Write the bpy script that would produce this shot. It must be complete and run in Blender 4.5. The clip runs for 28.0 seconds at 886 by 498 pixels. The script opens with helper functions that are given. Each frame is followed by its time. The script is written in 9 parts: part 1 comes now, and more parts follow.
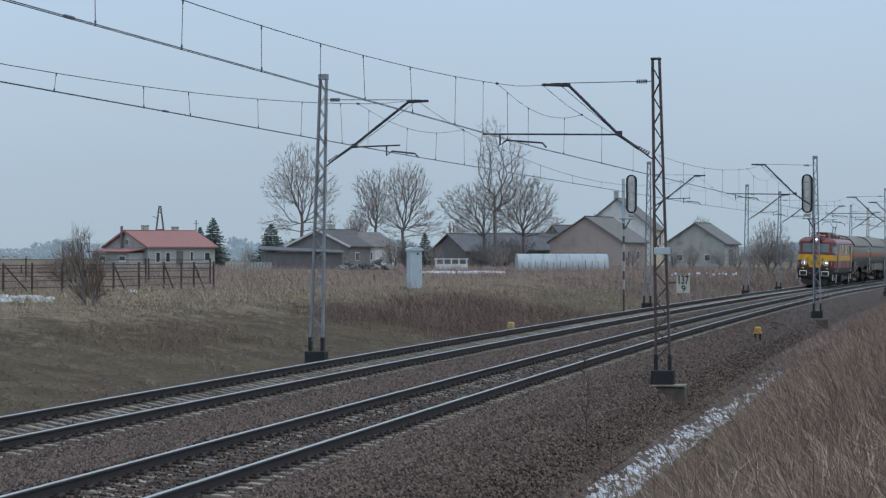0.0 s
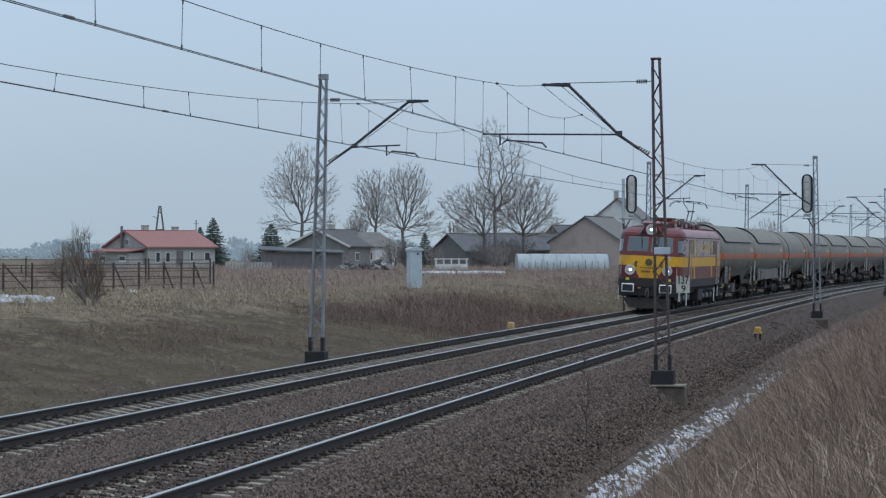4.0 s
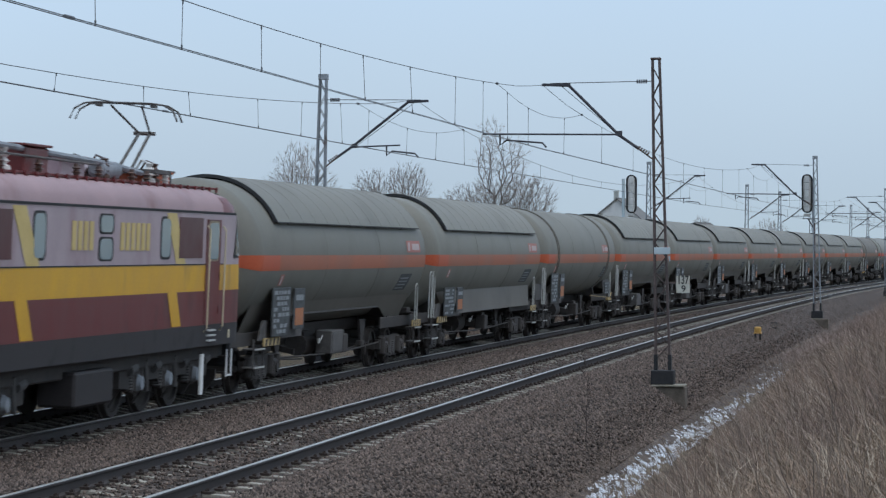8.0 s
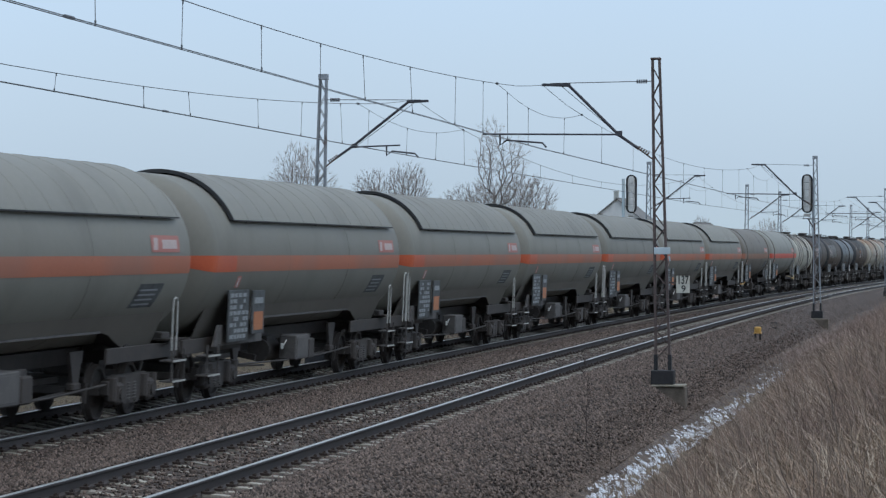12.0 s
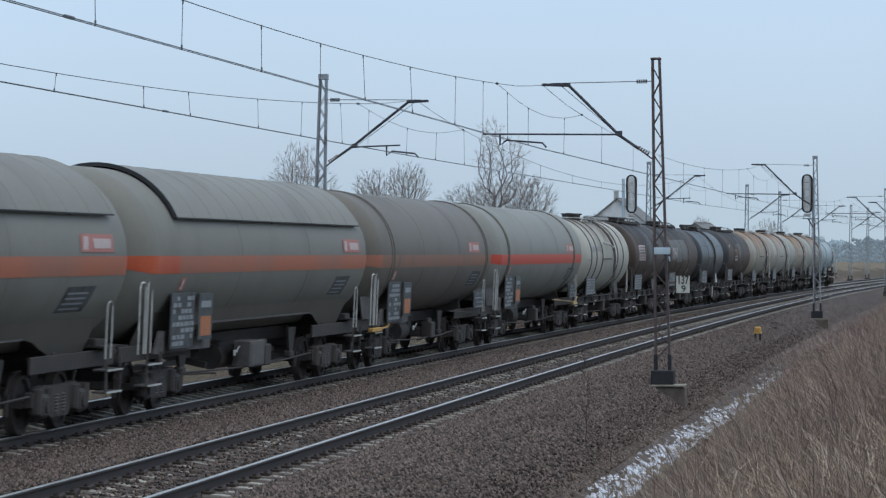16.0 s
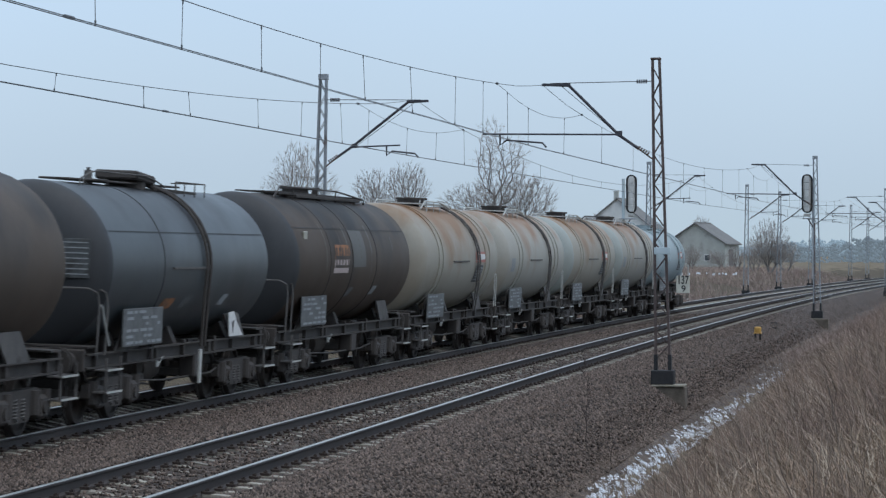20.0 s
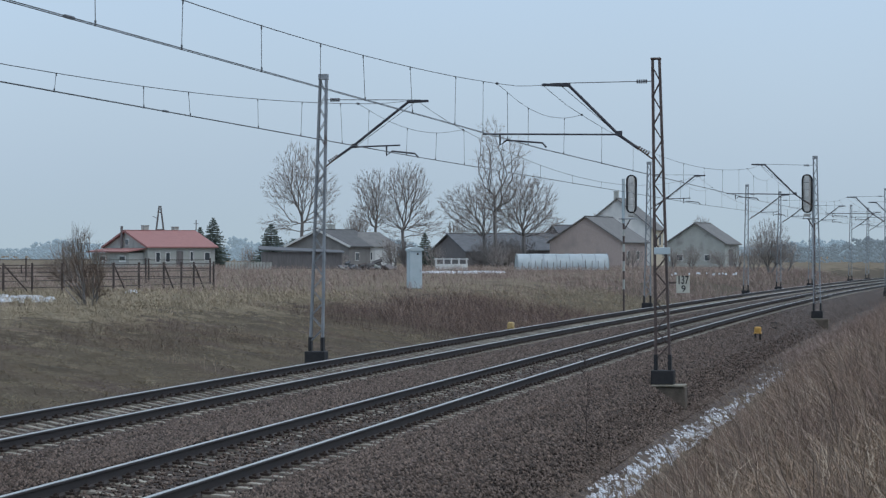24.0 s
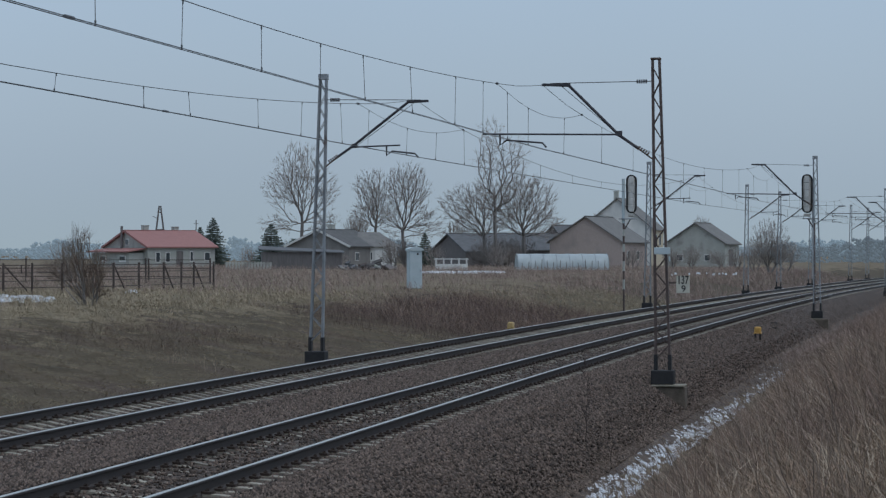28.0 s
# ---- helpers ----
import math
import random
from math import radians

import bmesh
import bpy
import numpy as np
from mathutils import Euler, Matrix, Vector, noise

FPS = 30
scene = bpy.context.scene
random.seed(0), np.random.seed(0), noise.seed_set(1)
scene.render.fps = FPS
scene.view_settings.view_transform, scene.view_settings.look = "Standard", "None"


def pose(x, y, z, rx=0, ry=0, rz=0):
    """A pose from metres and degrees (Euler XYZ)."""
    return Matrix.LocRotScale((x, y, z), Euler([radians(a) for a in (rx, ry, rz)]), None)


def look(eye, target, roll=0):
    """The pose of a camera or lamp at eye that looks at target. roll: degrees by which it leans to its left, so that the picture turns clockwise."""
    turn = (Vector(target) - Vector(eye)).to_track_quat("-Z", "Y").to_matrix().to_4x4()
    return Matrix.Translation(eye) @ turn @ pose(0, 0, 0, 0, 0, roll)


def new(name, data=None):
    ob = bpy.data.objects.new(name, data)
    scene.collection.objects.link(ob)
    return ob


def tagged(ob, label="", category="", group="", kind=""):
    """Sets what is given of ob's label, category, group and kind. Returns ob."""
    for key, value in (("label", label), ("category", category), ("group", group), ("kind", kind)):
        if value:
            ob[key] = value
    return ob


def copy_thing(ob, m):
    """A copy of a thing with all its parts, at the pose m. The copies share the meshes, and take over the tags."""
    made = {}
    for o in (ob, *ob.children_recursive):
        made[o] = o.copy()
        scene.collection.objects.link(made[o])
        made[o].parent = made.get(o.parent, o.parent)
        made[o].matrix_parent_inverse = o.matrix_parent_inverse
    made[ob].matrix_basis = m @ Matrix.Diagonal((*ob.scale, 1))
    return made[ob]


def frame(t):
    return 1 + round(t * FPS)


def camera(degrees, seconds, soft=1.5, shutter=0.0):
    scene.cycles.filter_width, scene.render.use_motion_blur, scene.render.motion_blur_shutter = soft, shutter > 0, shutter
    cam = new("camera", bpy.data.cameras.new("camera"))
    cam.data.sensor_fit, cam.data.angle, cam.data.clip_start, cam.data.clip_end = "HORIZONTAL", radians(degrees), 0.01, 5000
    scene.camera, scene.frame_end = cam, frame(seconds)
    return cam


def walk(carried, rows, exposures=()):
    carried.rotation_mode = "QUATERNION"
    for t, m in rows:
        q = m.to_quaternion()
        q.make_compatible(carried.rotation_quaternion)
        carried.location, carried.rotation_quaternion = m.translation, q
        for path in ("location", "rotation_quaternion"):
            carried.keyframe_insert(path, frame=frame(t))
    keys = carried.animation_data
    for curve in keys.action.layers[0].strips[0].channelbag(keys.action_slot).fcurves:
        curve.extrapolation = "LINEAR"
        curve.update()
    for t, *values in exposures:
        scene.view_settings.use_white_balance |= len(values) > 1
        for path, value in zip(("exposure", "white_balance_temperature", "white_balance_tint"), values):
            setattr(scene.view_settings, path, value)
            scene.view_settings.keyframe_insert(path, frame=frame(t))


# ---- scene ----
# One plan: the tracks run away along +y, the viewer stands on the bank at the origin. z = 0 is the rail head.
EYE = (0.0, 0.0, 2.706)
VIEW = (-0.173688, 0.984800, 0.001338)
cam = camera(18.01, 28.0, soft=1.3, shutter=0.15)
_m = look(EYE, tuple(e + 100 * d for e, d in zip(EYE, VIEW)))
walk(cam, [(0.0, _m), (28.0, _m)], [(0.0, -0.03), (5.0, 0.0), (8.0, 0.15), (9.0, 0.19), (21.0, 0.19), (23.0, 0.08), (24.0, 0.03), (27.0, 0.0), (27.7, -0.03), (28.0, -0.36)])

# ---- world and sun: a dull, evenly overcast winter day ----
world = bpy.data.worlds.new("overcast_sky")
scene.world = world
world.use_nodes = True
wn, wl = world.node_tree.nodes, world.node_tree.links
wn.clear()
SUN_EL, SUN_ROT = radians(68), radians(128)
sky = wn.new("ShaderNodeTexSky")
sky.sky_type, sky.sun_disc = "NISHITA", False
sky.sun_elevation, sky.sun_rotation, sky.dust_density, sky.air_density = SUN_EL, SUN_ROT, 4.0, 1.0
bg_sky = wn.new("ShaderNodeBackground")
bg_sky.inputs[1].default_value = 0.05
wl.new(sky.outputs[0], bg_sky.inputs[0])
cloud = wn.new("ShaderNodeBackground")
coord = wn.new("ShaderNodeTexCoord")
sep = wn.new("ShaderNodeSeparateXYZ")
wl.new(coord.outputs["Generated"], sep.inputs[0])
ramp = wn.new("ShaderNodeValToRGB")
ramp.color_ramp.elements[0].position, ramp.color_ramp.elements[0].color = 0.0, (0.400, 0.508, 0.592, 1)
ramp.color_ramp.elements[1].position, ramp.color_ramp.elements[1].color = 0.10, (0.378, 0.506, 0.672, 1)
ramp.color_ramp.elements.new(1.0).color = (0.605, 0.760, 0.930, 1)
e = ramp.color_ramp.elements.new(0.03)
e.color = (0.387, 0.500, 0.624, 1)
wl.new(sep.outputs[2], ramp.inputs[0])
puff = wn.new("ShaderNodeTexNoise")
puff.inputs["Scale"].default_value = 2.2
puff.inputs["Detail"].default_value = 3.0
wl.new(coord.outputs["Generated"], puff.inputs["Vector"])
tone = wn.new("ShaderNodeMapRange")
tone.inputs[1].default_value, tone.inputs[2].default_value = 0.3, 0.7
tone.inputs[3].default_value, tone.inputs[4].default_value = 0.94, 1.06
wl.new(puff.outputs[0], tone.inputs[0])
wl.new(ramp.outputs[0], cloud.inputs[0])
wl.new(tone.outputs[0], cloud.inputs[1])
both = wn.new("ShaderNodeAddShader")
wl.new(bg_sky.outputs[0], both.inputs[0])
wl.new(cloud.outputs[0], both.inputs[1])
wout = wn.new("ShaderNodeOutputWorld")
wl.new(both.outputs[0], wout.inputs[0])

sun = new("sun", bpy.data.lights.new("sun", "SUN"))
sun.data.energy, sun.data.angle, sun.data.color = 0.5, radians(60), (1.0, 0.98, 0.95)
sun.matrix_world = look((23.6, -18.4, 74.2), (0, 0, 0))

# ---- the line of the railway ----
S0, RAMP, CURV = 17.99, 49.89, 0.00027
FAR, NEAR = -14.287, -9.587          # track centres from the base line
CANT_FAR, CANT_NEAR = 0.04269, 0.02338
GAUGE = 0.7525
SPEED, START = 24.2305, 225.575
_S = np.arange(-60.0, 3200.0, 1.0)
_h = np.cumsum(np.where(_S < 420, np.clip((_S - S0) / RAMP, 0, 1) * CURV, 0))
_h -= np.interp(0, _S, _h)
_x = np.cumsum(np.sin(_h))
_x -= np.interp(0, _S, _x)
_y = np.cumsum(np.cos(_h))
_y -= np.interp(0, _S, _y)


def line(s):
    return np.interp(s, _S, _x), np.interp(s, _S, _y), np.interp(s, _S, _h)


def W(s, l, z=0.0):
    """World point at station s, l metres right of the base line."""
    x, y, h = line(s)
    return (x + l * np.cos(h), y - l * np.sin(h), z)


def near_at(s):
    return NEAR - 0.00564 * (min(s, 200.0) - 60)


def at_line(s, l, z=0.0, cant=0.0, turn=0.0):
    """Pose whose y axis follows the line at s."""
    x, y, z = W(s, l, z)
    return pose(x, y, z, 0, math.degrees(cant), -math.degrees(line(s)[2]) + turn)


def plan(bearing, dist, z=0.0):
    """A far point by its bearing (degrees left of +y) and distance."""
    b = radians(bearing)
    return (-math.sin(b) * dist, math.cos(b) * dist, z)


# ---- mesh building ----
class G:
    """Collects vertices and faces of one part."""

    def __init__(self):
        self.v, self.f, self.s = [], [], []

    def add(self, vs, fs, smooth=False):
        n = len(self.v)
        self.v += [tuple(map(float, p)) for p in vs]
        self.f += [tuple(i + n for i in f) for f in fs]
        self.s += [smooth] * len(fs)
        return self

    def box(self, c, d, m=None, bev=0.0):
        """A box with centre c and size d; bev chamfers its edges."""
        cx, cy, cz = c
        hx, hy, hz = d[0] / 2, d[1] / 2, d[2] / 2
        if bev <= 0:
            vs = [(x, y, z) for x in (-hx, hx) for y in (-hy, hy) for z in (-hz, hz)]
            fs = [(0, 1, 3, 2), (4, 6, 7, 5), (0, 4, 5, 1), (2, 3, 7, 6), (0, 2, 6, 4), (1, 5, 7, 3)]
        else:
            vs, fs = [], []
            b = min(bev, hx * .9, hy * .9, hz * .9)
            idx = {}
            for sx in (-1, 1):
                for sy in (-1, 1):
                    for sz in (-1, 1):
                        for ax in range(3):
                            p = [sx * (hx - b), sy * (hy - b), sz * (hz - b)]
                            p[ax] = (sx * hx, sy * hy, sz * hz)[ax]
                            idx[sx, sy, sz, ax] = len(vs)
                            vs.append(tuple(p))
            for sg in (-1, 1):
                for ax in range(3):
                    o = [i for i in range(3) if i != ax]
                    q = []
                    for a, c2 in ((-1, -1), (1, -1), (1, 1), (-1, 1)):
                        k = [0, 0, 0]
                        k[ax], k[o[0]], k[o[1]] = sg, a, c2
                        q.append(idx[k[0], k[1], k[2], ax])
                    fs.append(tuple(q))
            for a in range(3):
                b1, b2 = [i for i in range(3) if i != a]
                for s1 in (-1, 1):
                    for s2 in (-1, 1):
                        k0, k1 = [0, 0, 0], [0, 0, 0]
                        k0[a], k1[a] = -1, 1
                        k0[b1] = k1[b1] = s1
                        k0[b2] = k1[b2] = s2
                        fs.append((idx[(*k0, b1)], idx[(*k1, b1)], idx[(*k1, b2)], idx[(*k0, b2)]))
            for sx in (-1, 1):
                for sy in (-1, 1):
                    for sz in (-1, 1):
                        fs.append((idx[sx, sy, sz, 0], idx[sx, sy, sz, 1], idx[sx, sy, sz, 2]))
        if m is not None:
            vs = [m @ Vector(p) for p in vs]
        return self.add([(p[0] + cx, p[1] + cy, p[2] + cz) for p in vs], fs)

    def beam(self, a, b, w, h, up=(0, 0, 1)):
        """A bar of section w x h from a to b."""
        a, b = Vector(a), Vector(b)
        d = (b - a).normalized()
        u = Vector(up)
        if abs(d.dot(u)) > 0.98:
            u = Vector((1, 0, 0))
        r = d.cross(u).normalized() * (w / 2)
        t = r.cross(d).normalized() * (h / 2)
        vs = [p + i * r + j * t for p in (a, b) for i, j in ((-1, -1), (1, -1), (1, 1), (-1, 1))]
        return self.add(vs, [(0, 1, 2, 3), (7, 6, 5, 4), (0, 4, 5, 1), (1, 5, 6, 2), (2, 6, 7, 3), (3, 7, 4, 0)])

    def cyl(self, a, b, r, n=12, r2=None, caps=True):
        a, b = Vector(a), Vector(b)
        r2 = r if r2 is None else r2
        d = (b - a).normalized()
        u = Vector((0, 0, 1)) if abs(d.z) < 0.9 else Vector((1, 0, 0))
        p = d.cross(u).normalized()
        q = p.cross(d)
        vs = []
        for c, rr in ((a, r), (b, r2)):
            for i in range(n):
                t = 2 * math.pi * i / n
                vs.append(c + rr * (p * math.cos(t) + q * math.sin(t)))
        self.add(vs, [(i, n + i, n + (i + 1) % n, (i + 1) % n) for i in range(n)], True)
        if caps:
            self.add(vs[:n], [tuple(range(n))])
            self.add(vs[n:], [tuple(range(n))[::-1]])
        return self

    def tube(self, pts, r, n=6):
        """A round bar through points, with mitred joints."""
        pts = [Vector(p) for p in pts]
        rings = []
        for i, p in enumerate(pts):
            d = (pts[min(i + 1, len(pts) - 1)] - pts[max(i - 1, 0)]).normalized()
            u = Vector((0, 0, 1)) if abs(d.z) < 0.9 else Vector((1, 0, 0))
            a = d.cross(u).normalized()
            b = a.cross(d)
            rings.append([p + r * (a * math.cos(2 * math.pi * k / n) + b * math.sin(2 * math.pi * k / n)) for k in range(n)])
        vs = [q for ring in rings for q in ring]
        fs = [(i * n + k, (i + 1) * n + k, (i + 1) * n + (k + 1) % n, i * n + (k + 1) % n) for i in range(len(pts) - 1) for k in range(n)]
        fs += [tuple(range(n)), tuple(range(len(vs) - n, len(vs)))[::-1]]
        return self.add(vs, fs, True)

    def prism(self, outline, a, b, axis="y"):
        """A polygon (two coordinates) pushed from a to b along an axis."""
        def put(p, t):
            return {"y": (p[0], t, p[1]), "x": (t, p[0], p[1]), "z": (p[0], p[1], t)}[axis]
        n = len(outline)
        vs = [put(p, t) for t in (a, b) for p in outline]
        fs = [tuple(range(n)), tuple(range(n, 2 * n))[::-1]]
        fs += [(i, n + i, n + (i + 1) % n, (i + 1) % n) for i in range(n)]
        return self.add(vs, fs)

    def lathe(self, prof, zc, n=40, xc=0.0, a0=0.0, a1=360.0, smooth=True):
        """Turns a profile of (y, r) about the y axis at height zc."""
        full = abs(a1 - a0 - 360) < 1e-6
        m = n if full else n + 1
        vs, fs = [], []
        for y, r in prof:
            for k in range(m):
                t = radians(a0 + (a1 - a0) * k / n)
                vs.append((xc + r * math.cos(t), y, zc + r * math.sin(t)))
        for i in range(len(prof) - 1):
            for k in range(n):
                k2 = (k + 1) % m
                fs.append((i * m + k, i * m + k2, (i + 1) * m + k2, (i + 1) * m + k))
        return self.add(vs, fs, smooth)

    def turn(self, prof, x, y, n=12):
        """Turns a profile of (r, z) about an upright axis."""
        vs = [(x + r * math.cos(2 * math.pi * k / n), y + r * math.sin(2 * math.pi * k / n), z) for r, z in prof for k in range(n)]
        fs = [(i * n + k, i * n + (k + 1) % n, (i + 1) * n + (k + 1) % n, (i + 1) * n + k) for i in range(len(prof) - 1) for k in range(n)]
        return self.add(vs, fs, True)

    def sheet(self, rows, smooth=True):
        n = len(rows[0])
        vs = [p for r in rows for p in r]
        fs = [(i * n + k, i * n + k + 1, (i + 1) * n + k + 1, (i + 1) * n + k) for i in range(len(rows) - 1) for k in range(n - 1)]
        return self.add(vs, fs, smooth)

    def weld(self):
        """Joins vertices that lie in one place."""
        seen, to, vs = {}, [], []
        for p in self.v:
            k = tuple(round(c, 4) for c in p)
            if k not in seen:
                seen[k] = len(vs)
                vs.append(p)
            to.append(seen[k])
        fs, ss = [], []
        for f, s in zip(self.f, self.s):
            q = tuple(dict.fromkeys(to[i] for i in f))
            if len(q) > 2:
                fs.append(q)
                ss.append(s)
        self.v, self.f, self.s = vs, fs, ss
        return self

    def mesh(self, name, mat, angle=35):
        me = bpy.data.meshes.new(name)
        me.from_pydata(self.v, [], self.f)
        me.polygons.foreach_set("use_smooth", self.s)
        if any(self.s):
            me.set_sharp_from_angle(angle=radians(angle))
        if mat:
            me.materials.append(mat)
        me.validate()
        return me


def part(name, g, mat, parent=None, label="", m=None):
    ob = new(name, g if isinstance(g, bpy.types.Mesh) else g.mesh(name, mat))
    if parent is not None:
        ob.parent = parent
    if m is not None:
        ob.matrix_basis = m
    return tagged(ob, label) if label else ob


def thing(name, label, category, m=None, group="", kind=""):
    ob = new(name)
    ob.empty_display_size = 0.3
    if m is not None:
        ob.matrix_basis = m
    return tagged(ob, label, category, group, kind)


def fast_mesh(name, verts, faces, mat):
    """A big mesh from numpy arrays of triangles or quads."""
    me = bpy.data.meshes.new(name)
    k = faces.shape[1]
    me.vertices.add(len(verts))
    me.vertices.foreach_set("co", np.asarray(verts, np.float32).ravel())
    me.loops.add(faces.size)
    me.loops.foreach_set("vertex_index", faces.astype(np.int32).ravel())
    me.polygons.add(len(faces))
    me.polygons.foreach_set("loop_start", np.arange(0, faces.size, k, dtype=np.int32))
    me.update(calc_edges=True)
    me.materials.append(mat)
    return me


# ---- materials ----
def surf(name, c1, c2, scale=3.0, rough=0.7, metal=0.0, bump=0.15, fine=45.0, stretch=(1, 1, 1), rnd=0.0, island=0.0, stain=None, stain_scale=0.8, stain_at=0.55, spec=0.4, dist=0.01, spill=None):
    """A worn surface: two tones in coarse and fine noise, an optional stain, relief and uneven gloss."""
    mt = bpy.data.materials.new(name)
    mt.use_nodes = True
    n, l = mt.node_tree.nodes, mt.node_tree.links
    p = n["Principled BSDF"]
    tc = n.new("ShaderNodeTexCoord")
    mp = n.new("ShaderNodeMapping")
    mp.inputs["Scale"].default_value = stretch
    l.new(tc.outputs["Object"], mp.inputs[0])

    def noise_tex(sc, det):
        t = n.new("ShaderNodeTexNoise")
        t.inputs["Scale"].default_value, t.inputs["Detail"].default_value = sc, det
        l.new(mp.outputs[0], t.inputs["Vector"])
        return t
    big, small = noise_tex(scale, 5), noise_tex(fine, 3)
    mixf = n.new("ShaderNodeMix")
    mixf.inputs[0].default_value = 0.4
    l.new(big.outputs[0], mixf.inputs[2])
    l.new(small.outputs[0], mixf.inputs[3])
    cr = n.new("ShaderNodeValToRGB")
    cr.color_ramp.elements[0].position, cr.color_ramp.elements[0].color = 0.36, (*c1, 1)
    cr.color_ramp.elements[1].position, cr.color_ramp.elements[1].color = 0.64, (*c2, 1)
    l.new(mixf.outputs[0], cr.inputs[0])
    col = cr.outputs[0]
    if stain:
        st = noise_tex(stain_scale, 6)
        sr = n.new("ShaderNodeMapRange")
        sr.inputs[1].default_value, sr.inputs[2].default_value = stain_at, stain_at + 0.16
        l.new(st.outputs[0], sr.inputs[0])
        ms = n.new("ShaderNodeMix")
        ms.data_type = "RGBA"
        l.new(sr.outputs[0], ms.inputs[0])
        l.new(col, ms.inputs[6])
        ms.inputs[7].default_value = (*stain, 1)
        col = ms.outputs[2]
    if spill:
        # runs from the filler on top of a tank: a colour, and the heights where they end and are full
        sp = n.new("ShaderNodeSeparateXYZ")
        l.new(tc.outputs["Object"], sp.inputs[0])
        up = n.new("ShaderNodeMapRange")
        up.inputs[1].default_value, up.inputs[2].default_value = spill[1], spill[2]
        up.inputs[3].default_value, up.inputs[4].default_value = -0.22, 0.16
        l.new(sp.outputs[2], up.inputs[0])
        far = n.new("ShaderNodeMath")
        far.operation = "ABSOLUTE"
        l.new(sp.outputs[1], far.inputs[0])
        away = n.new("ShaderNodeMapRange")
        away.inputs[1].default_value, away.inputs[2].default_value = 1.5, 5.5
        away.inputs[3].default_value, away.inputs[4].default_value = 0.06, -0.16
        l.new(far.outputs[0], away.inputs[0])
        runs = noise_tex(1.1, 6)
        s1, s2 = n.new("ShaderNodeMath"), n.new("ShaderNodeMath")
        l.new(runs.outputs[0], s1.inputs[0])
        l.new(up.outputs[0], s1.inputs[1])
        l.new(s1.outputs[0], s2.inputs[0])
        l.new(away.outputs[0], s2.inputs[1])
        mk = n.new("ShaderNodeMapRange")
        mk.inputs[1].default_value, mk.inputs[2].default_value = 0.36, 0.72
        l.new(s2.outputs[0], mk.inputs[0])
        mx = n.new("ShaderNodeMix")
        mx.data_type = "RGBA"
        l.new(mk.outputs[0], mx.inputs[0])
        l.new(col, mx.inputs[6])
        mx.inputs[7].default_value = (*spill[0], 1)
        col = mx.outputs[2]
    if rnd or island:
        src = n.new("ShaderNodeObjectInfo").outputs["Random"] if rnd else n.new("ShaderNodeNewGeometry").outputs["Random Per Island"]
        a = rnd or island
        mr = n.new("ShaderNodeMapRange")
        mr.inputs[3].default_value, mr.inputs[4].default_value = 1 - a, 1 + a
        l.new(src, mr.inputs[0])
        hs = n.new("ShaderNodeHueSaturation")
        l.new(mr.outputs[0], hs.inputs["Value"])
        l.new(col, hs.inputs["Color"])
        col = hs.outputs[0]
    l.new(col, p.inputs["Base Color"])
    rr = n.new("ShaderNodeMapRange")
    rr.inputs[3].default_value, rr.inputs[4].default_value = max(rough - 0.12, 0.03), min(rough + 0.12, 1)
    l.new(big.outputs[0], rr.inputs[0])
    l.new(rr.outputs[0], p.inputs["Roughness"])
    p.inputs["Metallic"].default_value = metal
    p.inputs["Specular IOR Level"].default_value = spec
    if bump:
        b = n.new("ShaderNodeBump")
        b.inputs["Strength"].default_value, b.inputs["Distance"].default_value = bump, dist
        l.new(mixf.outputs[0], b.inputs["Height"])
        l.new(b.outputs[0], p.inputs["Normal"])
    return mt


def stones(name, cols, scale, bump=0.8, dist=0.03, rough=0.9):
    """Loose stones: cells of several tones with relief between them."""
    mt = bpy.data.materials.new(name)
    mt.use_nodes = True
    n, l = mt.node_tree.nodes, mt.node_tree.links
    p = n["Principled BSDF"]
    tc = n.new("ShaderNodeTexCoord")
    vo = n.new("ShaderNodeTexVoronoi")
    vo.inputs["Scale"].default_value = scale
    l.new(tc.outputs["Object"], vo.inputs["Vector"])
    sx = n.new("ShaderNodeSeparateColor")
    l.new(vo.outputs["Color"], sx.inputs[0])
    cr = n.new("ShaderNodeValToRGB")
    cr.color_ramp.interpolation = "LINEAR"
    els = cr.color_ramp.elements
    while len(els) < len(cols):
        els.new(0.5)
    for i, c in enumerate(cols):
        els[i].position, els[i].color = i / (len(cols) - 1), (*c, 1)
    l.new(sx.outputs[0], cr.inputs[0])
    big = n.new("ShaderNodeTexNoise")
    big.inputs["Scale"].default_value, big.inputs["Detail"].default_value = 0.6, 5
    l.new(tc.outputs["Object"], big.inputs["Vector"])
    mr = n.new("ShaderNodeMapRange")
    mr.inputs[1].default_value, mr.inputs[2].default_value = 0.3, 0.7
    mr.inputs[3].default_value, mr.inputs[4].default_value = 0.7, 1.25
    l.new(big.outputs[0], mr.inputs[0])
    hs = n.new("ShaderNodeHueSaturation")
    l.new(mr.outputs[0], hs.inputs["Value"])
    l.new(cr.outputs[0], hs.inputs["Color"])
    l.new(hs.outputs[0], p.inputs["Base Color"])
    p.inputs["Roughness"].default_value = rough
    p.inputs["Specular IOR Level"].default_value = 0.25
    b = n.new("ShaderNodeBump")
    b.inputs["Strength"].default_value, b.inputs["Distance"].default_value = bump, dist
    b.invert = True
    l.new(vo.outputs["Distance"], b.inputs["Height"])
    l.new(b.outputs[0], p.inputs["Normal"])
    return mt


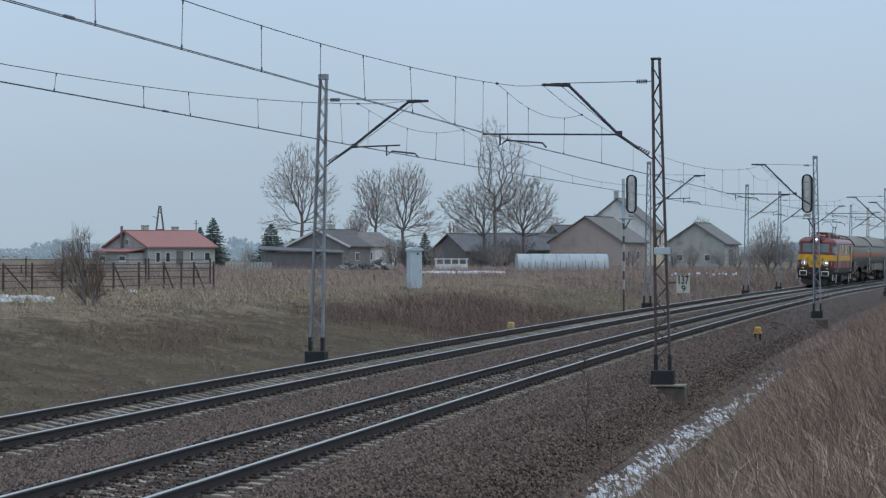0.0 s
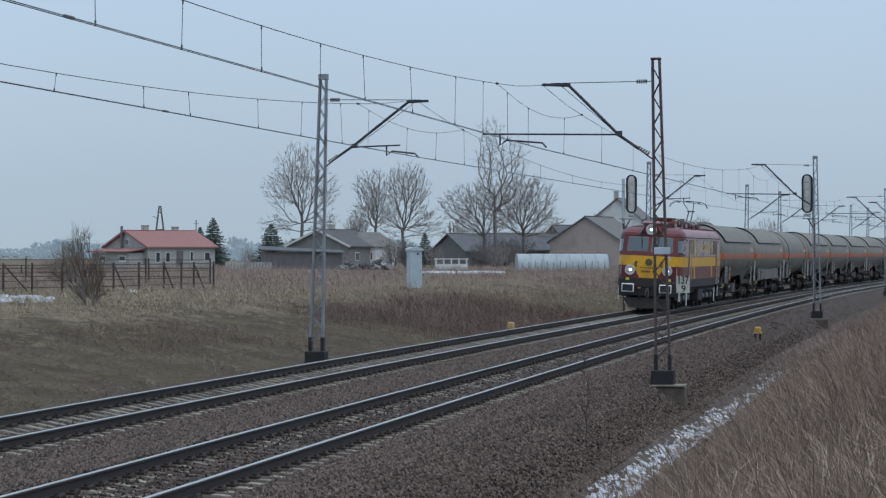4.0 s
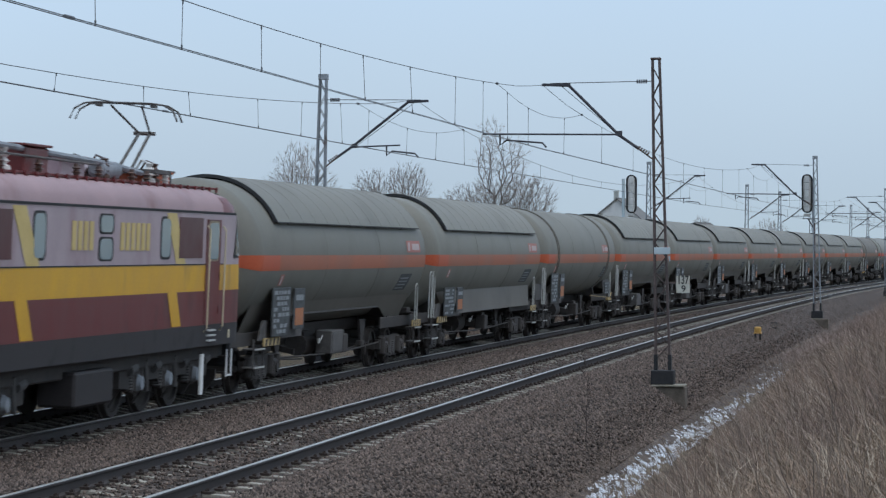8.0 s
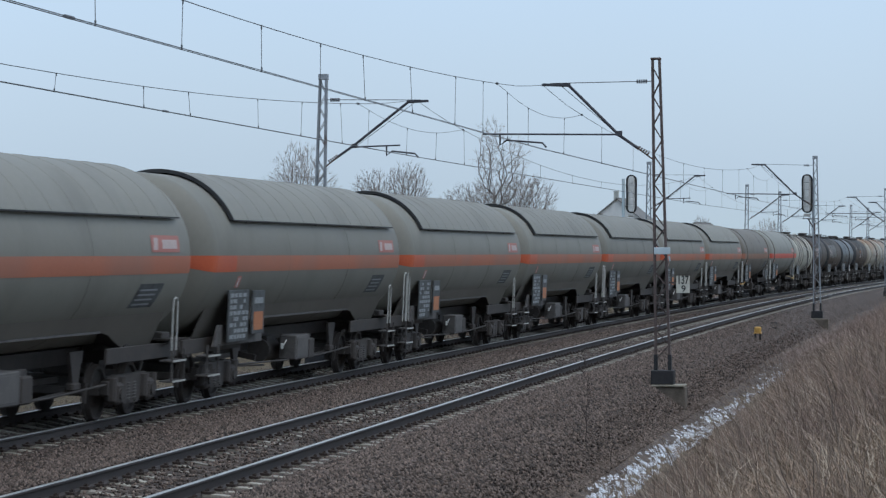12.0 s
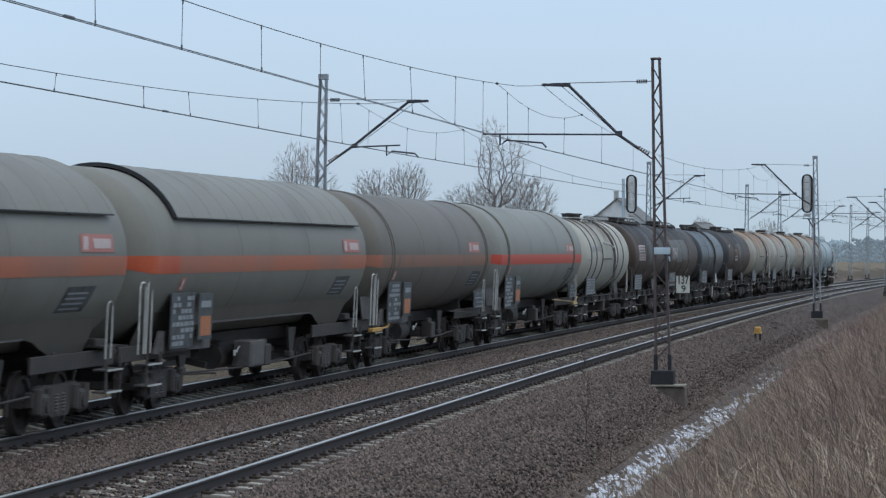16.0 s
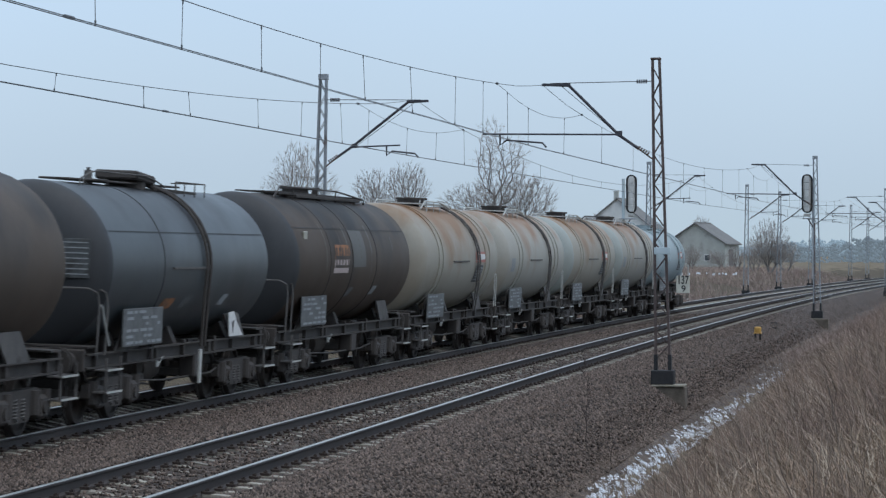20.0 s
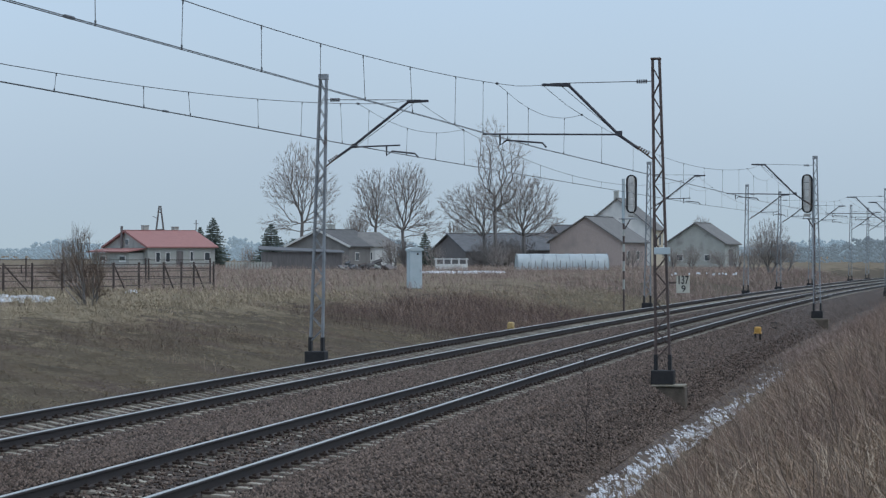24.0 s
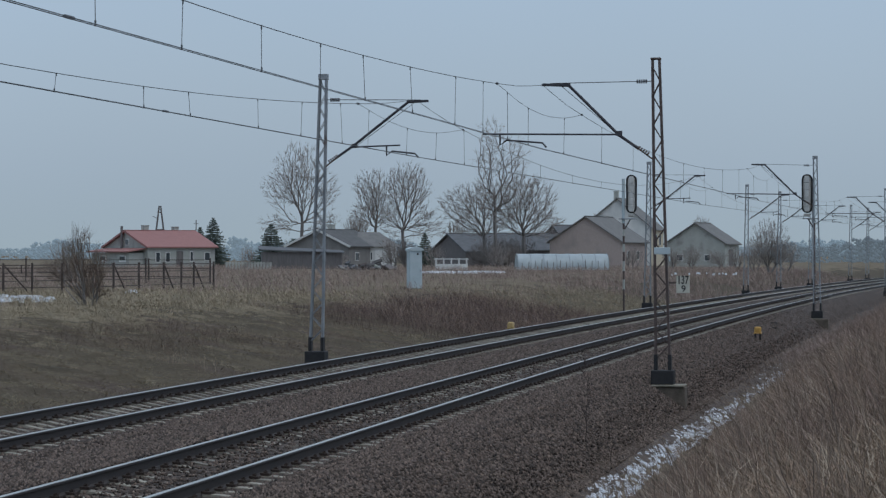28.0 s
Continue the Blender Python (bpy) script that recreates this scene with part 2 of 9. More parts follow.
def glow(name, colour, strength):
    mt = bpy.data.materials.new(name)
    mt.use_nodes = True
    p = mt.node_tree.nodes["Principled BSDF"]
    p.inputs["Base Color"].default_value = (*colour, 1)
    p.inputs["Emission Color"].default_value = (*colour, 1)
    p.inputs["Emission Strength"].default_value = strength
    return mt


def glass(name, colour, rough=0.06):
    mt = bpy.data.materials.new(name)
    mt.use_nodes = True
    p = mt.node_tree.nodes["Principled BSDF"]
    p.inputs["Base Color"].default_value = (*colour, 1)
    p.inputs["Roughness"].default_value = rough
    p.inputs["Specular IOR Level"].default_value = 0.8
    p.inputs["Coat Weight"].default_value = 0.4
    return mt


M = {}
M["ballast"] = stones("ballast", [(0.015, 0.0115, 0.010), (0.044, 0.033, 0.027), (0.088, 0.066, 0.055), (0.175, 0.140, 0.120)], 17, bump=1.0, dist=0.04)
M["ballast_stone"] = surf("ballast_stone", (0.053, 0.040, 0.033), (0.146, 0.110, 0.091), 20, 0.9, island=0.75, bump=0.3)
M["rail_side"] = surf("rail_rust", (0.026, 0.022, 0.021), (0.056, 0.046, 0.043), 6, 0.75, 0.1, stretch=(4, 0.6, 4), fine=60)
M["rail_head"] = surf("rail_head_steel", (0.42, 0.395, 0.355), (0.58, 0.545, 0.495), 3, 0.34, 1.0, bump=0.03, stretch=(8, 0.3, 1))
M["sleeper"] = surf("sleeper_concrete", (0.20, 0.185, 0.152), (0.335, 0.31, 0.26), 4, 0.9, rnd=0.3, stain=(0.10, 0.08, 0.07), stain_scale=2.5)
M["clip"] = surf("rusty_fastening", (0.03, 0.022, 0.02), (0.07, 0.05, 0.04), 30, 0.85, 0.2)
M["mast"] = surf("mast_paint", (0.17, 0.185, 0.20), (0.30, 0.32, 0.34), 3, 0.6, 0.2, stain=(0.09, 0.06, 0.05), stain_scale=1.5, stain_at=0.6)
M["mast_rust"] = surf("mast_rust", (0.058, 0.044, 0.042), (0.13, 0.10, 0.092), 3, 0.8, 0.1, stain=(0.20, 0.20, 0.21), stain_scale=2.0, stain_at=0.62)
M["cantilever"] = surf("cantilever_steel", (0.035, 0.036, 0.045), (0.075, 0.075, 0.085), 5, 0.6, 0.3)
M["wire"] = surf("wire", (0.07, 0.074, 0.08), (0.13, 0.135, 0.14), 2, 0.5, 0.4, bump=0)
M["insulator"] = surf("brown_insulator", (0.05, 0.028, 0.02), (0.10, 0.055, 0.04), 6, 0.3, bump=0)
M["tar"] = surf("tarred_block", (0.012, 0.012, 0.014), (0.03, 0.03, 0.032), 5, 0.75)
M["concrete"] = surf("old_concrete", (0.16, 0.15, 0.12), (0.30, 0.28, 0.23), 4, 0.92, bump=0.35, stain=(0.10, 0.10, 0.05), stain_scale=3)
M["footing"] = surf("damp_concrete", (0.075, 0.062, 0.05), (0.15, 0.125, 0.10), 5, 0.95, bump=0.4, stain=(0.05, 0.045, 0.03), stain_scale=3)
M["white"] = surf("white_paint", (0.62, 0.62, 0.60), (0.80, 0.80, 0.78), 4, 0.55)
M["sign_paint"] = surf("dull_sign_paint", (0.42, 0.41, 0.35), (0.55, 0.54, 0.47), 6, 0.6, stain=(0.33, 0.28, 0.20), stain_scale=5)
M["black"] = surf("black_paint", (0.012, 0.012, 0.013), (0.03, 0.03, 0.03), 5, 0.5)
M["yellow"] = surf("yellow_box_paint", (0.42, 0.235, 0.055), (0.54, 0.33, 0.09), 5, 0.6, stain=(0.25, 0.15, 0.05), stain_scale=4)
M["plate_yellow"] = surf("plate_yellow", (0.60, 0.46, 0.04), (0.70, 0.56, 0.08), 6, 0.5)
M["faded_yellow"] = surf("faded_yellow_paint", (0.36, 0.25, 0.10), (0.48, 0.36, 0.17), 5, 0.7, stain=(0.25, 0.17, 0.09), stain_scale=4)
M["red"] = surf("red_paint", (0.30, 0.05, 0.04), (0.42, 0.08, 0.06), 5, 0.6)
M["snow"] = surf("old_snow", (0.50, 0.53, 0.57), (0.80, 0.83, 0.87), 9, 0.8, bump=0.4, stain=(0.35, 0.34, 0.33), stain_scale=4, stain_at=0.62)
M["cabinet"] = surf("cabinet_paint", (0.36, 0.44, 0.47), (0.46, 0.53, 0.56), 2, 0.55, stain=(0.28, 0.28, 0.26), stain_scale=1.5, stain_at=0.66)
M["fence"] = surf("rusty_fence", (0.05, 0.04, 0.037), (0.09, 0.072, 0.066), 4, 0.85)
M["dry_grass"] = surf("dry_grass", (0.205, 0.167, 0.112), (0.375, 0.315, 0.225), 1.2, 0.9, bump=0, island=0.35, fine=8)
M["brown_grass"] = surf("brown_grass", (0.088, 0.057, 0.042), (0.318, 0.224, 0.157), 0.5, 0.9, bump=0, island=0.65, fine=6)
M["weeds"] = surf("dead_weeds", (0.15, 0.112, 0.092), (0.255, 0.198, 0.16), 0.5, 0.9, bump=0, island=0.35)
M["bark"] = surf("bark", (0.13, 0.12, 0.115), (0.21, 0.195, 0.185), 2, 0.9, fine=20)
M["twig"] = surf("twigs", (0.20, 0.175, 0.16), (0.30, 0.27, 0.25), 1, 0.9, bump=0, island=0.2)
M["dark_bark"] = surf("dark_wet_bark", (0.035, 0.026, 0.024), (0.075, 0.056, 0.05), 4, 0.85, fine=20)
M["needles"] = surf("needles", (0.07, 0.09, 0.08), (0.12, 0.145, 0.125), 2, 0.9, bump=0, island=0.3)


def soil_material():
    """Matted winter grass over soil: straw, olive and earth tones in patches."""
    mt = surf("winter_grass_soil", (0.115, 0.095, 0.066), (0.225, 0.185, 0.13), 0.35, 0.95, bump=0.9, fine=9, stain=(0.12, 0.092, 0.073), stain_scale=0.16, stain_at=0.5, dist=0.08, spec=0.1)
    return mt


M["soil"] = soil_material()
M["cinder"] = stones("cinder_path", [(0.044, 0.033, 0.028), (0.080, 0.061, 0.052), (0.128, 0.101, 0.087)], 34, 0.5, 0.015)

# Aerial haze is painted in: a pale bluish colour plus a weak glow.
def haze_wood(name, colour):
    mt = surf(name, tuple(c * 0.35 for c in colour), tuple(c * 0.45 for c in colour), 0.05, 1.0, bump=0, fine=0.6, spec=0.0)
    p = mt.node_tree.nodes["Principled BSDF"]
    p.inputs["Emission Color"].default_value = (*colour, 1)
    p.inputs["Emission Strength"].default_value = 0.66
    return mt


M["red_roof"] = surf("red_sheet_roof", (0.265, 0.125, 0.115), (0.325, 0.16, 0.147), 2, 0.7, stretch=(1, 1, 1))
M["grey_roof"] = surf("grey_fibre_cement_roof", (0.15, 0.15, 0.147), (0.205, 0.203, 0.198), 1.5, 0.9, spec=0.15)
M["dark_roof"] = surf("dark_roof", (0.105, 0.11, 0.118), (0.15, 0.156, 0.165), 1.5, 0.92, spec=0.12)
M["plaster"] = surf("grey_plaster", (0.325, 0.335, 0.312), (0.40, 0.412, 0.385), 1.2, 0.9, stain=(0.23, 0.225, 0.21), stain_scale=0.7)
M["white_wall"] = surf("white_plaster", (0.52, 0.53, 0.52), (0.64, 0.64, 0.62), 1.0, 0.9)
M["yellow_wall"] = surf("pale_yellow_plaster", (0.50, 0.44, 0.33), (0.58, 0.51, 0.39), 1.0, 0.9)
M["brick_wall"] = surf("pink_brick", (0.33, 0.272, 0.247), (0.41, 0.345, 0.32), 6, 0.9, fine=30, stain=(0.30, 0.262, 0.243), stain_scale=0.5)
M["old_wood"] = surf("dark_barn_wood", (0.12, 0.112, 0.112), (0.18, 0.168, 0.166), 2, 0.9, stretch=(3, 3, 0.4))
M["house_glass"] = glass("house_glass", (0.06, 0.07, 0.08))
M["tunnel_film"] = surf("polytunnel_film", (0.27, 0.32, 0.335), (0.37, 0.42, 0.44), 1.0, 0.5, bump=0.2, stretch=(1, 1, 0.3))
M["hose"] = surf("rubber", (0.02, 0.02, 0.02), (0.04, 0.04, 0.04), 9, 0.7)
M["far_wood"] = haze_wood("far_wood_painted_haze", (0.25, 0.335, 0.405))
M["mid_wood"] = haze_wood("mid_wood_painted_haze", (0.165, 0.212, 0.25))

def tank_paint(name, c1, c2, grime, at=0.5, rough=0.62, spill=None, spec=0.4):
    """Tank paint with a fine mottling, grime that runs down in streaks and rusty soot."""
    m = [0.5 * (a + b) for a, b in zip(c1, c2)]
    c1, c2 = [tuple(x + 0.36 * (a - x) for x, a in zip(m, c)) for c in (c1, c2)]
    grime = tuple(x + 0.45 * (a - x) for x, a in zip(m, grime))
    return surf(name, c1, c2, 0.9, rough, bump=0.02, fine=11, stretch=(1, 0.8, 0.7), stain=grime, stain_scale=0.6, stain_at=at, rnd=0.08, spill=spill, spec=spec)


M["gas_grey"] = tank_paint("gas_tank_paint", (0.14, 0.135, 0.112), (0.195, 0.189, 0.16), (0.107, 0.098, 0.081))
M["shield"] = tank_paint("sun_shield_paint", (0.15, 0.146, 0.124), (0.21, 0.204, 0.175), (0.115, 0.107, 0.088))
M["gas_light"] = tank_paint("gas_tank_light", (0.168, 0.168, 0.146), (0.22, 0.22, 0.194), (0.125, 0.12, 0.103))
M["gas_dark"] = tank_paint("gas_tank_dark", (0.10, 0.09, 0.074), (0.145, 0.13, 0.107), (0.07, 0.061, 0.051))
M["orange"] = surf("orange_band", (0.345, 0.108, 0.055), (0.41, 0.14, 0.075), 0.8, 0.55, bump=0.02, stretch=(1, 0.5, 0.6), stain=(0.30, 0.125, 0.08), stain_scale=0.6, stain_at=0.5)
M["band_clean"] = surf("orange_band_clean", (0.40, 0.07, 0.025), (0.50, 0.11, 0.045), 1.5, 0.5, bump=0.03, stretch=(1, 1, 0.6))
M["red_band"] = surf("red_band", (0.42, 0.05, 0.03), (0.52, 0.085, 0.05), 1.5, 0.5, bump=0.03)
M["worn_board"] = surf("worn_grey_board", (0.08, 0.083, 0.083), (0.145, 0.15, 0.15), 5, 0.7, stain=(0.06, 0.06, 0.06), stain_scale=3)
M["cream"] = tank_paint("cream_tank", (0.31, 0.30, 0.25), (0.41, 0.395, 0.335), (0.20, 0.18, 0.15), 0.56, spill=((0.17, 0.135, 0.10), 2.6, 4.2))
M["black_end"] = tank_paint("sooty_tank_end", (0.026, 0.028, 0.031), (0.046, 0.048, 0.051), (0.018, 0.018, 0.019), 0.5)
M["brown_tank"] = tank_paint("brown_black_tank", (0.056, 0.040, 0.029), (0.088, 0.064, 0.047), (0.034, 0.026, 0.021), 0.47, spec=0.22, rough=0.6, spill=((0.017, 0.015, 0.014), 2.3, 3.9))
M["bare_streak"] = tank_paint("bare_metal_streak", (0.09, 0.098, 0.105), (0.16, 0.17, 0.18), (0.07, 0.07, 0.07), 0.5)
M["seam"] = surf("dark_weld_seam", (0.018, 0.018, 0.018), (0.035, 0.034, 0.033), 8, 0.7)
M["rust_streak"] = tank_paint("rusty_run", (0.06, 0.04, 0.027), (0.10, 0.068, 0.046), (0.03, 0.024, 0.02), 0.5)
M["cleaned"] = tank_paint("cleaned_tank_patch", (0.078, 0.076, 0.068), (0.125, 0.122, 0.112), (0.05, 0.047, 0.043), 0.5)
M["slate_tank"] = tank_paint("slate_tank", (0.040, 0.048, 0.052), (0.068, 0.078, 0.083), (0.030, 0.032, 0.034), 0.52, rough=0.43, spill=((0.018, 0.018, 0.019), 2.5, 4.1))
M["beige"] = tank_paint("beige_tank", (0.27, 0.25, 0.205), (0.35, 0.325, 0.275), (0.22, 0.165, 0.11), 0.56, spill=((0.235, 0.138, 0.075), 2.3, 3.7))
M["beige_grey"] = tank_paint("beige_grey_tank", (0.265, 0.255, 0.22), (0.335, 0.322, 0.285), (0.205, 0.165, 0.12), 0.56, spill=((0.22, 0.125, 0.07), 2.6, 4.0))
M["sage"] = tank_paint("pale_sage_tank", (0.25, 0.275, 0.26), (0.33, 0.355, 0.335), (0.20, 0.20, 0.17), 0.55)
M["blue_grey"] = tank_paint("blue_grey_tank", (0.25, 0.305, 0.322), (0.335, 0.395, 0.41), (0.20, 0.215, 0.21), 0.6)
M["frame"] = surf("sooty_underframe", (0.032, 0.0275, 0.025), (0.064, 0.055, 0.049), 3, 0.8, 0.0, stain=(0.06, 0.05, 0.043), stain_scale=2.5, stain_at=0.6)
M["frame_grey"] = surf("dusty_underframe", (0.07, 0.066, 0.064), (0.125, 0.117, 0.11), 3, 0.85, 0.0, stain=(0.035, 0.031, 0.028), stain_scale=2)
M["wheel"] = surf("wheel_steel", (0.035, 0.03, 0.027), (0.07, 0.06, 0.054), 5, 0.8, 0.1)
M["handrail"] = surf("pale_handrail", (0.33, 0.33, 0.31), (0.48, 0.48, 0.45), 5, 0.6)
M["board"] = surf("dark_board", (0.045, 0.049, 0.05), (0.088, 0.095, 0.097), 6, 0.7, stain=(0.032, 0.03, 0.028), stain_scale=4, stain_at=0.5)
M["board_text"] = surf("board_print", (0.18, 0.195, 0.20), (0.30, 0.315, 0.32), 20, 0.7)
M["hazard"] = surf("hazard_plate", (0.33, 0.115, 0.045), (0.44, 0.17, 0.07), 8, 0.6, stain=(0.14, 0.07, 0.04), stain_scale=6, stain_at=0.6)
M["sticker_red"] = surf("faded_red_sticker", (0.33, 0.11, 0.085), (0.42, 0.18, 0.15), 8, 0.6)
M["faded_print"] = surf("faded_print", (0.40, 0.31, 0.29), (0.50, 0.42, 0.40), 10, 0.6)
M["sticker_white"] = surf("sticker_white", (0.55, 0.54, 0.52), (0.72, 0.71, 0.70), 10, 0.6)
M["maroon"] = surf("maroon_paint", (0.115, 0.018, 0.018), (0.155, 0.030, 0.028), 2, 0.42, bump=0.03, stain=(0.085, 0.022, 0.02), stain_scale=1.5, stretch=(1, 1, 0.5))
# The sky's reflection on the glossy side is put into this pale mauve.
M["mauve"] = surf("mauve_sky_sheen_paint", (0.33, 0.25, 0.27), (0.42, 0.33, 0.35), 2, 0.4, bump=0.03, stain=(0.30, 0.20, 0.215), stain_scale=1.2, stretch=(1, 1, 0.5))
M["loco_yellow"] = surf("loco_yellow_paint", (0.56, 0.29, 0.012), (0.68, 0.375, 0.022), 2, 0.42, bump=0.02, stain=(0.42, 0.23, 0.04), stain_scale=1.6, stretch=(1, 1, 0.5))
M["dark_maroon"] = surf("dark_maroon_panel", (0.062, 0.012, 0.014), (0.09, 0.018, 0.02), 2, 0.35, bump=0.02)
M["roof_mauve"] = surf("dusty_roof_paint", (0.27, 0.165, 0.17), (0.36, 0.235, 0.24), 1.5, 0.5, bump=0.03, stain=(0.22, 0.115, 0.115), stain_scale=0.9)
M["pale_yellow"] = surf("pale_yellow_paint", (0.46, 0.39, 0.26), (0.56, 0.49, 0.35), 3, 0.5, bump=0.02)
M["stripe_yellow"] = surf("faded_stripe_yellow", (0.52, 0.38, 0.13), (0.62, 0.47, 0.19), 3, 0.5, bump=0.02)
M["dark_skirt"] = surf("sooty_skirt", (0.019, 0.016, 0.017), (0.042, 0.035, 0.034), 2, 0.7, stain=(0.018, 0.016, 0.016), stain_scale=2)
M["cab_glass"] = glass("cab_glass", (0.05, 0.075, 0.078))
M["pale_glass"] = glass("pale_glass", (0.30, 0.38, 0.40), 0.12)
M["rubber"] = surf("window_rubber", (0.012, 0.012, 0.013), (0.02, 0.02, 0.022), 8, 0.7)
M["grey_rim"] = surf("lamp_rim", (0.42, 0.43, 0.42), (0.58, 0.58, 0.56), 6, 0.5)
M["lamp_on"] = glow("headlamp_bulb", (1.0, 0.93, 0.85), 20.0)
M["seal"] = surf("window_seal", (0.12, 0.11, 0.105), (0.20, 0.185, 0.175), 6, 0.6)
M["dull_band"] = surf("dull_band", (0.20, 0.10, 0.062), (0.255, 0.135, 0.085), 1.5, 0.6, bump=0.03, stretch=(1, 1, 0.6), stain=(0.14, 0.095, 0.07), stain_scale=1.0)
M["rust_mark"] = surf("peeling_orange", (0.26, 0.10, 0.04), (0.34, 0.16, 0.07), 5, 0.7, stain=(0.08, 0.05, 0.035), stain_scale=5, stain_at=0.5)
M["reflector"] = surf("lamp_reflector", (0.36, 0.37, 0.37), (0.5, 0.5, 0.5), 6, 0.3, 0.6, bump=0)
M["roof_orange"] = surf("roof_orange_red", (0.30, 0.07, 0.03), (0.42, 0.12, 0.05), 5, 0.6)
M["porcelain"] = surf("porcelain", (0.5, 0.48, 0.45), (0.68, 0.66, 0.62), 8, 0.35, bump=0)
M["green_globe"] = surf("green_globe", (0.05, 0.06, 0.02), (0.13, 0.12, 0.04), 8, 0.6)

# Shade between the grass tufts is put into this turf's dark colour.
M["turf"] = surf("gap_shade_turf", (0.0545, 0.0445, 0.031), (0.119, 0.097, 0.067), 0.5, 0.95, bump=0.9, fine=7, stain=(0.085, 0.065, 0.052), stain_scale=0.3, stain_at=0.5, dist=0.08, spec=0.1)
M["slope_grass"] = surf("slope_grass", (0.119, 0.096, 0.061), (0.294, 0.239, 0.154), 0.9, 0.95, bump=0, island=0.5, fine=6, stain=(0.075, 0.060, 0.045), stain_scale=0.33, stain_at=0.50)
M["slope_weeds"] = surf("slope_weeds", (0.110, 0.081, 0.062), (0.195, 0.147, 0.113), 0.5, 0.95, bump=0, island=0.4)
M["fallen_straw"] = surf("fallen_straw", (0.175, 0.122, 0.085), (0.39, 0.30, 0.215), 0.7, 0.9, bump=0, island=0.6)
M["red_weeds"] = surf("reddish_dead_weeds", (0.195, 0.145, 0.124), (0.335, 0.258, 0.222), 0.5, 0.95, bump=0, island=0.45)
M["bank_red"] = surf("dark_red_brown_weeds", (0.135, 0.093, 0.076), (0.290, 0.208, 0.170), 0.5, 0.95, bump=0, island=0.5)
M["dark_scrub"] = surf("dark_red_brown_scrub", (0.085, 0.058, 0.050), (0.160, 0.115, 0.100), 0.5, 0.95, bump=0, island=0.4)
M["pale_slope"] = surf("bleached_slope_grass", (0.18, 0.15, 0.10), (0.36, 0.305, 0.21), 0.4, 0.95, bump=0, island=0.4, fine=6)
M["pale_stalk"] = surf("pale_grass_stalk", (0.28, 0.22, 0.165), (0.50, 0.42, 0.325), 0.8, 0.9, bump=0, island=0.4)


M["old_plaster"] = surf("old_brown_plaster", (0.165, 0.157, 0.15), (0.235, 0.225, 0.215), 1.2, 0.9)


M["farm_roof"] = surf("dull_farm_roof", (0.095, 0.096, 0.098), (0.14, 0.14, 0.14), 1.5, 0.9, spec=0.15)


# ---- ground, ballast, tracks ----
_L = np.array([-2600, -200, -60, -32, -28, -22.5, -18.8, -17.2, -16, -8, -7.2, -6.3, -5.1, -4.4, -3, -1.5, 0, 3, 30, 1500.0])
_Z = np.array([1.0, 1.0, 0.85, 0.82, 0.70, -0.10, -0.72, -0.78, -0.80, -0.85, -0.98, -1.16, -1.22, -1.02, -0.22, 0.62, 1.02, 1.2, 1.3, 1.3])
rng = np.random.default_rng(7)


def lumps(x, y, k, seed=0.0):
    """Smooth unevenness of about +-1."""
    return (np.sin(x * k + seed) * np.sin(y * k * 0.83 + 1.7 * seed) + 0.6 * np.sin(x * k * 2.3 - y * k * 1.9 + seed) + 0.4 * np.sin(y * k * 4.1 + x * k * 3.3)) / 2


def ground_z(s, l):
    z = np.interp(l, _L, _Z)
    rough = np.clip((np.abs(l + 11.5) - 5.5) / 3, 0, 1) * np.clip(1 - np.abs(s) / 900, 0, 1)
    hummock = np.clip((-17.5 - np.asarray(l)) / 2, 0, 1) * np.clip((np.asarray(l) + 45) / 10, 0, 1) * np.clip((220 - np.asarray(s)) / 40, 0, 1)
    return z + 0.065 * hummock * lumps(np.asarray(s), np.asarray(l), 2.1, 0.9) + 0.11 * rough * lumps(np.asarray(s), np.asarray(l), 0.9, 1.3) + 0.03 * rough * lumps(np.asarray(s), np.asarray(l), 3.1, 0.4)


ss = np.concatenate([np.arange(-50, 0, 5), np.arange(0, 40, 1.0), np.arange(40, 150, 0.4), np.arange(150, 180, 1.0), np.arange(180, 420, 6), [430, 480, 560, 700, 900, 1200, 1600, 2200, 3000]])
ll = np.concatenate([[-2600, -1500, -900, -600, -420, -300, -220, -160, -120, -95, -75, -60, -50, -43], np.arange(-38, -31, 0.6), np.arange(-30.8, -16.5, 0.3), [-16, -14, -12, -10, -8.5], np.arange(-8, 3.1, 0.4), [4, 6, 9, 14, 22, 30, 50, 90, 160, 300, 600, 1500]])
gs, gl = np.meshgrid(ss, ll, indexing="ij")
gx, gy, _ = W(gs, gl)
gv = np.stack([gx, gy, ground_z(gs, gl)], -1).reshape(-1, 3)
ni, nj = len(ss), len(ll)
ii, jj = np.meshgrid(np.arange(ni - 1), np.arange(nj - 1), indexing="ij")
q = (ii * nj + jj).ravel()
ground = new("ground", fast_mesh("ground", gv, np.stack([q, q + 1, q + nj + 1, q + nj], 1), M["soil"]))
ground.data.shade_smooth()
ground.data.materials.append(M["turf"])
lc = (gl[:-1, :-1] + gl[1:, 1:]).ravel() / 2
sc = (gs[:-1, :-1] + gs[1:, 1:]).ravel() / 2
edge = -26.5 + 2.0 * lumps(sc, lc, 0.35, 2.0) + 1.6 * lumps(sc, lc, 2.3, 0.6) + rng.normal(0, 0.9, len(sc))
# Turf with the painted gap shade lies on the far slope and near bank.
ground.data.polygons.foreach_set("material_index", (((lc > edge) & (lc < -15) & (sc < 420)) | ((lc > -4.9) & (lc < 4) & (sc < 130))).astype(np.int32))
tagged(ground, "open winter ground with matted dry grass and a shallow railway cutting", "ground", kind="structure")


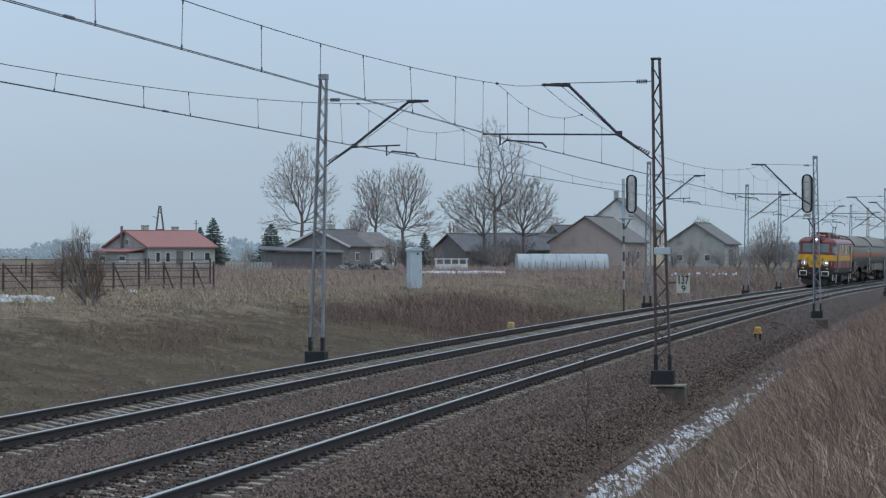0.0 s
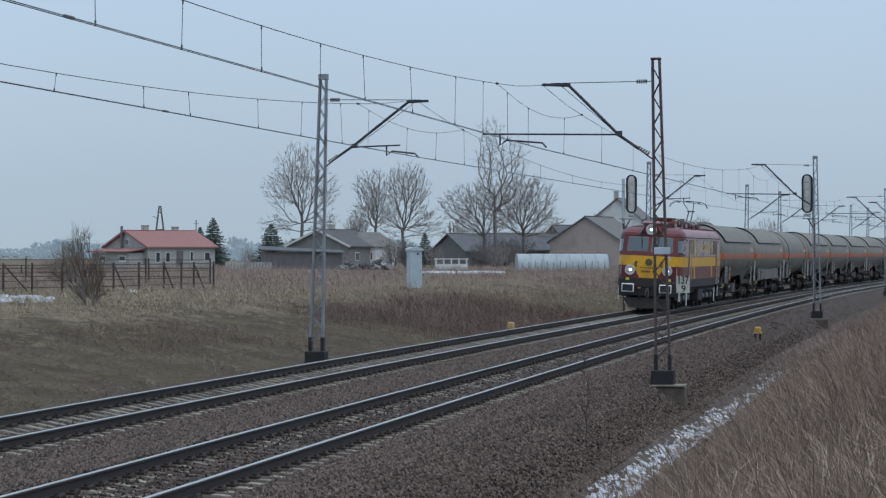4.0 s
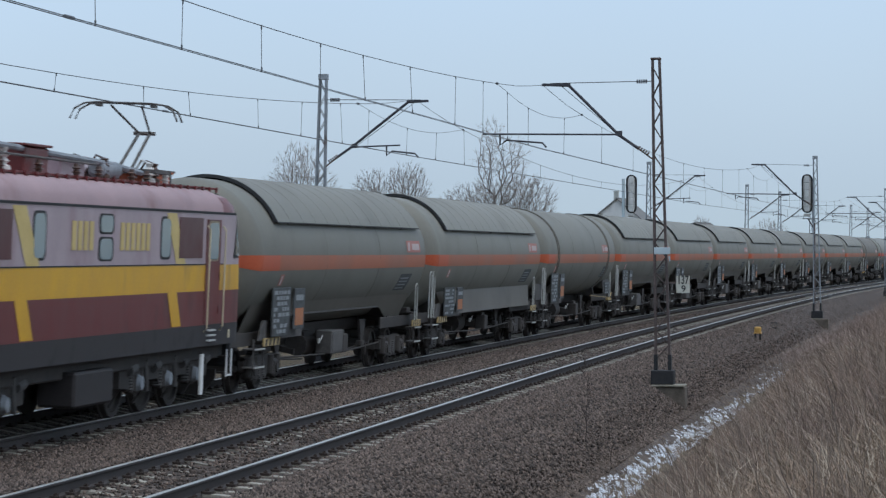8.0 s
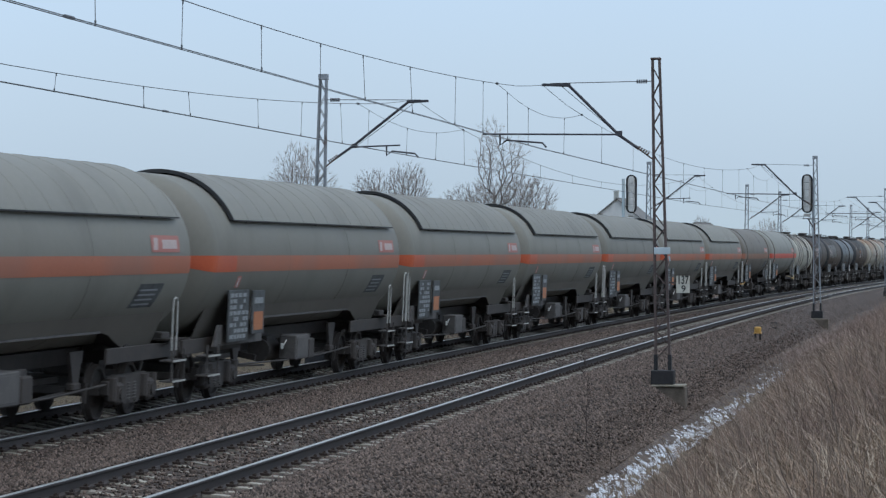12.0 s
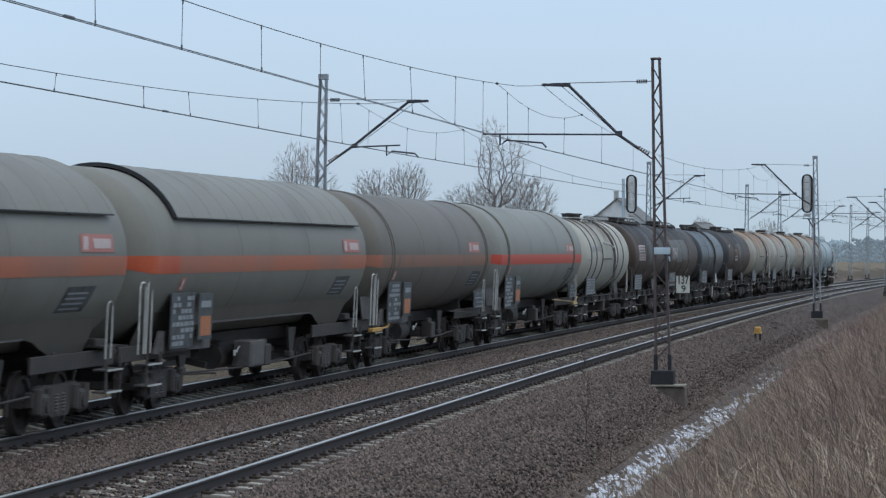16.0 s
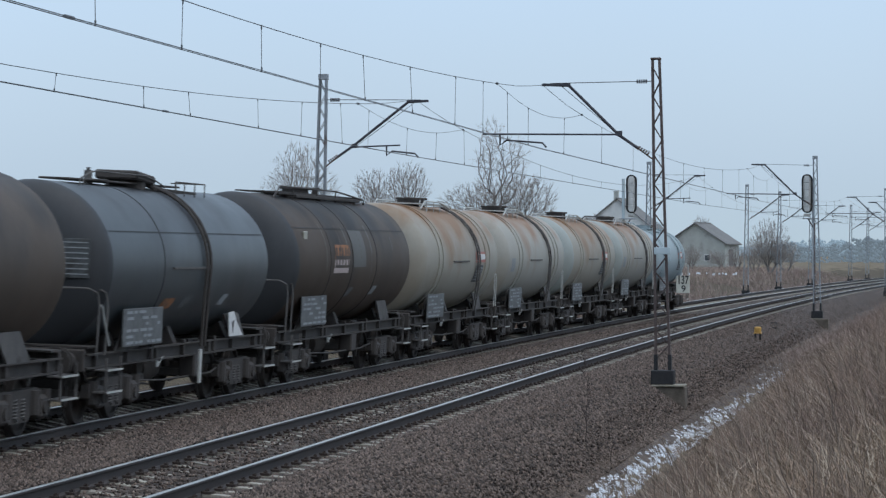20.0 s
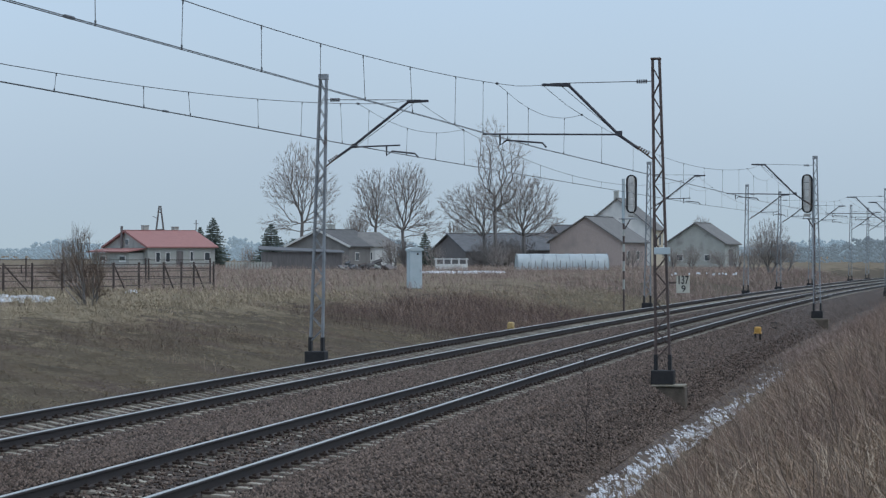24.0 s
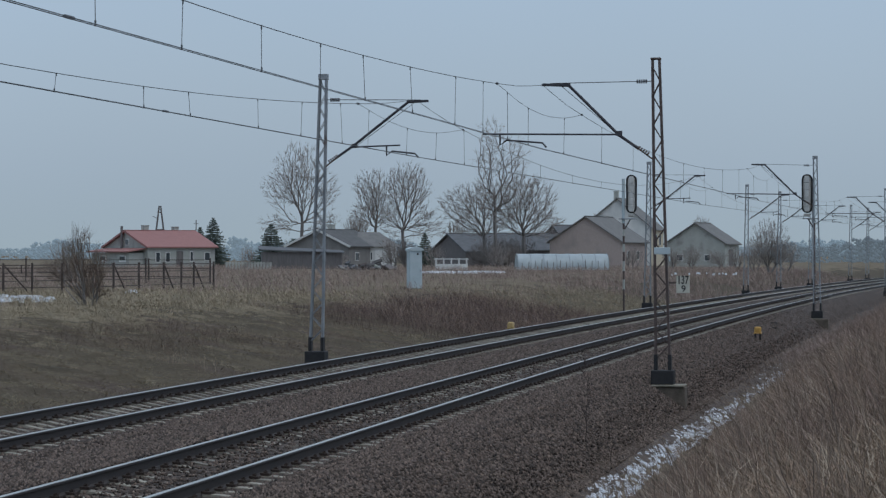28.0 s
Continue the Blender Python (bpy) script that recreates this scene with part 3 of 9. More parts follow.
def strip(name, mat, s_list, l_of, z_of, label, category, wob=0.0):
    rows = []
    for s in s_list:
        row = []
        ls = l_of(s)
        last = len(ls) - 1
        for k, l in enumerate(ls):
            edge = k in (0, last)
            l2 = l + (wob * math.sin(s * 1.9 + 3 * k) * math.sin(s * 0.7 + k) if edge else 0)
            row.append(W(s, l2, z_of(s, l2, k)))
        rows.append(row)
    ob = part(name, G().sheet(rows), mat)
    return tagged(ob, label, category, kind="structure")


BED_OFF = (-1.65, -1.32, -0.75, -0.42, 0.0, 0.42, 0.75, 1.32, 1.65)
BED_FAR = (-0.185, -0.190, -0.196, -0.226, -0.250, -0.226, -0.196, -0.178, -0.186)
BED_NEAR = (-0.185, -0.186, -0.186, -0.214, -0.222, -0.210, -0.186, -0.184, -0.188)


def bed_row(s):
    """Offsets and heights across the bed: stones lie level with the tops of the sleepers."""
    n = near_at(s)
    row = [(FAR - 3.3, -0.95), (FAR - 2.75, -0.50), (FAR - 2.1, -0.19)]
    for c, cant, heights in ((FAR, CANT_FAR, BED_FAR), (n, CANT_NEAR, BED_NEAR)):
        for o, z in zip(BED_OFF, heights):
            row.append((c + o, z - o * cant))
        if c == FAR:
            row.append(((FAR + n) / 2, -0.215))
    row += [(n + 2.1, -0.26), (n + 2.8, -0.64), (n + 3.5, -1.30)]
    return row


strip("ballast_bed", M["ballast"], list(np.arange(-20, 24, 0.6)) + list(np.arange(24, 180, 0.1)) + list(range(180, 470, 6)), lambda s: [q[0] for q in bed_row(s)], lambda s, l, k: bed_row(s)[k][1] + rng.normal(0, 0.005) * (s < 180), "brown-grey crushed stone ballast bed under two tracks", "ballast", 0.12)
strip("path", M["cinder"], list(np.arange(-20, 200, 0.5)), lambda s: [near_at(s) + 2.9, -6.3, -5.9, -5.4], lambda s, l, k: float(ground_z(s, l)) + 0.025, "dark trodden cinder path beside the ballast", "path", 0.2)

# each track: rails with a bright running surface, sleepers, fastenings
RAIL = [(-0.07, -0.172), (0.07, -0.172), (0.07, -0.160), (0.012, -0.140), (0.009, -0.050), (0.034, -0.036), (0.036, -0.014), (0.027, -0.005), (-0.027, -0.005), (-0.036, -0.014), (-0.034, -0.036), (-0.009, -0.050), (-0.012, -0.140), (-0.07, -0.160)]
rail_s = list(np.arange(-20, 120, 2.0)) + list(range(120, 480, 5))


def swept(outline, s_list, l_of, cant, closed=True):
    g = G()
    n = len(outline)
    vs = []
    for s in s_list:
        c, off = l_of(s)
        for a, b in outline:
            o = off + a
            vs.append(W(s, c + o * math.cos(cant) + b * math.sin(cant), b * math.cos(cant) - o * math.sin(cant)))
    fs = [(i * n + k, i * n + (k + 1) % n, (i + 1) * n + (k + 1) % n, (i + 1) * n + k) for i in range(len(s_list) - 1) for k in range(n)]
    return g.add(vs, fs, False)


sleeper_g = G()
sleeper_g.prism([(-1.28, -0.375), (1.28, -0.375), (1.28, -0.215), (1.25, -0.198), (1.02, -0.170), (0.64, -0.171), (0.28, -0.228), (-0.28, -0.228), (-0.64, -0.171), (-1.02, -0.170), (-1.25, -0.198), (-1.28, -0.215)], -0.13, 0.13)
sleeper_g.v = [(x, y * (1.0 if z < -0.3 else 0.70), z) for x, y, z in sleeper_g.v]
SLEEPER = sleeper_g.mesh("sleeper", M["sleeper"])
clip_g = G()
for sx in (-1, 1):
    for o in (-0.11, 0.11):
        x = sx * GAUGE + o
        clip_g.box((x, 0, -0.150), (0.12, 0.16, 0.035))
        clip_g.cyl((x, 0, -0.15), (x, 0, -0.10), 0.018, 6)
        clip_g.box((x, 0, -0.125), (0.05, 0.07, 0.03))
CLIPS = clip_g.mesh("fastening", M["clip"])


def railway_track(label, centre, cant):
    t = thing("railway_track", label, "railway track", kind="structure")
    for sx in (-1, 1):
        r = part("rail", swept(RAIL, rail_s, lambda s: (centre(s), sx * GAUGE), cant), M["rail_side"], t, "rusty steel rail")
        part("running_surface", swept([(-0.030, -0.006), (0.030, -0.006), (0.026, 0.0), (-0.026, 0.0)], rail_s, lambda s: (centre(s), sx * GAUGE), cant), M["rail_head"], r, "polished bright rail head")
    far_g, far_c = G(), G()
    s = 18.0
    i = 0
    while s < 330:
        m = at_line(s, centre(s), 0, cant)
        if i < 150 and s > 24:
            ob = part("sleeper", SLEEPER, None, t, m=m @ pose(0, rng.normal(0, 0.008), rng.normal(0, 0.006), 0, 0, rng.normal(0, 0.4)))
            part("fastening", CLIPS, None, ob)
            i += 1
        elif s > 24:
            far_g.add([m @ Vector(v) for v in sleeper_g.v], sleeper_g.f)
            if s < 180:
                far_c.add([m @ Vector(v) for v in clip_g.v], clip_g.f)
        s += 0.6
    tagged(part("far_sleepers", far_g, M["sleeper"], t), kind="stuff")
    tagged(part("far_fastenings", far_c, M["clip"], t), kind="stuff")
    return t


railway_track("railway track of rusty rails on concrete sleepers", lambda s: FAR, CANT_FAR)
railway_track("railway track of rusty rails with bolted clips on concrete sleepers", near_at, CANT_NEAR)


# loose stones on the ballast
def loose_stones(n, s_of, l_of, z_of, size):
    s = s_of(n)
    l = l_of(n, s)
    x, y, _ = W(s, l)
    z = z_of(s, l)
    base = np.array([(1, 0, 0), (-1, 0, 0), (0, 1, 0), (0, -1, 0), (0, 0, 1), (0, 0, -1)], float)
    v = base[None] * (size * rng.uniform(0.6, 1.3, (n, 6, 1))) + rng.normal(0, size * 0.25, (n, 6, 3))
    v += np.stack([x, y, z], -1)[:, None, :]
    f = np.array([(0, 2, 4), (2, 1, 4), (1, 3, 4), (3, 0, 4), (2, 0, 5), (1, 2, 5), (3, 1, 5), (0, 3, 5)])
    return v.reshape(-1, 3), (f[None] + 6 * np.arange(n)[:, None, None]).reshape(-1, 3)


_nl = lambda s: NEAR - 0.00564 * (np.minimum(s, 200) - 60)


def bed_height(s, l):
    o = l - _nl(s)
    return np.interp(o, [-6.8, -6.2, -3.4, -3.0, -2.35, -1.65, -1.32, 0, 1.32, 1.65, 2.1, 2.8, 3.5], [-0.17, -0.13, -0.240, -0.26, -0.215, -0.141, -0.137, -0.168, -0.199, -0.22, -0.26, -0.64, -1.15])


sv, sf = loose_stones(54000, lambda n: 30 + 120 * (1 - (1 - rng.random(n)) ** 0.36), lambda n, s: _nl(s) + np.where(rng.random(n) < 0.86, rng.uniform(1.2, 3.8, n), rng.uniform(-3.4, -1.3, n)), bed_height, 0.033)
s2, f2 = loose_stones(17000, lambda n: 30 + 120 * (1 - (1 - rng.random(n)) ** 0.36), lambda n, s: _nl(s) + rng.uniform(-3.5, -1.4, n), bed_height, 0.034)
sv, sf = np.concatenate([sv, s2]), np.concatenate([sf, f2 + len(sv)])


def track_z(o, cant, middle):
    """Height of the stones across one track."""
    return np.interp(np.abs(o), [0, 0.25, 0.64, 1.05, 1.4], [middle, middle, middle + 0.028, -0.192, -0.186]) - o * cant


def gap_s(n, spread, s1=125.0):
    """Stations between the sleepers, thinning out with distance."""
    k = (6 + (s1 - 30) / 0.6 * (1 - (1 - rng.random(n)) ** 0.45)).round()
    return 26.3 + 0.6 * k + rng.normal(0, spread, n)


for n, spread, l_mid, half, cant, z0 in ((7000, 0.085, lambda s: FAR + 0 * s, 0.68, CANT_FAR, -0.242), (4200, 0.12, _nl, 0.66, CANT_NEAR, -0.208), (3000, 0.13, lambda s: _nl(s) + 1.12, 0.25, CANT_NEAR, -0.212), (4500, 0.12, lambda s: FAR + 1.12 + 0 * s, 0.3, CANT_FAR, -0.242)):
    s2, f2 = loose_stones(n, lambda n: gap_s(n, spread), lambda n, s: l_mid(s) + rng.uniform(-half, half, n), lambda s, l: track_z(l - (FAR if cant == CANT_FAR else _nl(s)), cant, z0), 0.027)
    sv, sf = np.concatenate([sv, s2]), np.concatenate([sf, f2 + len(sv)])
tagged(new("ballast_stones", fast_mesh("ballast_stones", sv, sf, M["ballast_stone"])), "loose angular crushed stones lying on the ballast bed", "stones", kind="stuff")


# ---- grass and weeds ----
def blades(s, l, height, width, lean, lean_dir, spread, mat, name, label, category, dz=0.0, up=1.0):
    n = len(s)
    x, y, _ = W(s, l)
    z = ground_z(s, l) - 0.03 + dz
    b = np.stack([x, y, z], -1)
    a = rng.uniform(0, math.pi, n)
    w = np.stack([np.cos(a), np.sin(a), 0 * a], -1) * (width * rng.uniform(0.6, 1.4, n) / 2)[:, None]
    d = lean_dir + rng.normal(0, spread, n)
    k = lean * rng.uniform(0.3, 1.6, n)
    dv = np.stack([np.cos(d) * k, np.sin(d) * k, 1 + 0 * d], -1)
    dv /= np.linalg.norm(dv, axis=1)[:, None]
    h = height * rng.uniform(0.5, 1.35, n)
    mid = b + np.stack([dv[:, 0] * 0.6, dv[:, 1] * 0.6, np.full(n, up)], -1) * (h * 0.5)[:, None]
    tip = mid + (dv * np.array([1.5, 1.5, 0.9 * up])) * (h * 0.55)[:, None]
    v = np.stack([b - w, b + w, mid + w * 0.75, mid - w * 0.75, tip], 1)
    if s.min() > 36:
        v[:, :4] += np.stack([-w, w, w, -w], 1) * 0.3
        f = np.array([(0, 1, 2), (3, 2, 4)])
    else:
        f = np.array([(0, 1, 2), (0, 2, 3), (3, 2, 4)])
    ob = new(name, fast_mesh(name, v.reshape(-1, 3), (f[None] + 5 * np.arange(n)[:, None, None]).reshape(-1, 3), mat))
    return tagged(ob, label, category, kind="stuff")


def clumped(n, s0, s1, l0, l1, power=1.0, cl=0.25, per=12):
    m = n // per + 1
    cs = s0 + (s1 - s0) * rng.random(m) ** power
    c_l = rng.uniform(l0, l1, m)
    s = np.repeat(cs, per)[:n] + rng.normal(0, cl, n)
    l = np.repeat(c_l, per)[:n] + rng.normal(0, cl, n)
    return s, l


LEFTWARD = math.pi


def tufts(n, per, s0, s1, l0, l1, power, height, width, lean, spread, mat, name, label, category, cl=0.07, up=1.0, dz=0.0):
    """Tufts of bent blades: those of one tuft lean much the same way, towards the line as the wind has laid them."""
    cs, c_l = s0 + (s1 - s0) * rng.random(n) ** power, rng.uniform(l0, l1, n)
    d = LEFTWARD + 0.55 * lumps(cs, c_l, 0.9, 5.0) + rng.normal(0, spread, n)
    k = lean * (1 + 0.45 * lumps(cs, c_l, 1.6, 2.0)) * rng.uniform(0.6, 1.5, n)
    h = height * (1 + 0.4 * lumps(cs, c_l, 1.1, 3.0)) * rng.uniform(0.65, 1.25, n)
    m = n * per
    rp = lambda v: np.repeat(v, per)
    return blades(rp(cs) + rng.normal(0, cl, m), rp(c_l) + rng.normal(0, cl, m), rp(h), np.full(m, width), rp(k), rp(d), 0.5, mat, name, label, category, dz, up)


s, l = clumped(36000, 20, 90, -4.45, 1.6, 1.5, 0.16, 6)
blades(s, l, 0.20 * (1 + 0.5 * lumps(s, l, 1.4, 1.0)), np.full(len(s), 0.009), 3.0, LEFTWARD, 2.4, M["slope_weeds"], "bank_weeds", "low dark matted weeds over the bank", "weeds", 0.0, 0.7)
tufts(5600, 8, 13, 75, -3.55, 1.6, 1.6, 0.44, 0.0068, 1.15, 1.3, M["brown_grass"], "bank_grass", "tall wind-bent brown dead grass on the near bank", "grass", 0.10, 0.85)
tufts(2600, 6, 13, 75, -3.4, 1.6, 1.5, 0.48, 0.0085, 1.7, 1.5, M["fallen_straw"], "fallen_straw", "tangled fallen straw bent over the bank", "grass", 0.09, 0.7)
tufts(2300, 4, 13, 90, -3.5, 1.6, 1.5, 0.58, 0.0080, 1.25, 1.2, M["pale_stalk"], "pale_stalks", "thin pale straw stalks leaning over the brown grass", "grass", 0.06, 0.85)
s, l = clumped(40000, 66, 230, -3.75, 3.0, 1.4, 0.28)
blades(s, l, 0.42 * (1 + 0.4 * lumps(s, l, 0.8, 1.0)), np.full(len(s), 0.018), 0.9, LEFTWARD, 1.3, M["bank_red"], "bank_grass", "tall reddish brown dead grass along the bank beside the path", "grass")
s, l = clumped(2400, 14, 120, -3.9, 1.6, 1.6, 0.1, 3)
blades(s, l, np.full(len(s), 0.85), np.full(len(s), 0.009), 0.25, LEFTWARD, 1.2, M["weeds"], "dead_stalks", "dark upright dead weed stalks among the brown grass", "weeds")
s, l = clumped(9000, 95, 200, -3.6, 2.0, 1.2, 0.3, 10)
blades(s, l, np.full(len(s), 0.75), np.full(len(s), 0.014), 0.4, LEFTWARD, 2.0, M["bank_red"], "dead_stalks", "reddish brown dead weeds on the crest of the bank", "weeds")
s, l = clumped(24000, 26, 100, -3.4, 1.8, 1.2, 0.25, 12)
blades(s, l, np.full(len(s), 0.50), np.full(len(s), 0.007), 0.75, LEFTWARD, 2.4, M["bank_red"], "dead_stalks", "reddish brown dead weeds on the bank", "weeds")
s, l = clumped(7000, 52, 110, -1.2, 2.2, 1.0, 0.3, 10)
blades(s, l, np.full(len(s), 0.78), np.full(len(s), 0.009), 0.4, LEFTWARD, 2.2, M["bank_red"], "dead_stalks", "tall reddish brown dead weeds along the top of the bank", "weeds")
s, l = clumped(9000, 96, 175, -5.9, -3.9, 1.1, 0.25, 12)
blades(s, l, np.full(len(s), 0.42), np.full(len(s), 0.014), 0.6, LEFTWARD, 1.0, M["red_weeds"], "bank_weeds", "reddish brown dead weeds between the path and the bank", "weeds")
s, l = clumped(16000, 38, 120, -6.7, -5.35, 1.2, 0.2, 8)
blades(s, l, np.full(len(s), 0.10), np.full(len(s), 0.009), 2.2, LEFTWARD, 2.4, M["slope_weeds"], "path_weeds", "low brown dead weeds growing over the path", "weeds", 0.03, 0.7)
s, l = clumped(14000, 88, 175, -7.0, -4.2, 1.1, 0.25, 12)
blades(s, l, np.full(len(s), 0.24), np.full(len(s), 0.014), 1.2, LEFTWARD, 1.4, M["slope_weeds"], "bank_weeds", "low brown weeds over the edge of the path", "weeds", 0.0, 0.7)
s, l = clumped(230000, 44, 170, -30, -17.9, 1.25, 0.22, 7)
knoll = lumps(s, l, 4.3, 0.7) + 0.7 * lumps(s, l, 2.0, 3.1) + rng.normal(0, 0.16, len(s))
s, l, knoll = s[knoll > -0.25], l[knoll > -0.25], knoll[knoll > -0.25]
blades(s, l, (0.08 + 0.17 * np.clip(knoll + 0.25, 0, 1.2)) * (1 + 0.4 * lumps(s, l, 1.3, 2.0)), np.full(len(s), 0.009), 2.2, LEFTWARD, 2.0, M["slope_grass"], "slope_grass", "short matted straw-coloured grass on the far cutting slope", "grass", 0.0, 0.62)
s, l = clumped(46000, 44, 150, -30, -18.0, 1.2, 0.20, 40)
blades(s, l, 0.20 * (1 + 0.6 * lumps(s, l, 0.7, 4.0)), np.full(len(s), 0.012), 2.6, LEFTWARD, 2.2, M["pale_slope"], "grass_tussocks", "dry straw tussocks scattered over the cutting slope", "grass", 0.0, 0.6)
s, l = clumped(22000, 85, 132, -60, -27, 1.0, 0.5)
blades(s, l, np.full(len(s), 0.28), np.full(len(s), 0.03), 0.7, LEFTWARD, 1.6, M["dry_grass"], "meadow_grass", "pale dry meadow grass above the cutting", "grass")
s, l = clumped(10000, 111, 146, -25.5, -18.2, 1.0, 0.7, 20)
blades(s, l, 0.40 * (1 + 0.6 * lumps(s, l, 0.6, 1.0)), np.full(len(s), 0.014), 0.7, LEFTWARD, 2.0, M["bank_red"], "slope_scrub", "reddish brown dead scrub on the cutting slope", "scrub")
s, l = clumped(16000, 178, 330, -30, -17.2, 1.0, 0.6, 16)
blades(s, l, np.full(len(s), 0.45), np.full(len(s), 0.035), 0.5, LEFTWARD, 1.6, M["red_weeds"], "slope_scrub", "reddish brown dead weeds along the far line", "weeds")
s, l = clumped(9000, 136, 182, -25.5, -18.0, 1.0, 0.5, 14)
blades(s, l, np.full(len(s), 0.30), np.full(len(s), 0.02), 0.9, LEFTWARD, 1.6, M["dry_grass"], "slope_grass", "pale dry tufts on the cutting slope", "grass")
s, l = clumped(60000, 120, 340, -110, -24, 1.15, 0.9, 14)
blades(s, l, 0.46 * (1 + 0.5 * lumps(s, l, 0.4, 2.0)), np.full(len(s), 0.026), 0.6, LEFTWARD, 1.6, M["red_weeds"], "field_weeds", "reddish brown dead weeds across the field", "weeds")
s, l = clumped(30000, 44, 110, -22.0, -17.6, 1.2, 0.55, 40)
blades(s, l, 0.22 * (1 + 0.6 * lumps(s, l, 0.9, 2.5)), np.full(len(s), 0.007), 1.8, LEFTWARD, 2.4, M["slope_weeds"], "slope_scrub", "brown dead weeds along the foot of the cutting", "scrub", 0.0, 0.5)
s, l = clumped(3600, 42, 76, -18.8, -17.2, 1.0, 0.3, 10)
blades(s, l, np.full(len(s), 0.3), np.full(len(s), 0.007), 0.8, LEFTWARD, 2.2, M["slope_weeds"], "track_grass", "brown dead grass at the foot of the ballast", "grass")


for s0, s1, l0, l1, n in ((46, 60, -22.5, -19.5, 2600), (62, 80, -27, -22, 3600), (84, 112, -24, -19, 3600), (52, 66, -27.5, -25, 1800)):
    s, l = clumped(n, s0, s1, l0, l1, 1.0, 0.6, 60)
    blades(s, l, np.full(len(s), 0.26), np.full(len(s), 0.006), 1.3, LEFTWARD, 1.6, M["slope_weeds"], "slope_scrub", "patch of dark brown dead weeds on the cutting slope", "scrub")


s, l = clumped(5000, 76, 90, -26.0, -21.8, 1.0, 0.45, 50)
blades(s, l, 0.34 * (1 + 0.5 * lumps(s, l, 1.1, 2.0)), np.full(len(s), 0.007), 0.7, LEFTWARD, 2.4, M["slope_weeds"], "slope_scrub", "fine dark brown dead scrub halfway up the cutting slope", "scrub", 0.0, 0.85)
s, l = clumped(24000, 62, 128, -31, -25.5, 1.1, 0.35, 24)
blades(s, l, 0.20 * (1 + 0.6 * lumps(s, l, 1.1, 1.0)), np.full(len(s), 0.011), 1.6, LEFTWARD, 2.2, M["pale_slope"], "grass_tussocks", "bleached straw grass along the rim of the cutting", "grass", 0.0, 0.7)
s, l = clumped(15000, 104, 142, -25.0, -18.4, 1.0, 0.8, 60)
blades(s, l, 0.55 * (1 + 0.5 * lumps(s, l, 0.5, 1.0)), np.full(len(s), 0.009), 0.5, LEFTWARD, 2.4, M["dark_scrub"], "slope_scrub", "thicket of dark reddish brown dead scrub on the slope", "scrub", 0.0, 0.9)
s, l = clumped(34, 73.2, 75.6, -20.9, -19.5, 1.0, 0.2, 5)
blades(s, l, np.full(len(s), 0.40), np.full(len(s), 0.010), 0.35, LEFTWARD, 2.0, M["pale_stalk"], "dead_stalks", "bleached broken reed stalks at the foot of the slope", "stalks")


# ---- snow left in the ditch and on the field ----
def snow_cake(g, s0, l0, a, b):
    """A flat ragged cake of snow: station, offset, half length, half width."""
    n = 14
    rim = []
    for k in range(n):
        t = 2 * math.pi * k / n
        r = 0.55 + 0.6 * rng.random()
        rim.append((s0 + a * r * math.cos(t), l0 + b * r * math.sin(t) - 0.17 * a * r * math.cos(t)))
    top = [W(u, v, float(ground_z(u, v)) + 0.022) for u, v in [(s0 + (u - s0) * 0.8, l0 + (v - l0) * 0.8) for u, v in rim]]
    low = [W(u, v, float(ground_z(u, v)) - 0.02) for u, v in rim]
    mid = [W(s0, l0, float(ground_z(s0, l0)) + 0.035)]
    return g.add(top + low + mid, [(k, (k + 1) % n, 2 * n) for k in range(n)] + [(n + k, n + (k + 1) % n, (k + 1) % n, k) for k in range(n)], True)


ditch = []
for _ in range(680):
    u = rng.random()
    s = 41.5 + 30 * u ** 1.15 if rng.random() < 0.80 else rng.uniform(70, 94)
    thin = s > 70
    ditch.append((s, -5.19 + rng.uniform(-0.42, 0.42) * (0.5 if thin else 1) + 0.08 * math.sin(s * 0.9), rng.uniform(0.25, 0.80), rng.uniform(0.02, 0.062) * (0.7 if thin else 1)))
ditch += [(rng.uniform(86, 98), rng.uniform(-6.2, -5.4), rng.uniform(0.1, 0.5), rng.uniform(0.02, 0.07)) for _ in range(50)]
ditch.sort()
for q in ditch[:260]:
    tagged(part("snow_patch", snow_cake(G(), *q), M["snow"]), "thin ragged old snow lying in the ditch grass", "snow", group="snow patches")
g = G()
for q in ditch[260:]:
    snow_cake(g, *q)
tagged(part("snow_remains", g, M["snow"]), "scattered thin remains of snow along the ditch", "snow", kind="stuff")
tufts(2400, 4, 41, 100, -6.0, -4.5, 1.3, 0.24, 0.014, 1.5, 0.3, M["slope_weeds"], "ditch_grass", "bent dark grass poking through snow in the ditch", "grass", 0.05, 0.7)
# ---- overhead line ----
MASTS_FAR = [75.3, 150.6, 225.2, 289.5, 360.0]
MASTS_NEAR = [-2.5, 68.6, 139.8, 211.0, 282.0, 353.0]
SIDE = {"far": -1, "near": 1}


def mast_l(side, s):
    return FAR - 2.75 if side == "far" else near_at(s) + 2.90


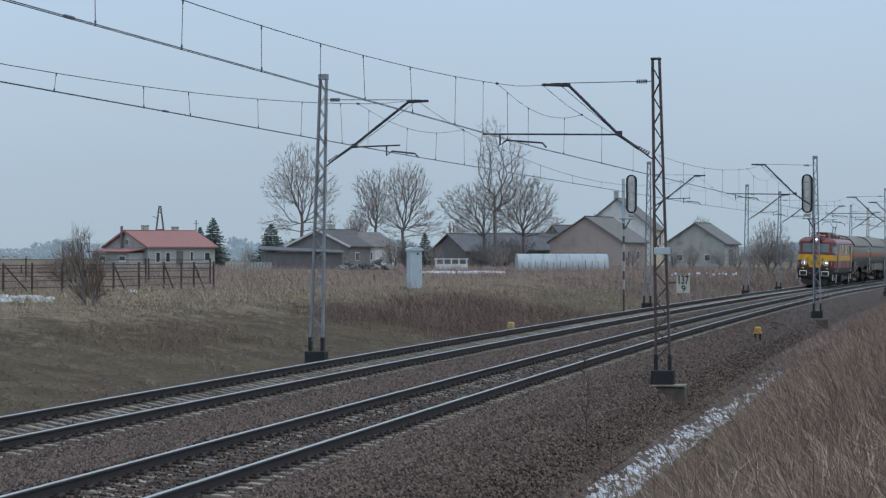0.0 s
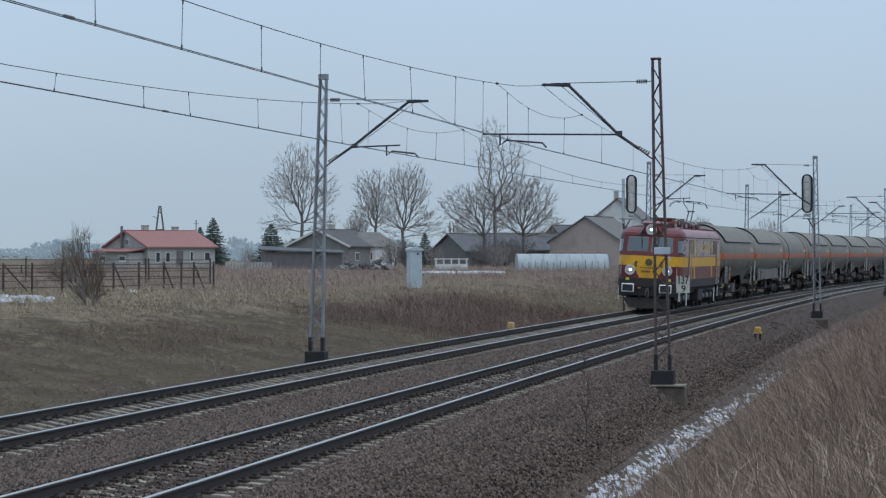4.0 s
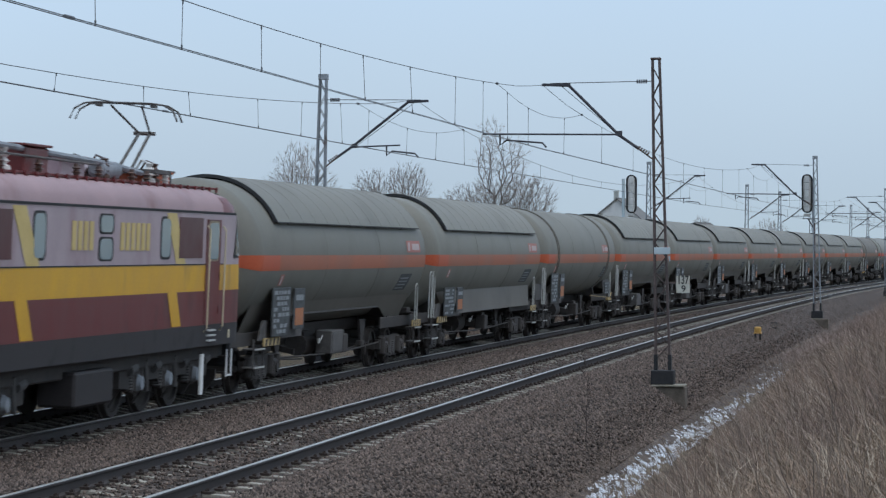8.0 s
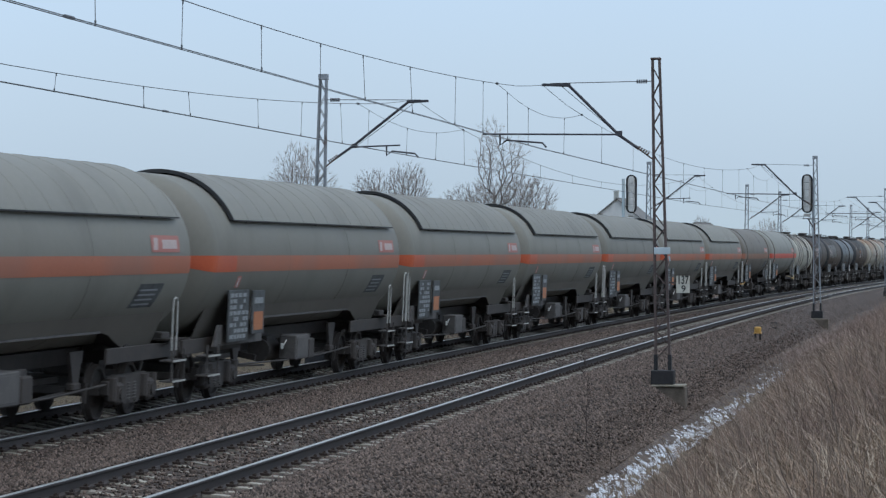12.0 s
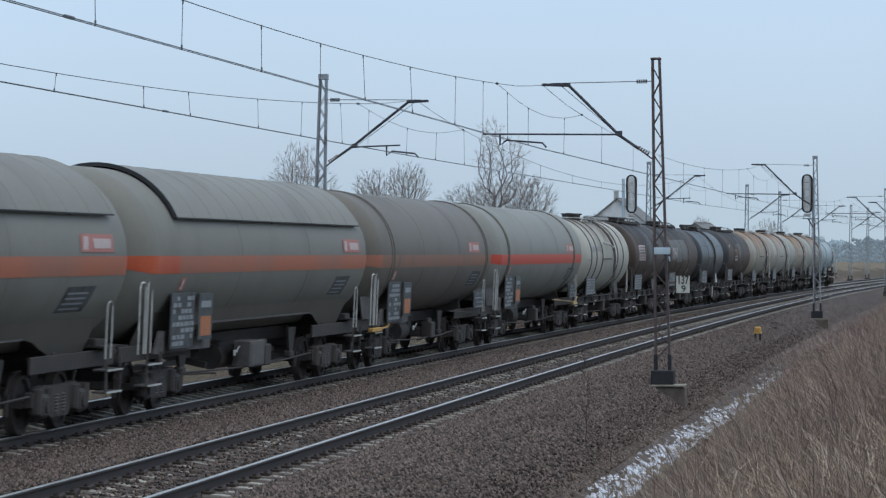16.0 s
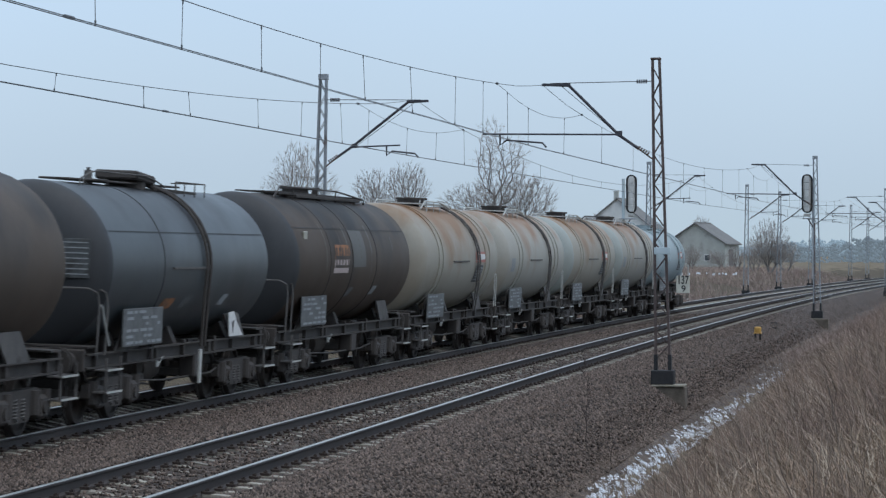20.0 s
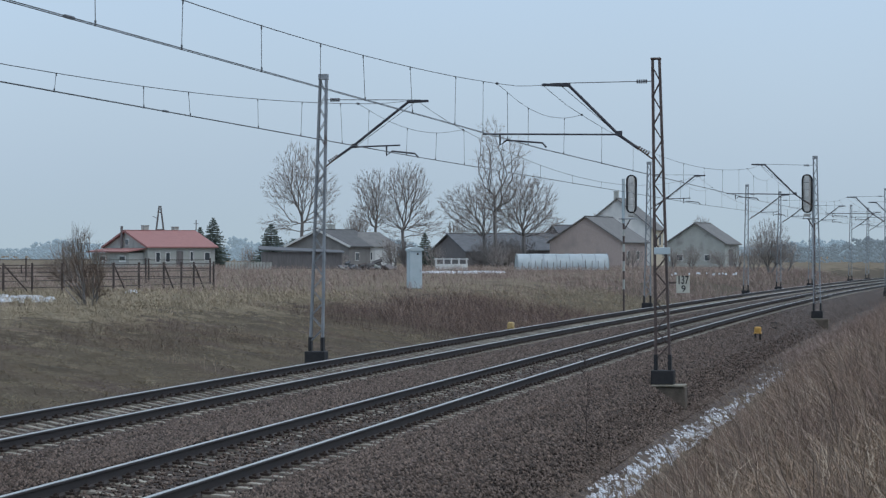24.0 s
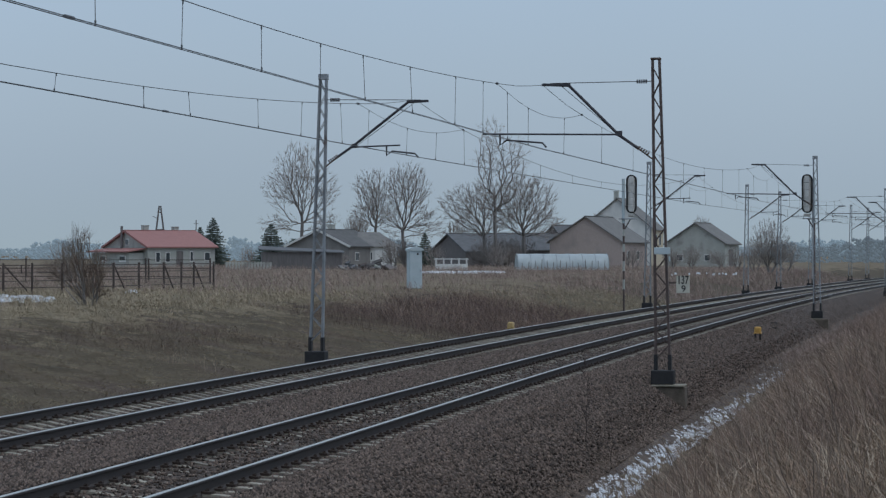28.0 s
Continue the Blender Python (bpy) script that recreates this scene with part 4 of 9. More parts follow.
def lattice_mast(side, s, rusty, lean, top=7.5, foot=-0.15, block=True, lift=0.0, reach=0.0):
    """Tapered lattice mast of two channel legs with zigzag lacing, its cantilever, tie and steady arm."""
    sg = SIDE[side]
    l = mast_l(side, s)
    mt = M["mast_rust"] if rusty else M["mast"]
    label = "rust-brown steel lattice mast with a cantilever over the near track" if rusty else "grey-painted steel lattice mast with a cantilever over the track"
    t = thing("catenary_mast", label, "catenary mast", at_line(s, l, 0), group="catenary masts")
    wb, wt, dp = 0.175, 0.085, 0.15

    def leg_x(k, z):
        u = (z - foot) / (top - foot)
        return k * (wb + (wt - wb) * u) - sg * lean * u
    for k in (-1, 1):
        g = G()
        sec = [(0.028, -dp / 2), (0.028, dp / 2), (-0.03, dp / 2), (-0.03, dp / 2 - 0.012), (0.014, dp / 2 - 0.012), (0.014, -dp / 2 + 0.012), (-0.03, -dp / 2 + 0.012), (-0.03, -dp / 2)]
        n = len(sec)
        vs = [(leg_x(k, z) + k * a, b, z) for z in (foot, top) for a, b in sec]
        g.add(vs, [(i, (i + 1) % n, n + (i + 1) % n, n + i) for i in range(n)])
        part("leg", g, mt, t)
    z, k = foot + 0.3, -1
    while z < top - 0.4:
        for y in (-dp / 2 - 0.008, dp / 2 + 0.008):
            part("lacing_bar", G().beam((leg_x(k, z), y, z), (leg_x(-k, z + 0.36), y, z + 0.36), 0.020, 0.010, (0, 1, 0)), mt, t)
        z, k = z + 0.36, -k
    part("mast_cap", G().box((leg_x(0, top), 0, top - (0.02 if rusty else 0.06)), (0.25, 0.20, 0.05 if rusty else 0.16), bev=0.01), mt, t)
    if block:
        gz0 = float(ground_z(s, l)) - 0.1
        part("foundation_block", G().box((0, 0, foot - 0.14), (0.56, 0.5, 0.36), bev=0.02), M["tar"], t, "black tarred foundation block")
        if side == "near":
            part("footing", G().box((0.14, 0, (gz0 + foot - 0.36) / 2), (0.86, 0.62, foot - 0.36 - gz0), bev=0.025), M["footing"], t, "damp brown concrete footing")
        if side == "near" and s < 100:
            part("footing_slab", G().box((0.02, 0, foot - 0.335), (1.06, 0.72, 0.055), bev=0.015), M["concrete"], t, "mossy old concrete slab")
        else:
            part("footing", G().box((0, 0, (gz0 + foot - 0.32) / 2), (0.5, 0.46, foot - 0.32 - gz0), bev=0.02), M["concrete"], t)
        for k in (-1, 1):
            part("leg_sleeve", G().box((leg_x(k, foot + 0.2), 0, foot + 0.2), (0.085, 0.19, 0.44)), M["tar"], t, "tarred foot of the leg")
    d = -sg        # towards the track
    x0 = leg_x(0, 5.3) + d * 0.12
    X = lambda u: d * u
    c = M["cantilever"]
    low = 5.0 if side == "near" else 5.08
    bend, tip = (2.33 + reach, 2.98 + reach) if side == "near" else (2.58, 3.12)
    arm = part("cantilever", G().tube([(X(0.60), 0, low + 0.27), (X(1.08), 0, low + 0.60), (X(bend), 0, 6.84 + lift), (X(tip), 0, 6.87 + lift)], 0.037, 8).box((X((bend + tip) / 2), 0, 6.865 + lift), (tip - bend + 0.06, 0.09, 0.06)), c, t, "dark steel cantilever tube")
    g = G().tube([(x0, 0, low), (X(0.64), 0, low + 0.30)], 0.02)
    for q in range(5):
        u = 0.36 + 0.055 * q
        zz = low + 0.13 + 0.036 * q
        g.cyl((X(u), 0, zz), (X(u + 0.025), 0, zz + 0.02), 0.058, 10)
    part("insulator", g, M["insulator"], arm)
    g = G().tube([(leg_x(0, 6.92) + d * 0.1, 0, 6.93 + 0.5 * lift), (X(tip - 0.18), 0, 6.90 + lift)], 0.011)
    for q in range(5):
        u = 0.40 + 0.055 * q
        g.cyl((X(u), 0, 6.925 + 0.5 * lift), (X(u + 0.03), 0, 6.925 + 0.5 * lift), 0.05, 10)
    part("tie_rod", g, c, arm)
    end = 4.50 if side == "near" else 2.36
    reg = part("registration_arm", G().tube([(X(1.05), 0, 5.62), (X(end), 0, 5.66)], 0.022, 8).box((X(1.08), 0, 5.65), (0.14, 0.08, 0.12)), c, t)
    dx = 4.06 if side == "near" else 1.98
    tipx = 2.9 if side == "near" else 2.87
    mid = 3.9 if side == "near" else 2.13
    part("steady_arm", G().tube([(X(dx), 0, 5.66), (X(dx), 0, 5.38), (X(mid), 0, 5.50), (X(tipx + (0.1 if side == "near" else -0.1)), 0, 5.43), (X(tipx), 0, 5.32)], 0.026, 6), c, reg)
    part("stay_wire", G().tube([(X(bend + 0.2), 0, 6.84 + lift), (X(1.15), 0, 5.66)], 0.007, 4), M["wire"], arm)
    return t


for i, s in enumerate(MASTS_NEAR + [233.0]):
    lattice_mast("near", s, i < 2, 0.175 if i < 2 else 0.1, foot=-0.22, lift=0.24 if s == 139.8 else 0.0, reach=0.25 if s == 139.8 else 0.0)
for i, s in enumerate(MASTS_FAR + [202.0, 251.0, 308.0]):
    lattice_mast("far", s, False, 0.20 if i == 0 else 0.1, top=7.62, foot=-0.05)


def wires(masts, centre, zc, z_mess, sag, stagger, raised, label, hung=(), splices=()):
    """Contact wire pair, messenger, stitch wires at the masts and droppers of one track. raised: a mast whose wires hang higher."""
    t = thing("overhead_line", label, "overhead wire")
    stag = [stagger if i % 2 else -stagger for i in range(len(masts))]
    zm = [z_mess + (raised[1] if s == raised[0] else 0.0) for s in masts]

    def offset(s):
        return float(np.interp(s, masts, stag))

    def messenger(s):
        i = min(max(int(np.searchsorted(masts, s)) - 1, 0), len(masts) - 2)
        u = (s - masts[i]) / (masts[i + 1] - masts[i])
        near = min(s - masts[i], masts[i + 1] - s)
        return zm[i] + (zm[i + 1] - zm[i]) * u - sag * 4 * u * (1 - u) + 0.08 * max(0.0, 1 - abs(near) / 4.0)

    def stitch(s):
        """Height of the stitch wire near a mast, or nothing."""
        m = min(masts[1:], key=lambda q: abs(q - s))
        if abs(s - m) > 7.4:
            return None
        edge = (messenger(m - 7.4) + messenger(m + 7.4)) / 2
        return edge - 0.36 * (1 - ((s - m) / 7.4) ** 2) + 0.02
    for o in (-0.03, 0.03):
        part("contact_wire", G().tube([W(s, centre(s) + stag[i] + o, zc) for i, s in enumerate(masts)], 0.0068, 5), M["wire"], t)
    for i in range(len(masts) - 1):
        a, b = masts[i], masts[i + 1]
        part("messenger_wire", G().tube([W(s, centre(s) + offset(s) * 0.8, messenger(s)) for s in np.linspace(a, b, 33)], 0.0075, 5), M["wire"], t)
        known = [q for q in hung if a < q < b]
        for s in known if len(known) > 8 else [a + (b - a) * (k + 0.5) / 9 for k in range(9)]:
            l = centre(s) + offset(s)
            up = s + rng.normal(0, 0.10)
            top = stitch(up) or messenger(up)
            part("dropper", G().cyl(W(s, l, zc + 0.01), W(up, centre(up) + offset(up) * 0.9, top), 0.005, 4, caps=False).cyl(W(s, l, zc), W(s, l, zc + 0.07), 0.013, 5).cyl(W(up, centre(up) + offset(up) * 0.9, top - 0.05), W(up, centre(up) + offset(up) * 0.9, top + 0.01), 0.012, 5), M["wire"], t)
    for m in masts[1:4]:
        part("stitch_wire", G().tube([W(q, centre(q) + offset(q) * 0.9, messenger(q) if abs(q - m) > 7.3 else stitch(q)) for q in np.linspace(m - 7.4, m + 7.4, 15)], 0.006, 4), M["wire"], t, "thin stitch wire slung below the mast arm")
        for d in (-7.4, 7.4):
            part("wire_clamp", G().box(W(m + d, centre(m + d) + offset(m + d) * 0.8, messenger(m + d)), (0.05, 0.14, 0.05), bev=0.01), M["cantilever"], t)
    for q in splices:
        part("wire_splice", G().cyl(W(q - 0.16, centre(q) + offset(q), zc + 0.02), W(q + 0.16, centre(q) + offset(q), zc + 0.02), 0.022, 6), M["cantilever"], t, "dark splice clamp on the contact wire")


wires([-1.0] + MASTS_FAR, lambda s: FAR, 5.34, 6.83, 1.21, 0.05, (0, 0), "overhead contact and messenger wires with droppers above the far track", (6, 13, 20, 27, 33, 39, 44.07, 49.26, 52.43, 57.82, 61.75, 66.07, 69.02, 73.97, 78.2, 82.9, 90, 98, 106, 114, 122, 130, 138, 143, 147), (50.7,))
wires(MASTS_NEAR, near_at, 5.28, 6.78, 0.86, -0.11, (139.8, 0.24), "overhead contact and messenger wires with droppers above the near track", (2.5, 8, 14, 20, 26, 30.6, 34.4, 38.82, 42.8, 46.4, 50.9, 55.66, 59.3, 62.9, 66.2), (29.6,))
part_mast = [o for o in scene.objects if o.name.startswith("catenary_mast")]

# kilometre sign and a plate, fixed to the nearest mast
near_mast = part_mast[1]


def lettering(text, size, mat, parent, m, name="lettering", bold=0.006):
    cu = bpy.data.curves.new(name, "FONT")
    cu.offset = bold
    cu.body, cu.size, cu.extrude, cu.align_x, cu.align_y = text, size, 0.0015, "CENTER", "CENTER"
    tmp = bpy.data.objects.new(name, cu)
    scene.collection.objects.link(tmp)
    dg = bpy.context.evaluated_depsgraph_get()
    me = bpy.data.meshes.new_from_object(tmp.evaluated_get(dg))
    bpy.data.objects.remove(tmp)
    me.materials.clear()
    me.materials.append(mat)
    ob = new(name, me)
    ob.parent = parent
    ob.matrix_basis = m
    return ob


board = part("distance_board", G().box((0.50, -0.10, 1.93), (0.33, 0.015, 0.42), bev=0.005), M["sign_paint"], near_mast, "dull white board with black numerals")
part("bracket", G().beam((0.15, -0.09, 1.97), (0.37, -0.085, 1.97), 0.03, 0.04), M["mast_rust"], board)
lettering("137", 0.265, M["black"], board, Matrix.Translation((0.50, -0.113, 2.03)) @ pose(0, 0, 0, 90) @ Matrix.Diagonal((0.72, 1.05, 1, 1)))
lettering("9", 0.23, M["black"], board, Matrix.Translation((0.515, -0.113, 1.815)) @ pose(0, 0, 0, 90), bold=0.002)
part("plate", G().box((-0.01, -0.12, 2.75), (0.40, 0.03, 0.17), bev=0.01).cyl((0.16, -0.12, 2.62), (0.18, -0.12, 2.50), 0.02, 6), M["cabinet"], near_mast, "pale grey-blue plate clamped to the legs")
# ---- lineside things ----
def signal(s, l, head_dx, base_z, label, bands):
    """Light signal seen from behind: banded post, bracket, long oval head with a dark rim."""
    t = thing("railway_signal", label, "railway signal", at_line(s, l, 0), group="railway signals")
    part("post", G().cyl((0, 0, base_z), (0, 0, 4.35), 0.055, 12), M["mast_rust"], t, "rusty post")
    for z0, z1 in bands:
        part("white_band", G().cyl((0, 0, z0), (0, 0, z1), 0.062, 12), M["plaster"], t)
    part("upper_post", G().cyl((-0.02, 0.0, 4.2), (-0.02, 0.0, 6.45), 0.075, 12), M["cabinet"], t, "pale grey upper post")
    part("post_base", G().box((0, 0, base_z + 0.1), (0.34, 0.34, 0.22), bev=0.03), M["tar"], t)
    ring, inner = [], []
    n = 28
    hx, zc, hw, hh = head_dx, 5.68, 0.275, 0.70
    for k in range(n):
        a = 2 * math.pi * k / n
        ring.append((hx + hw * math.cos(a), zc + (hh if math.sin(a) >= 0 else -hh) + hw * math.sin(a)))
        inner.append((hx + (hw - 0.085) * math.cos(a), zc + (hh if math.sin(a) >= 0 else -hh) + (hw - 0.085) * math.sin(a)))
    g = G()
    vs = [(x, y, z) for y in (-0.06, 0.06) for q in (ring, inner) for x, z in q]
    fs = []
    for k in range(n):
        k2 = (k + 1) % n
        fs += [(k, k2, n + k2, n + k), (2 * n + k, 3 * n + k, 3 * n + k2, 2 * n + k2), (k, 2 * n + k, 2 * n + k2, k2), (n + k, n + k2, 3 * n + k2, 3 * n + k)]
    head = part("head_rim", g.add(vs, fs), M["black"], t, "dark oval rim of the signal head")
    part("head_panel", G().prism(inner, -0.015, 0.03), M["porcelain"], head, "pale grey back of the head")
    for k in range(5):
        part("lamp_case", G().box((hx, -0.11, 4.95 + 0.36 * k), (0.24, 0.10, 0.345), bev=0.02), M["grey_rim"], head)
    part("head_foot", G().box((hx - 0.02, 0, 4.60), (0.30, 0.2, 0.16), bev=0.03), M["handrail"], t)
    part("platform", G().box((hx * 0.5, 0, 4.42), (abs(hx) + 0.45, 0.4, 0.05), bev=0.01), M["mast"], t)
    part("strut", G().tube([(hx * 0.85, 0, 4.40), (0.02, 0, 3.85)], 0.035), M["mast_rust"], t)
    return t


signal(140.6, FAR - 2.64, 0.40, -0.45, "light signal seen from behind on a red and white banded post", ((0.85, 1.35), (1.78, 2.28), (2.75, 3.15), (3.55, 3.9)))
signal(141.2, near_at(141) + 2.67, -0.36, -0.95, "light signal on a rusty post beside the near track", ())


def point_box(s, l, z, label, paint):
    t = thing("track_box", label, "track box", at_line(s, l, z))
    part("case", G().box((0, 0, 0.40), (0.25, 0.28, 0.24), bev=0.05).box((0, 0, 0.28), (0.30, 0.33, 0.04), bev=0.01), M[paint], t)
    for sx in (-0.09, 0.09):
        part("leg", G().box((sx, 0, 0.13), (0.06, 0.06, 0.28)), M["tar"], t)


point_box(105.8, -7.2, -0.60, "small yellow track box on short legs beside the ballast", "yellow")
point_box(107.0, -16.85, -0.50, "small faded yellow track box beside the far track", "faded_yellow")
t = thing("cable_frame", "small dark square steel frame on a thin post beside the ballast", "frame", at_line(117.0, -7.45, -0.48))
part("frame_bar", G().tube([(-0.12, 0, 0.06), (-0.13, 0, 0.26), (0.12, 0, 0.27), (0.13, 0, 0.05), (-0.12, 0, 0.06)], 0.028), M["tar"], t)
part("post", G().tube([(0.06, 0, -0.2), (0.07, 0, 0.06)], 0.02), M["tar"], t)
t = thing("stone_slab", "small pale concrete slab beside the far track", "slab", at_line(118.0, FAR - 2.4, -0.38))
part("slab", G().box((0, 0, 0.05), (0.3, 0.5, 0.16), bev=0.02), M["concrete"], t)


def relay_cabinet():
    x, y, _ = plan(10.59, 152.0)
    t = thing("relay_cabinet", "pale blue-grey metal relay cabinet standing in dry grass", "cabinet", pose(x, y, 0.62, 0, 0, 25))
    part("case", G().box((0, 0, 1.12), (0.72, 0.62, 2.16), bev=0.03), M["cabinet"], t)
    part("lid", G().prism([(-0.42, 2.20), (0.42, 2.20), (0.40, 2.30), (0.18, 2.40), (-0.18, 2.40), (-0.40, 2.30)], -0.38, 0.38), M["cabinet"], t, "overhanging domed lid")
    part("door", G().box((0.0, -0.325, 1.12), (0.60, 0.02, 1.90), bev=0.008), M["cabinet"], t)
    part("vent", G().box((0.10, -0.335, 2.02), (0.10, 0.02, 0.10)), M["black"], t)
    part("handle", G().box((0.24, -0.345, 1.1), (0.03, 0.03, 0.16)), M["mast"], t)
    part("plinth", G().box((0, 0, 0.02), (0.82, 0.72, 0.16), bev=0.02), M["concrete"], t)


relay_cabinet()


# ---- paddock fence ----
def field_z(x, y):
    return 0.83


def fence_run(label, spots, h, rails, braces=()):
    """Posts at (bearing, distance) with rails between them."""
    t = thing("paddock_fence", label, "fence")
    P = [Vector(plan(b, d, field_z(0, 0))) for b, d in spots]
    for p in P:
        part("post", G().cyl((p.x, p.y, p.z - 0.3), (p.x, p.y, p.z + h), 0.058, 8, 0.05), M["fence"], t)
    for a, b in zip(P[:-1], P[1:]):
        for z in rails:
            part("rail", G().beam((a.x, a.y, a.z + z), (b.x, b.y, b.z + z), 0.03, 0.038), M["fence"], t)
    for i, d in braces:
        p = P[i]
        q = P[min(i + 1, len(P) - 1)]
        u = (q - p).normalized() * d
        part("brace", G().beam((p.x, p.y, p.z + h * 0.95), (p.x + u.x, p.y + u.y, p.z - 0.05), 0.05, 0.05), M["fence"], t)


fence_run("rusty dark paddock fence with four rails and diagonal braces", [(19.515, 123), (18.940, 124.5), (18.362, 125.5), (17.760, 128), (16.723, 131), (16.209, 134.5), (15.705, 137), (15.349, 140), (15.096, 142.5), (14.694, 146)], 1.42, (0.32, 0.62, 0.98, 1.32), ((1, 1.6), (4, 1.9), (6, 1.9), (8, 2.0)))
fence_run("rusty back line of the paddock fence", [(19.459, 172), (18.487, 171), (17.476, 170), (16.071, 168), (16.014, 168), (14.763, 166)], 1.55, (0.45, 0.95, 1.45))
fence_run("low wooden field fence far across the meadow", [(19.346, 230), (18.578, 232), (17.647, 234), (16.735, 236)], 0.9, (0.3, 0.6, 0.85))


def field_snow(label, spots):
    for bearing, d, a, b in spots:
        x, y, _ = plan(bearing, d)
        n = 20
        rim = []
        for k in range(n):
            u = 2 * math.pi * k / n
            r = 0.7 + 0.4 * rng.random()
            rim.append((x + a * r * math.cos(u), y + b * r * math.sin(u)))
        z = 1.0 - 0.05 * rng.random() if d < 200 else 1.0
        g = G()
        g.add([(x + (p - x) * 0.8, y + (q - y) * 0.8, z + min(0.05, 0.05 * a)) for p, q in rim] + [(p, q, z - 0.15) for p, q in rim] + [(x, y, z + min(0.07, 0.07 * a))], [(k, (k + 1) % n, 2 * n) for k in range(n)] + [(n + k, n + (k + 1) % n, (k + 1) % n, k) for k in range(n)], True)
        tagged(part("snow_patch", g, M["snow"]), label, "snow", group="snow patches")


_spots = [(rng.uniform(17.95, 19.05), rng.uniform(104, 118), rng.uniform(0.08, 0.26), rng.uniform(0.06, 0.22)) for _ in range(34)]
_spots += [(16.3 + rng.normal(0, 0.12), rng.uniform(126, 130), 0.2, 0.14) for _ in range(6)]
field_snow("thin broken old snow on the meadow near the fence", _spots)
_spots = [(rng.uniform(8.85, 10.4), rng.uniform(250, 256), rng.uniform(0.4, 1.0), rng.uniform(0.3, 0.6)) for _ in range(30)]
_spots += [(rng.uniform(4.0, 5.4), rng.uniform(228, 244), rng.uniform(0.04, 0.13), 0.10) for _ in range(16)]
field_snow("strip of broken old snow beside the farmyard", _spots)


# ---- farm buildings ----


def house(label, bearing, dist, turn, L, Wd, eave, ridge, wall, roof, gable=None, windows=(), gable_windows=(), chimneys=(), over=0.35, side_wall=None, z0=0.95, door=None, category="house", trim=None):
    """Gabled house: near corner by bearing and distance, long side along local x, gable along local y."""
    x, y, _ = plan(bearing, dist)
    t = thing("house" if category == "house" else "barn", label, category, pose(x, y, z0, 0, 0, 10 + turn))
    g = G()
    th = 0.3
    part("long_wall", G().box((L / 2, th / 2, eave / 2 - 0.2), (L, th, eave + 0.4)), side_wall or wall, t)
    part("long_wall", G().box((L / 2, Wd - th / 2, eave / 2 - 0.2), (L, th, eave + 0.4)), side_wall or wall, t)
    for xx in (th / 2 + 0.003, L - th / 2 - 0.003):
        part("gable_wall", G().prism([(0.003, -0.4), (Wd - 0.003, -0.4), (Wd - 0.003, eave), (Wd / 2, ridge - 0.05), (0.003, eave)], xx - th / 2, xx + th / 2, "x"), gable or wall, t)
    sl = (ridge - eave) / (Wd / 2)
    for k in (-1, 1):
        y0 = -over if k < 0 else Wd + over
        ze = eave - sl * over
        part("roof", G().prism([(y0, ze), (Wd / 2, ridge), (Wd / 2, ridge + 0.16), (y0, ze + 0.16)], -over, L + over, "x"), roof, t)
    part("ridge_cap", G().box((L / 2, Wd / 2, ridge + 0.16), (L + 2 * over, 0.3, 0.08), bev=0.02), roof, t)
    if trim:
        for k in (-1, 1):
            y0 = -over if k < 0 else Wd + over
            part("bargeboard", G().beam((-over - 0.03, y0, eave - sl * over + 0.06), (-over - 0.03, Wd / 2, ridge + 0.06), 0.05, 0.24), trim, t)
    for xx, z, w, h in windows:
        win = part("window", G().box((xx, -0.02, z), (w, 0.06, h), bev=0.01), M["white"], t)
        part("pane", G().box((xx, -0.055, z), (w - 0.16, 0.02, h - 0.16)), M["house_glass"], win)
    for yy, z, w, h in gable_windows:
        win = part("window", G().box((-0.02, yy, z), (0.06, w, h), bev=0.01), M["white"], t)
        part("pane", G().box((-0.055, yy, z), (0.02, w - 0.16, h - 0.16)), M["house_glass"], win)
    for xx, h in chimneys:
        part("chimney", G().box((xx, Wd / 2 + 0.3, ridge + h / 2 - 0.2), (0.75, 0.6, h + 0.4), bev=0.02).box((xx, Wd / 2 + 0.3, ridge + h), (0.85, 0.7, 0.1)), M["plaster"], t)
    if door:
        part("door", G().box((door[0], -0.03, door[2] / 2), (door[1], 0.06, door[2]), bev=0.01), M["old_wood"], t)
    return t


h1 = house("small grey plastered house with a bright red sheet roof", 16.03, 350, 40, 10.2, 9.6, 2.5, 4.45, M["plaster"], M["red_roof"], windows=((1.5, 1.2, 0.7, 1.3), (3.0, 1.2, 0.7, 1.3), (6.6, 1.3, 0.5, 1.3), (9.0, 1.3, 0.9, 1.1)), gable_windows=((4.6, 3.1, 0.8, 0.8),), chimneys=((3.0, 0.75), (7.6, 0.6)), door=(4.8, 1.0, 2.0), trim=M["red_roof"])
part("porch_wall", G().box((-1.2, 5.0, 0.8), (2.2, 8.4, 1.9)), M["plaster"], h1)
part("porch_roof", G().add([(-2.8, 0.4, 1.8), (0.0, 0.4, 2.2), (0.0, 9.6, 2.2), (-2.8, 9.6, 1.8), (-2.8, 0.4, 1.95), (0.0, 0.4, 2.35), (0.0, 9.6, 2.35), (-2.8, 9.6, 1.95)], [(0, 3, 2, 1), (4, 5, 6, 7), (0, 1, 5, 4), (1, 2, 6, 5), (2, 3, 7, 6), (3, 0, 4, 7)]), M["red_roof"], h1, "red lean-to roof")
part("stove_pipe", G().cyl((-0.3, 5.4, 1.6), (-0.3, 5.4, 5.1), 0.17, 10), M["old_wood"], h1)
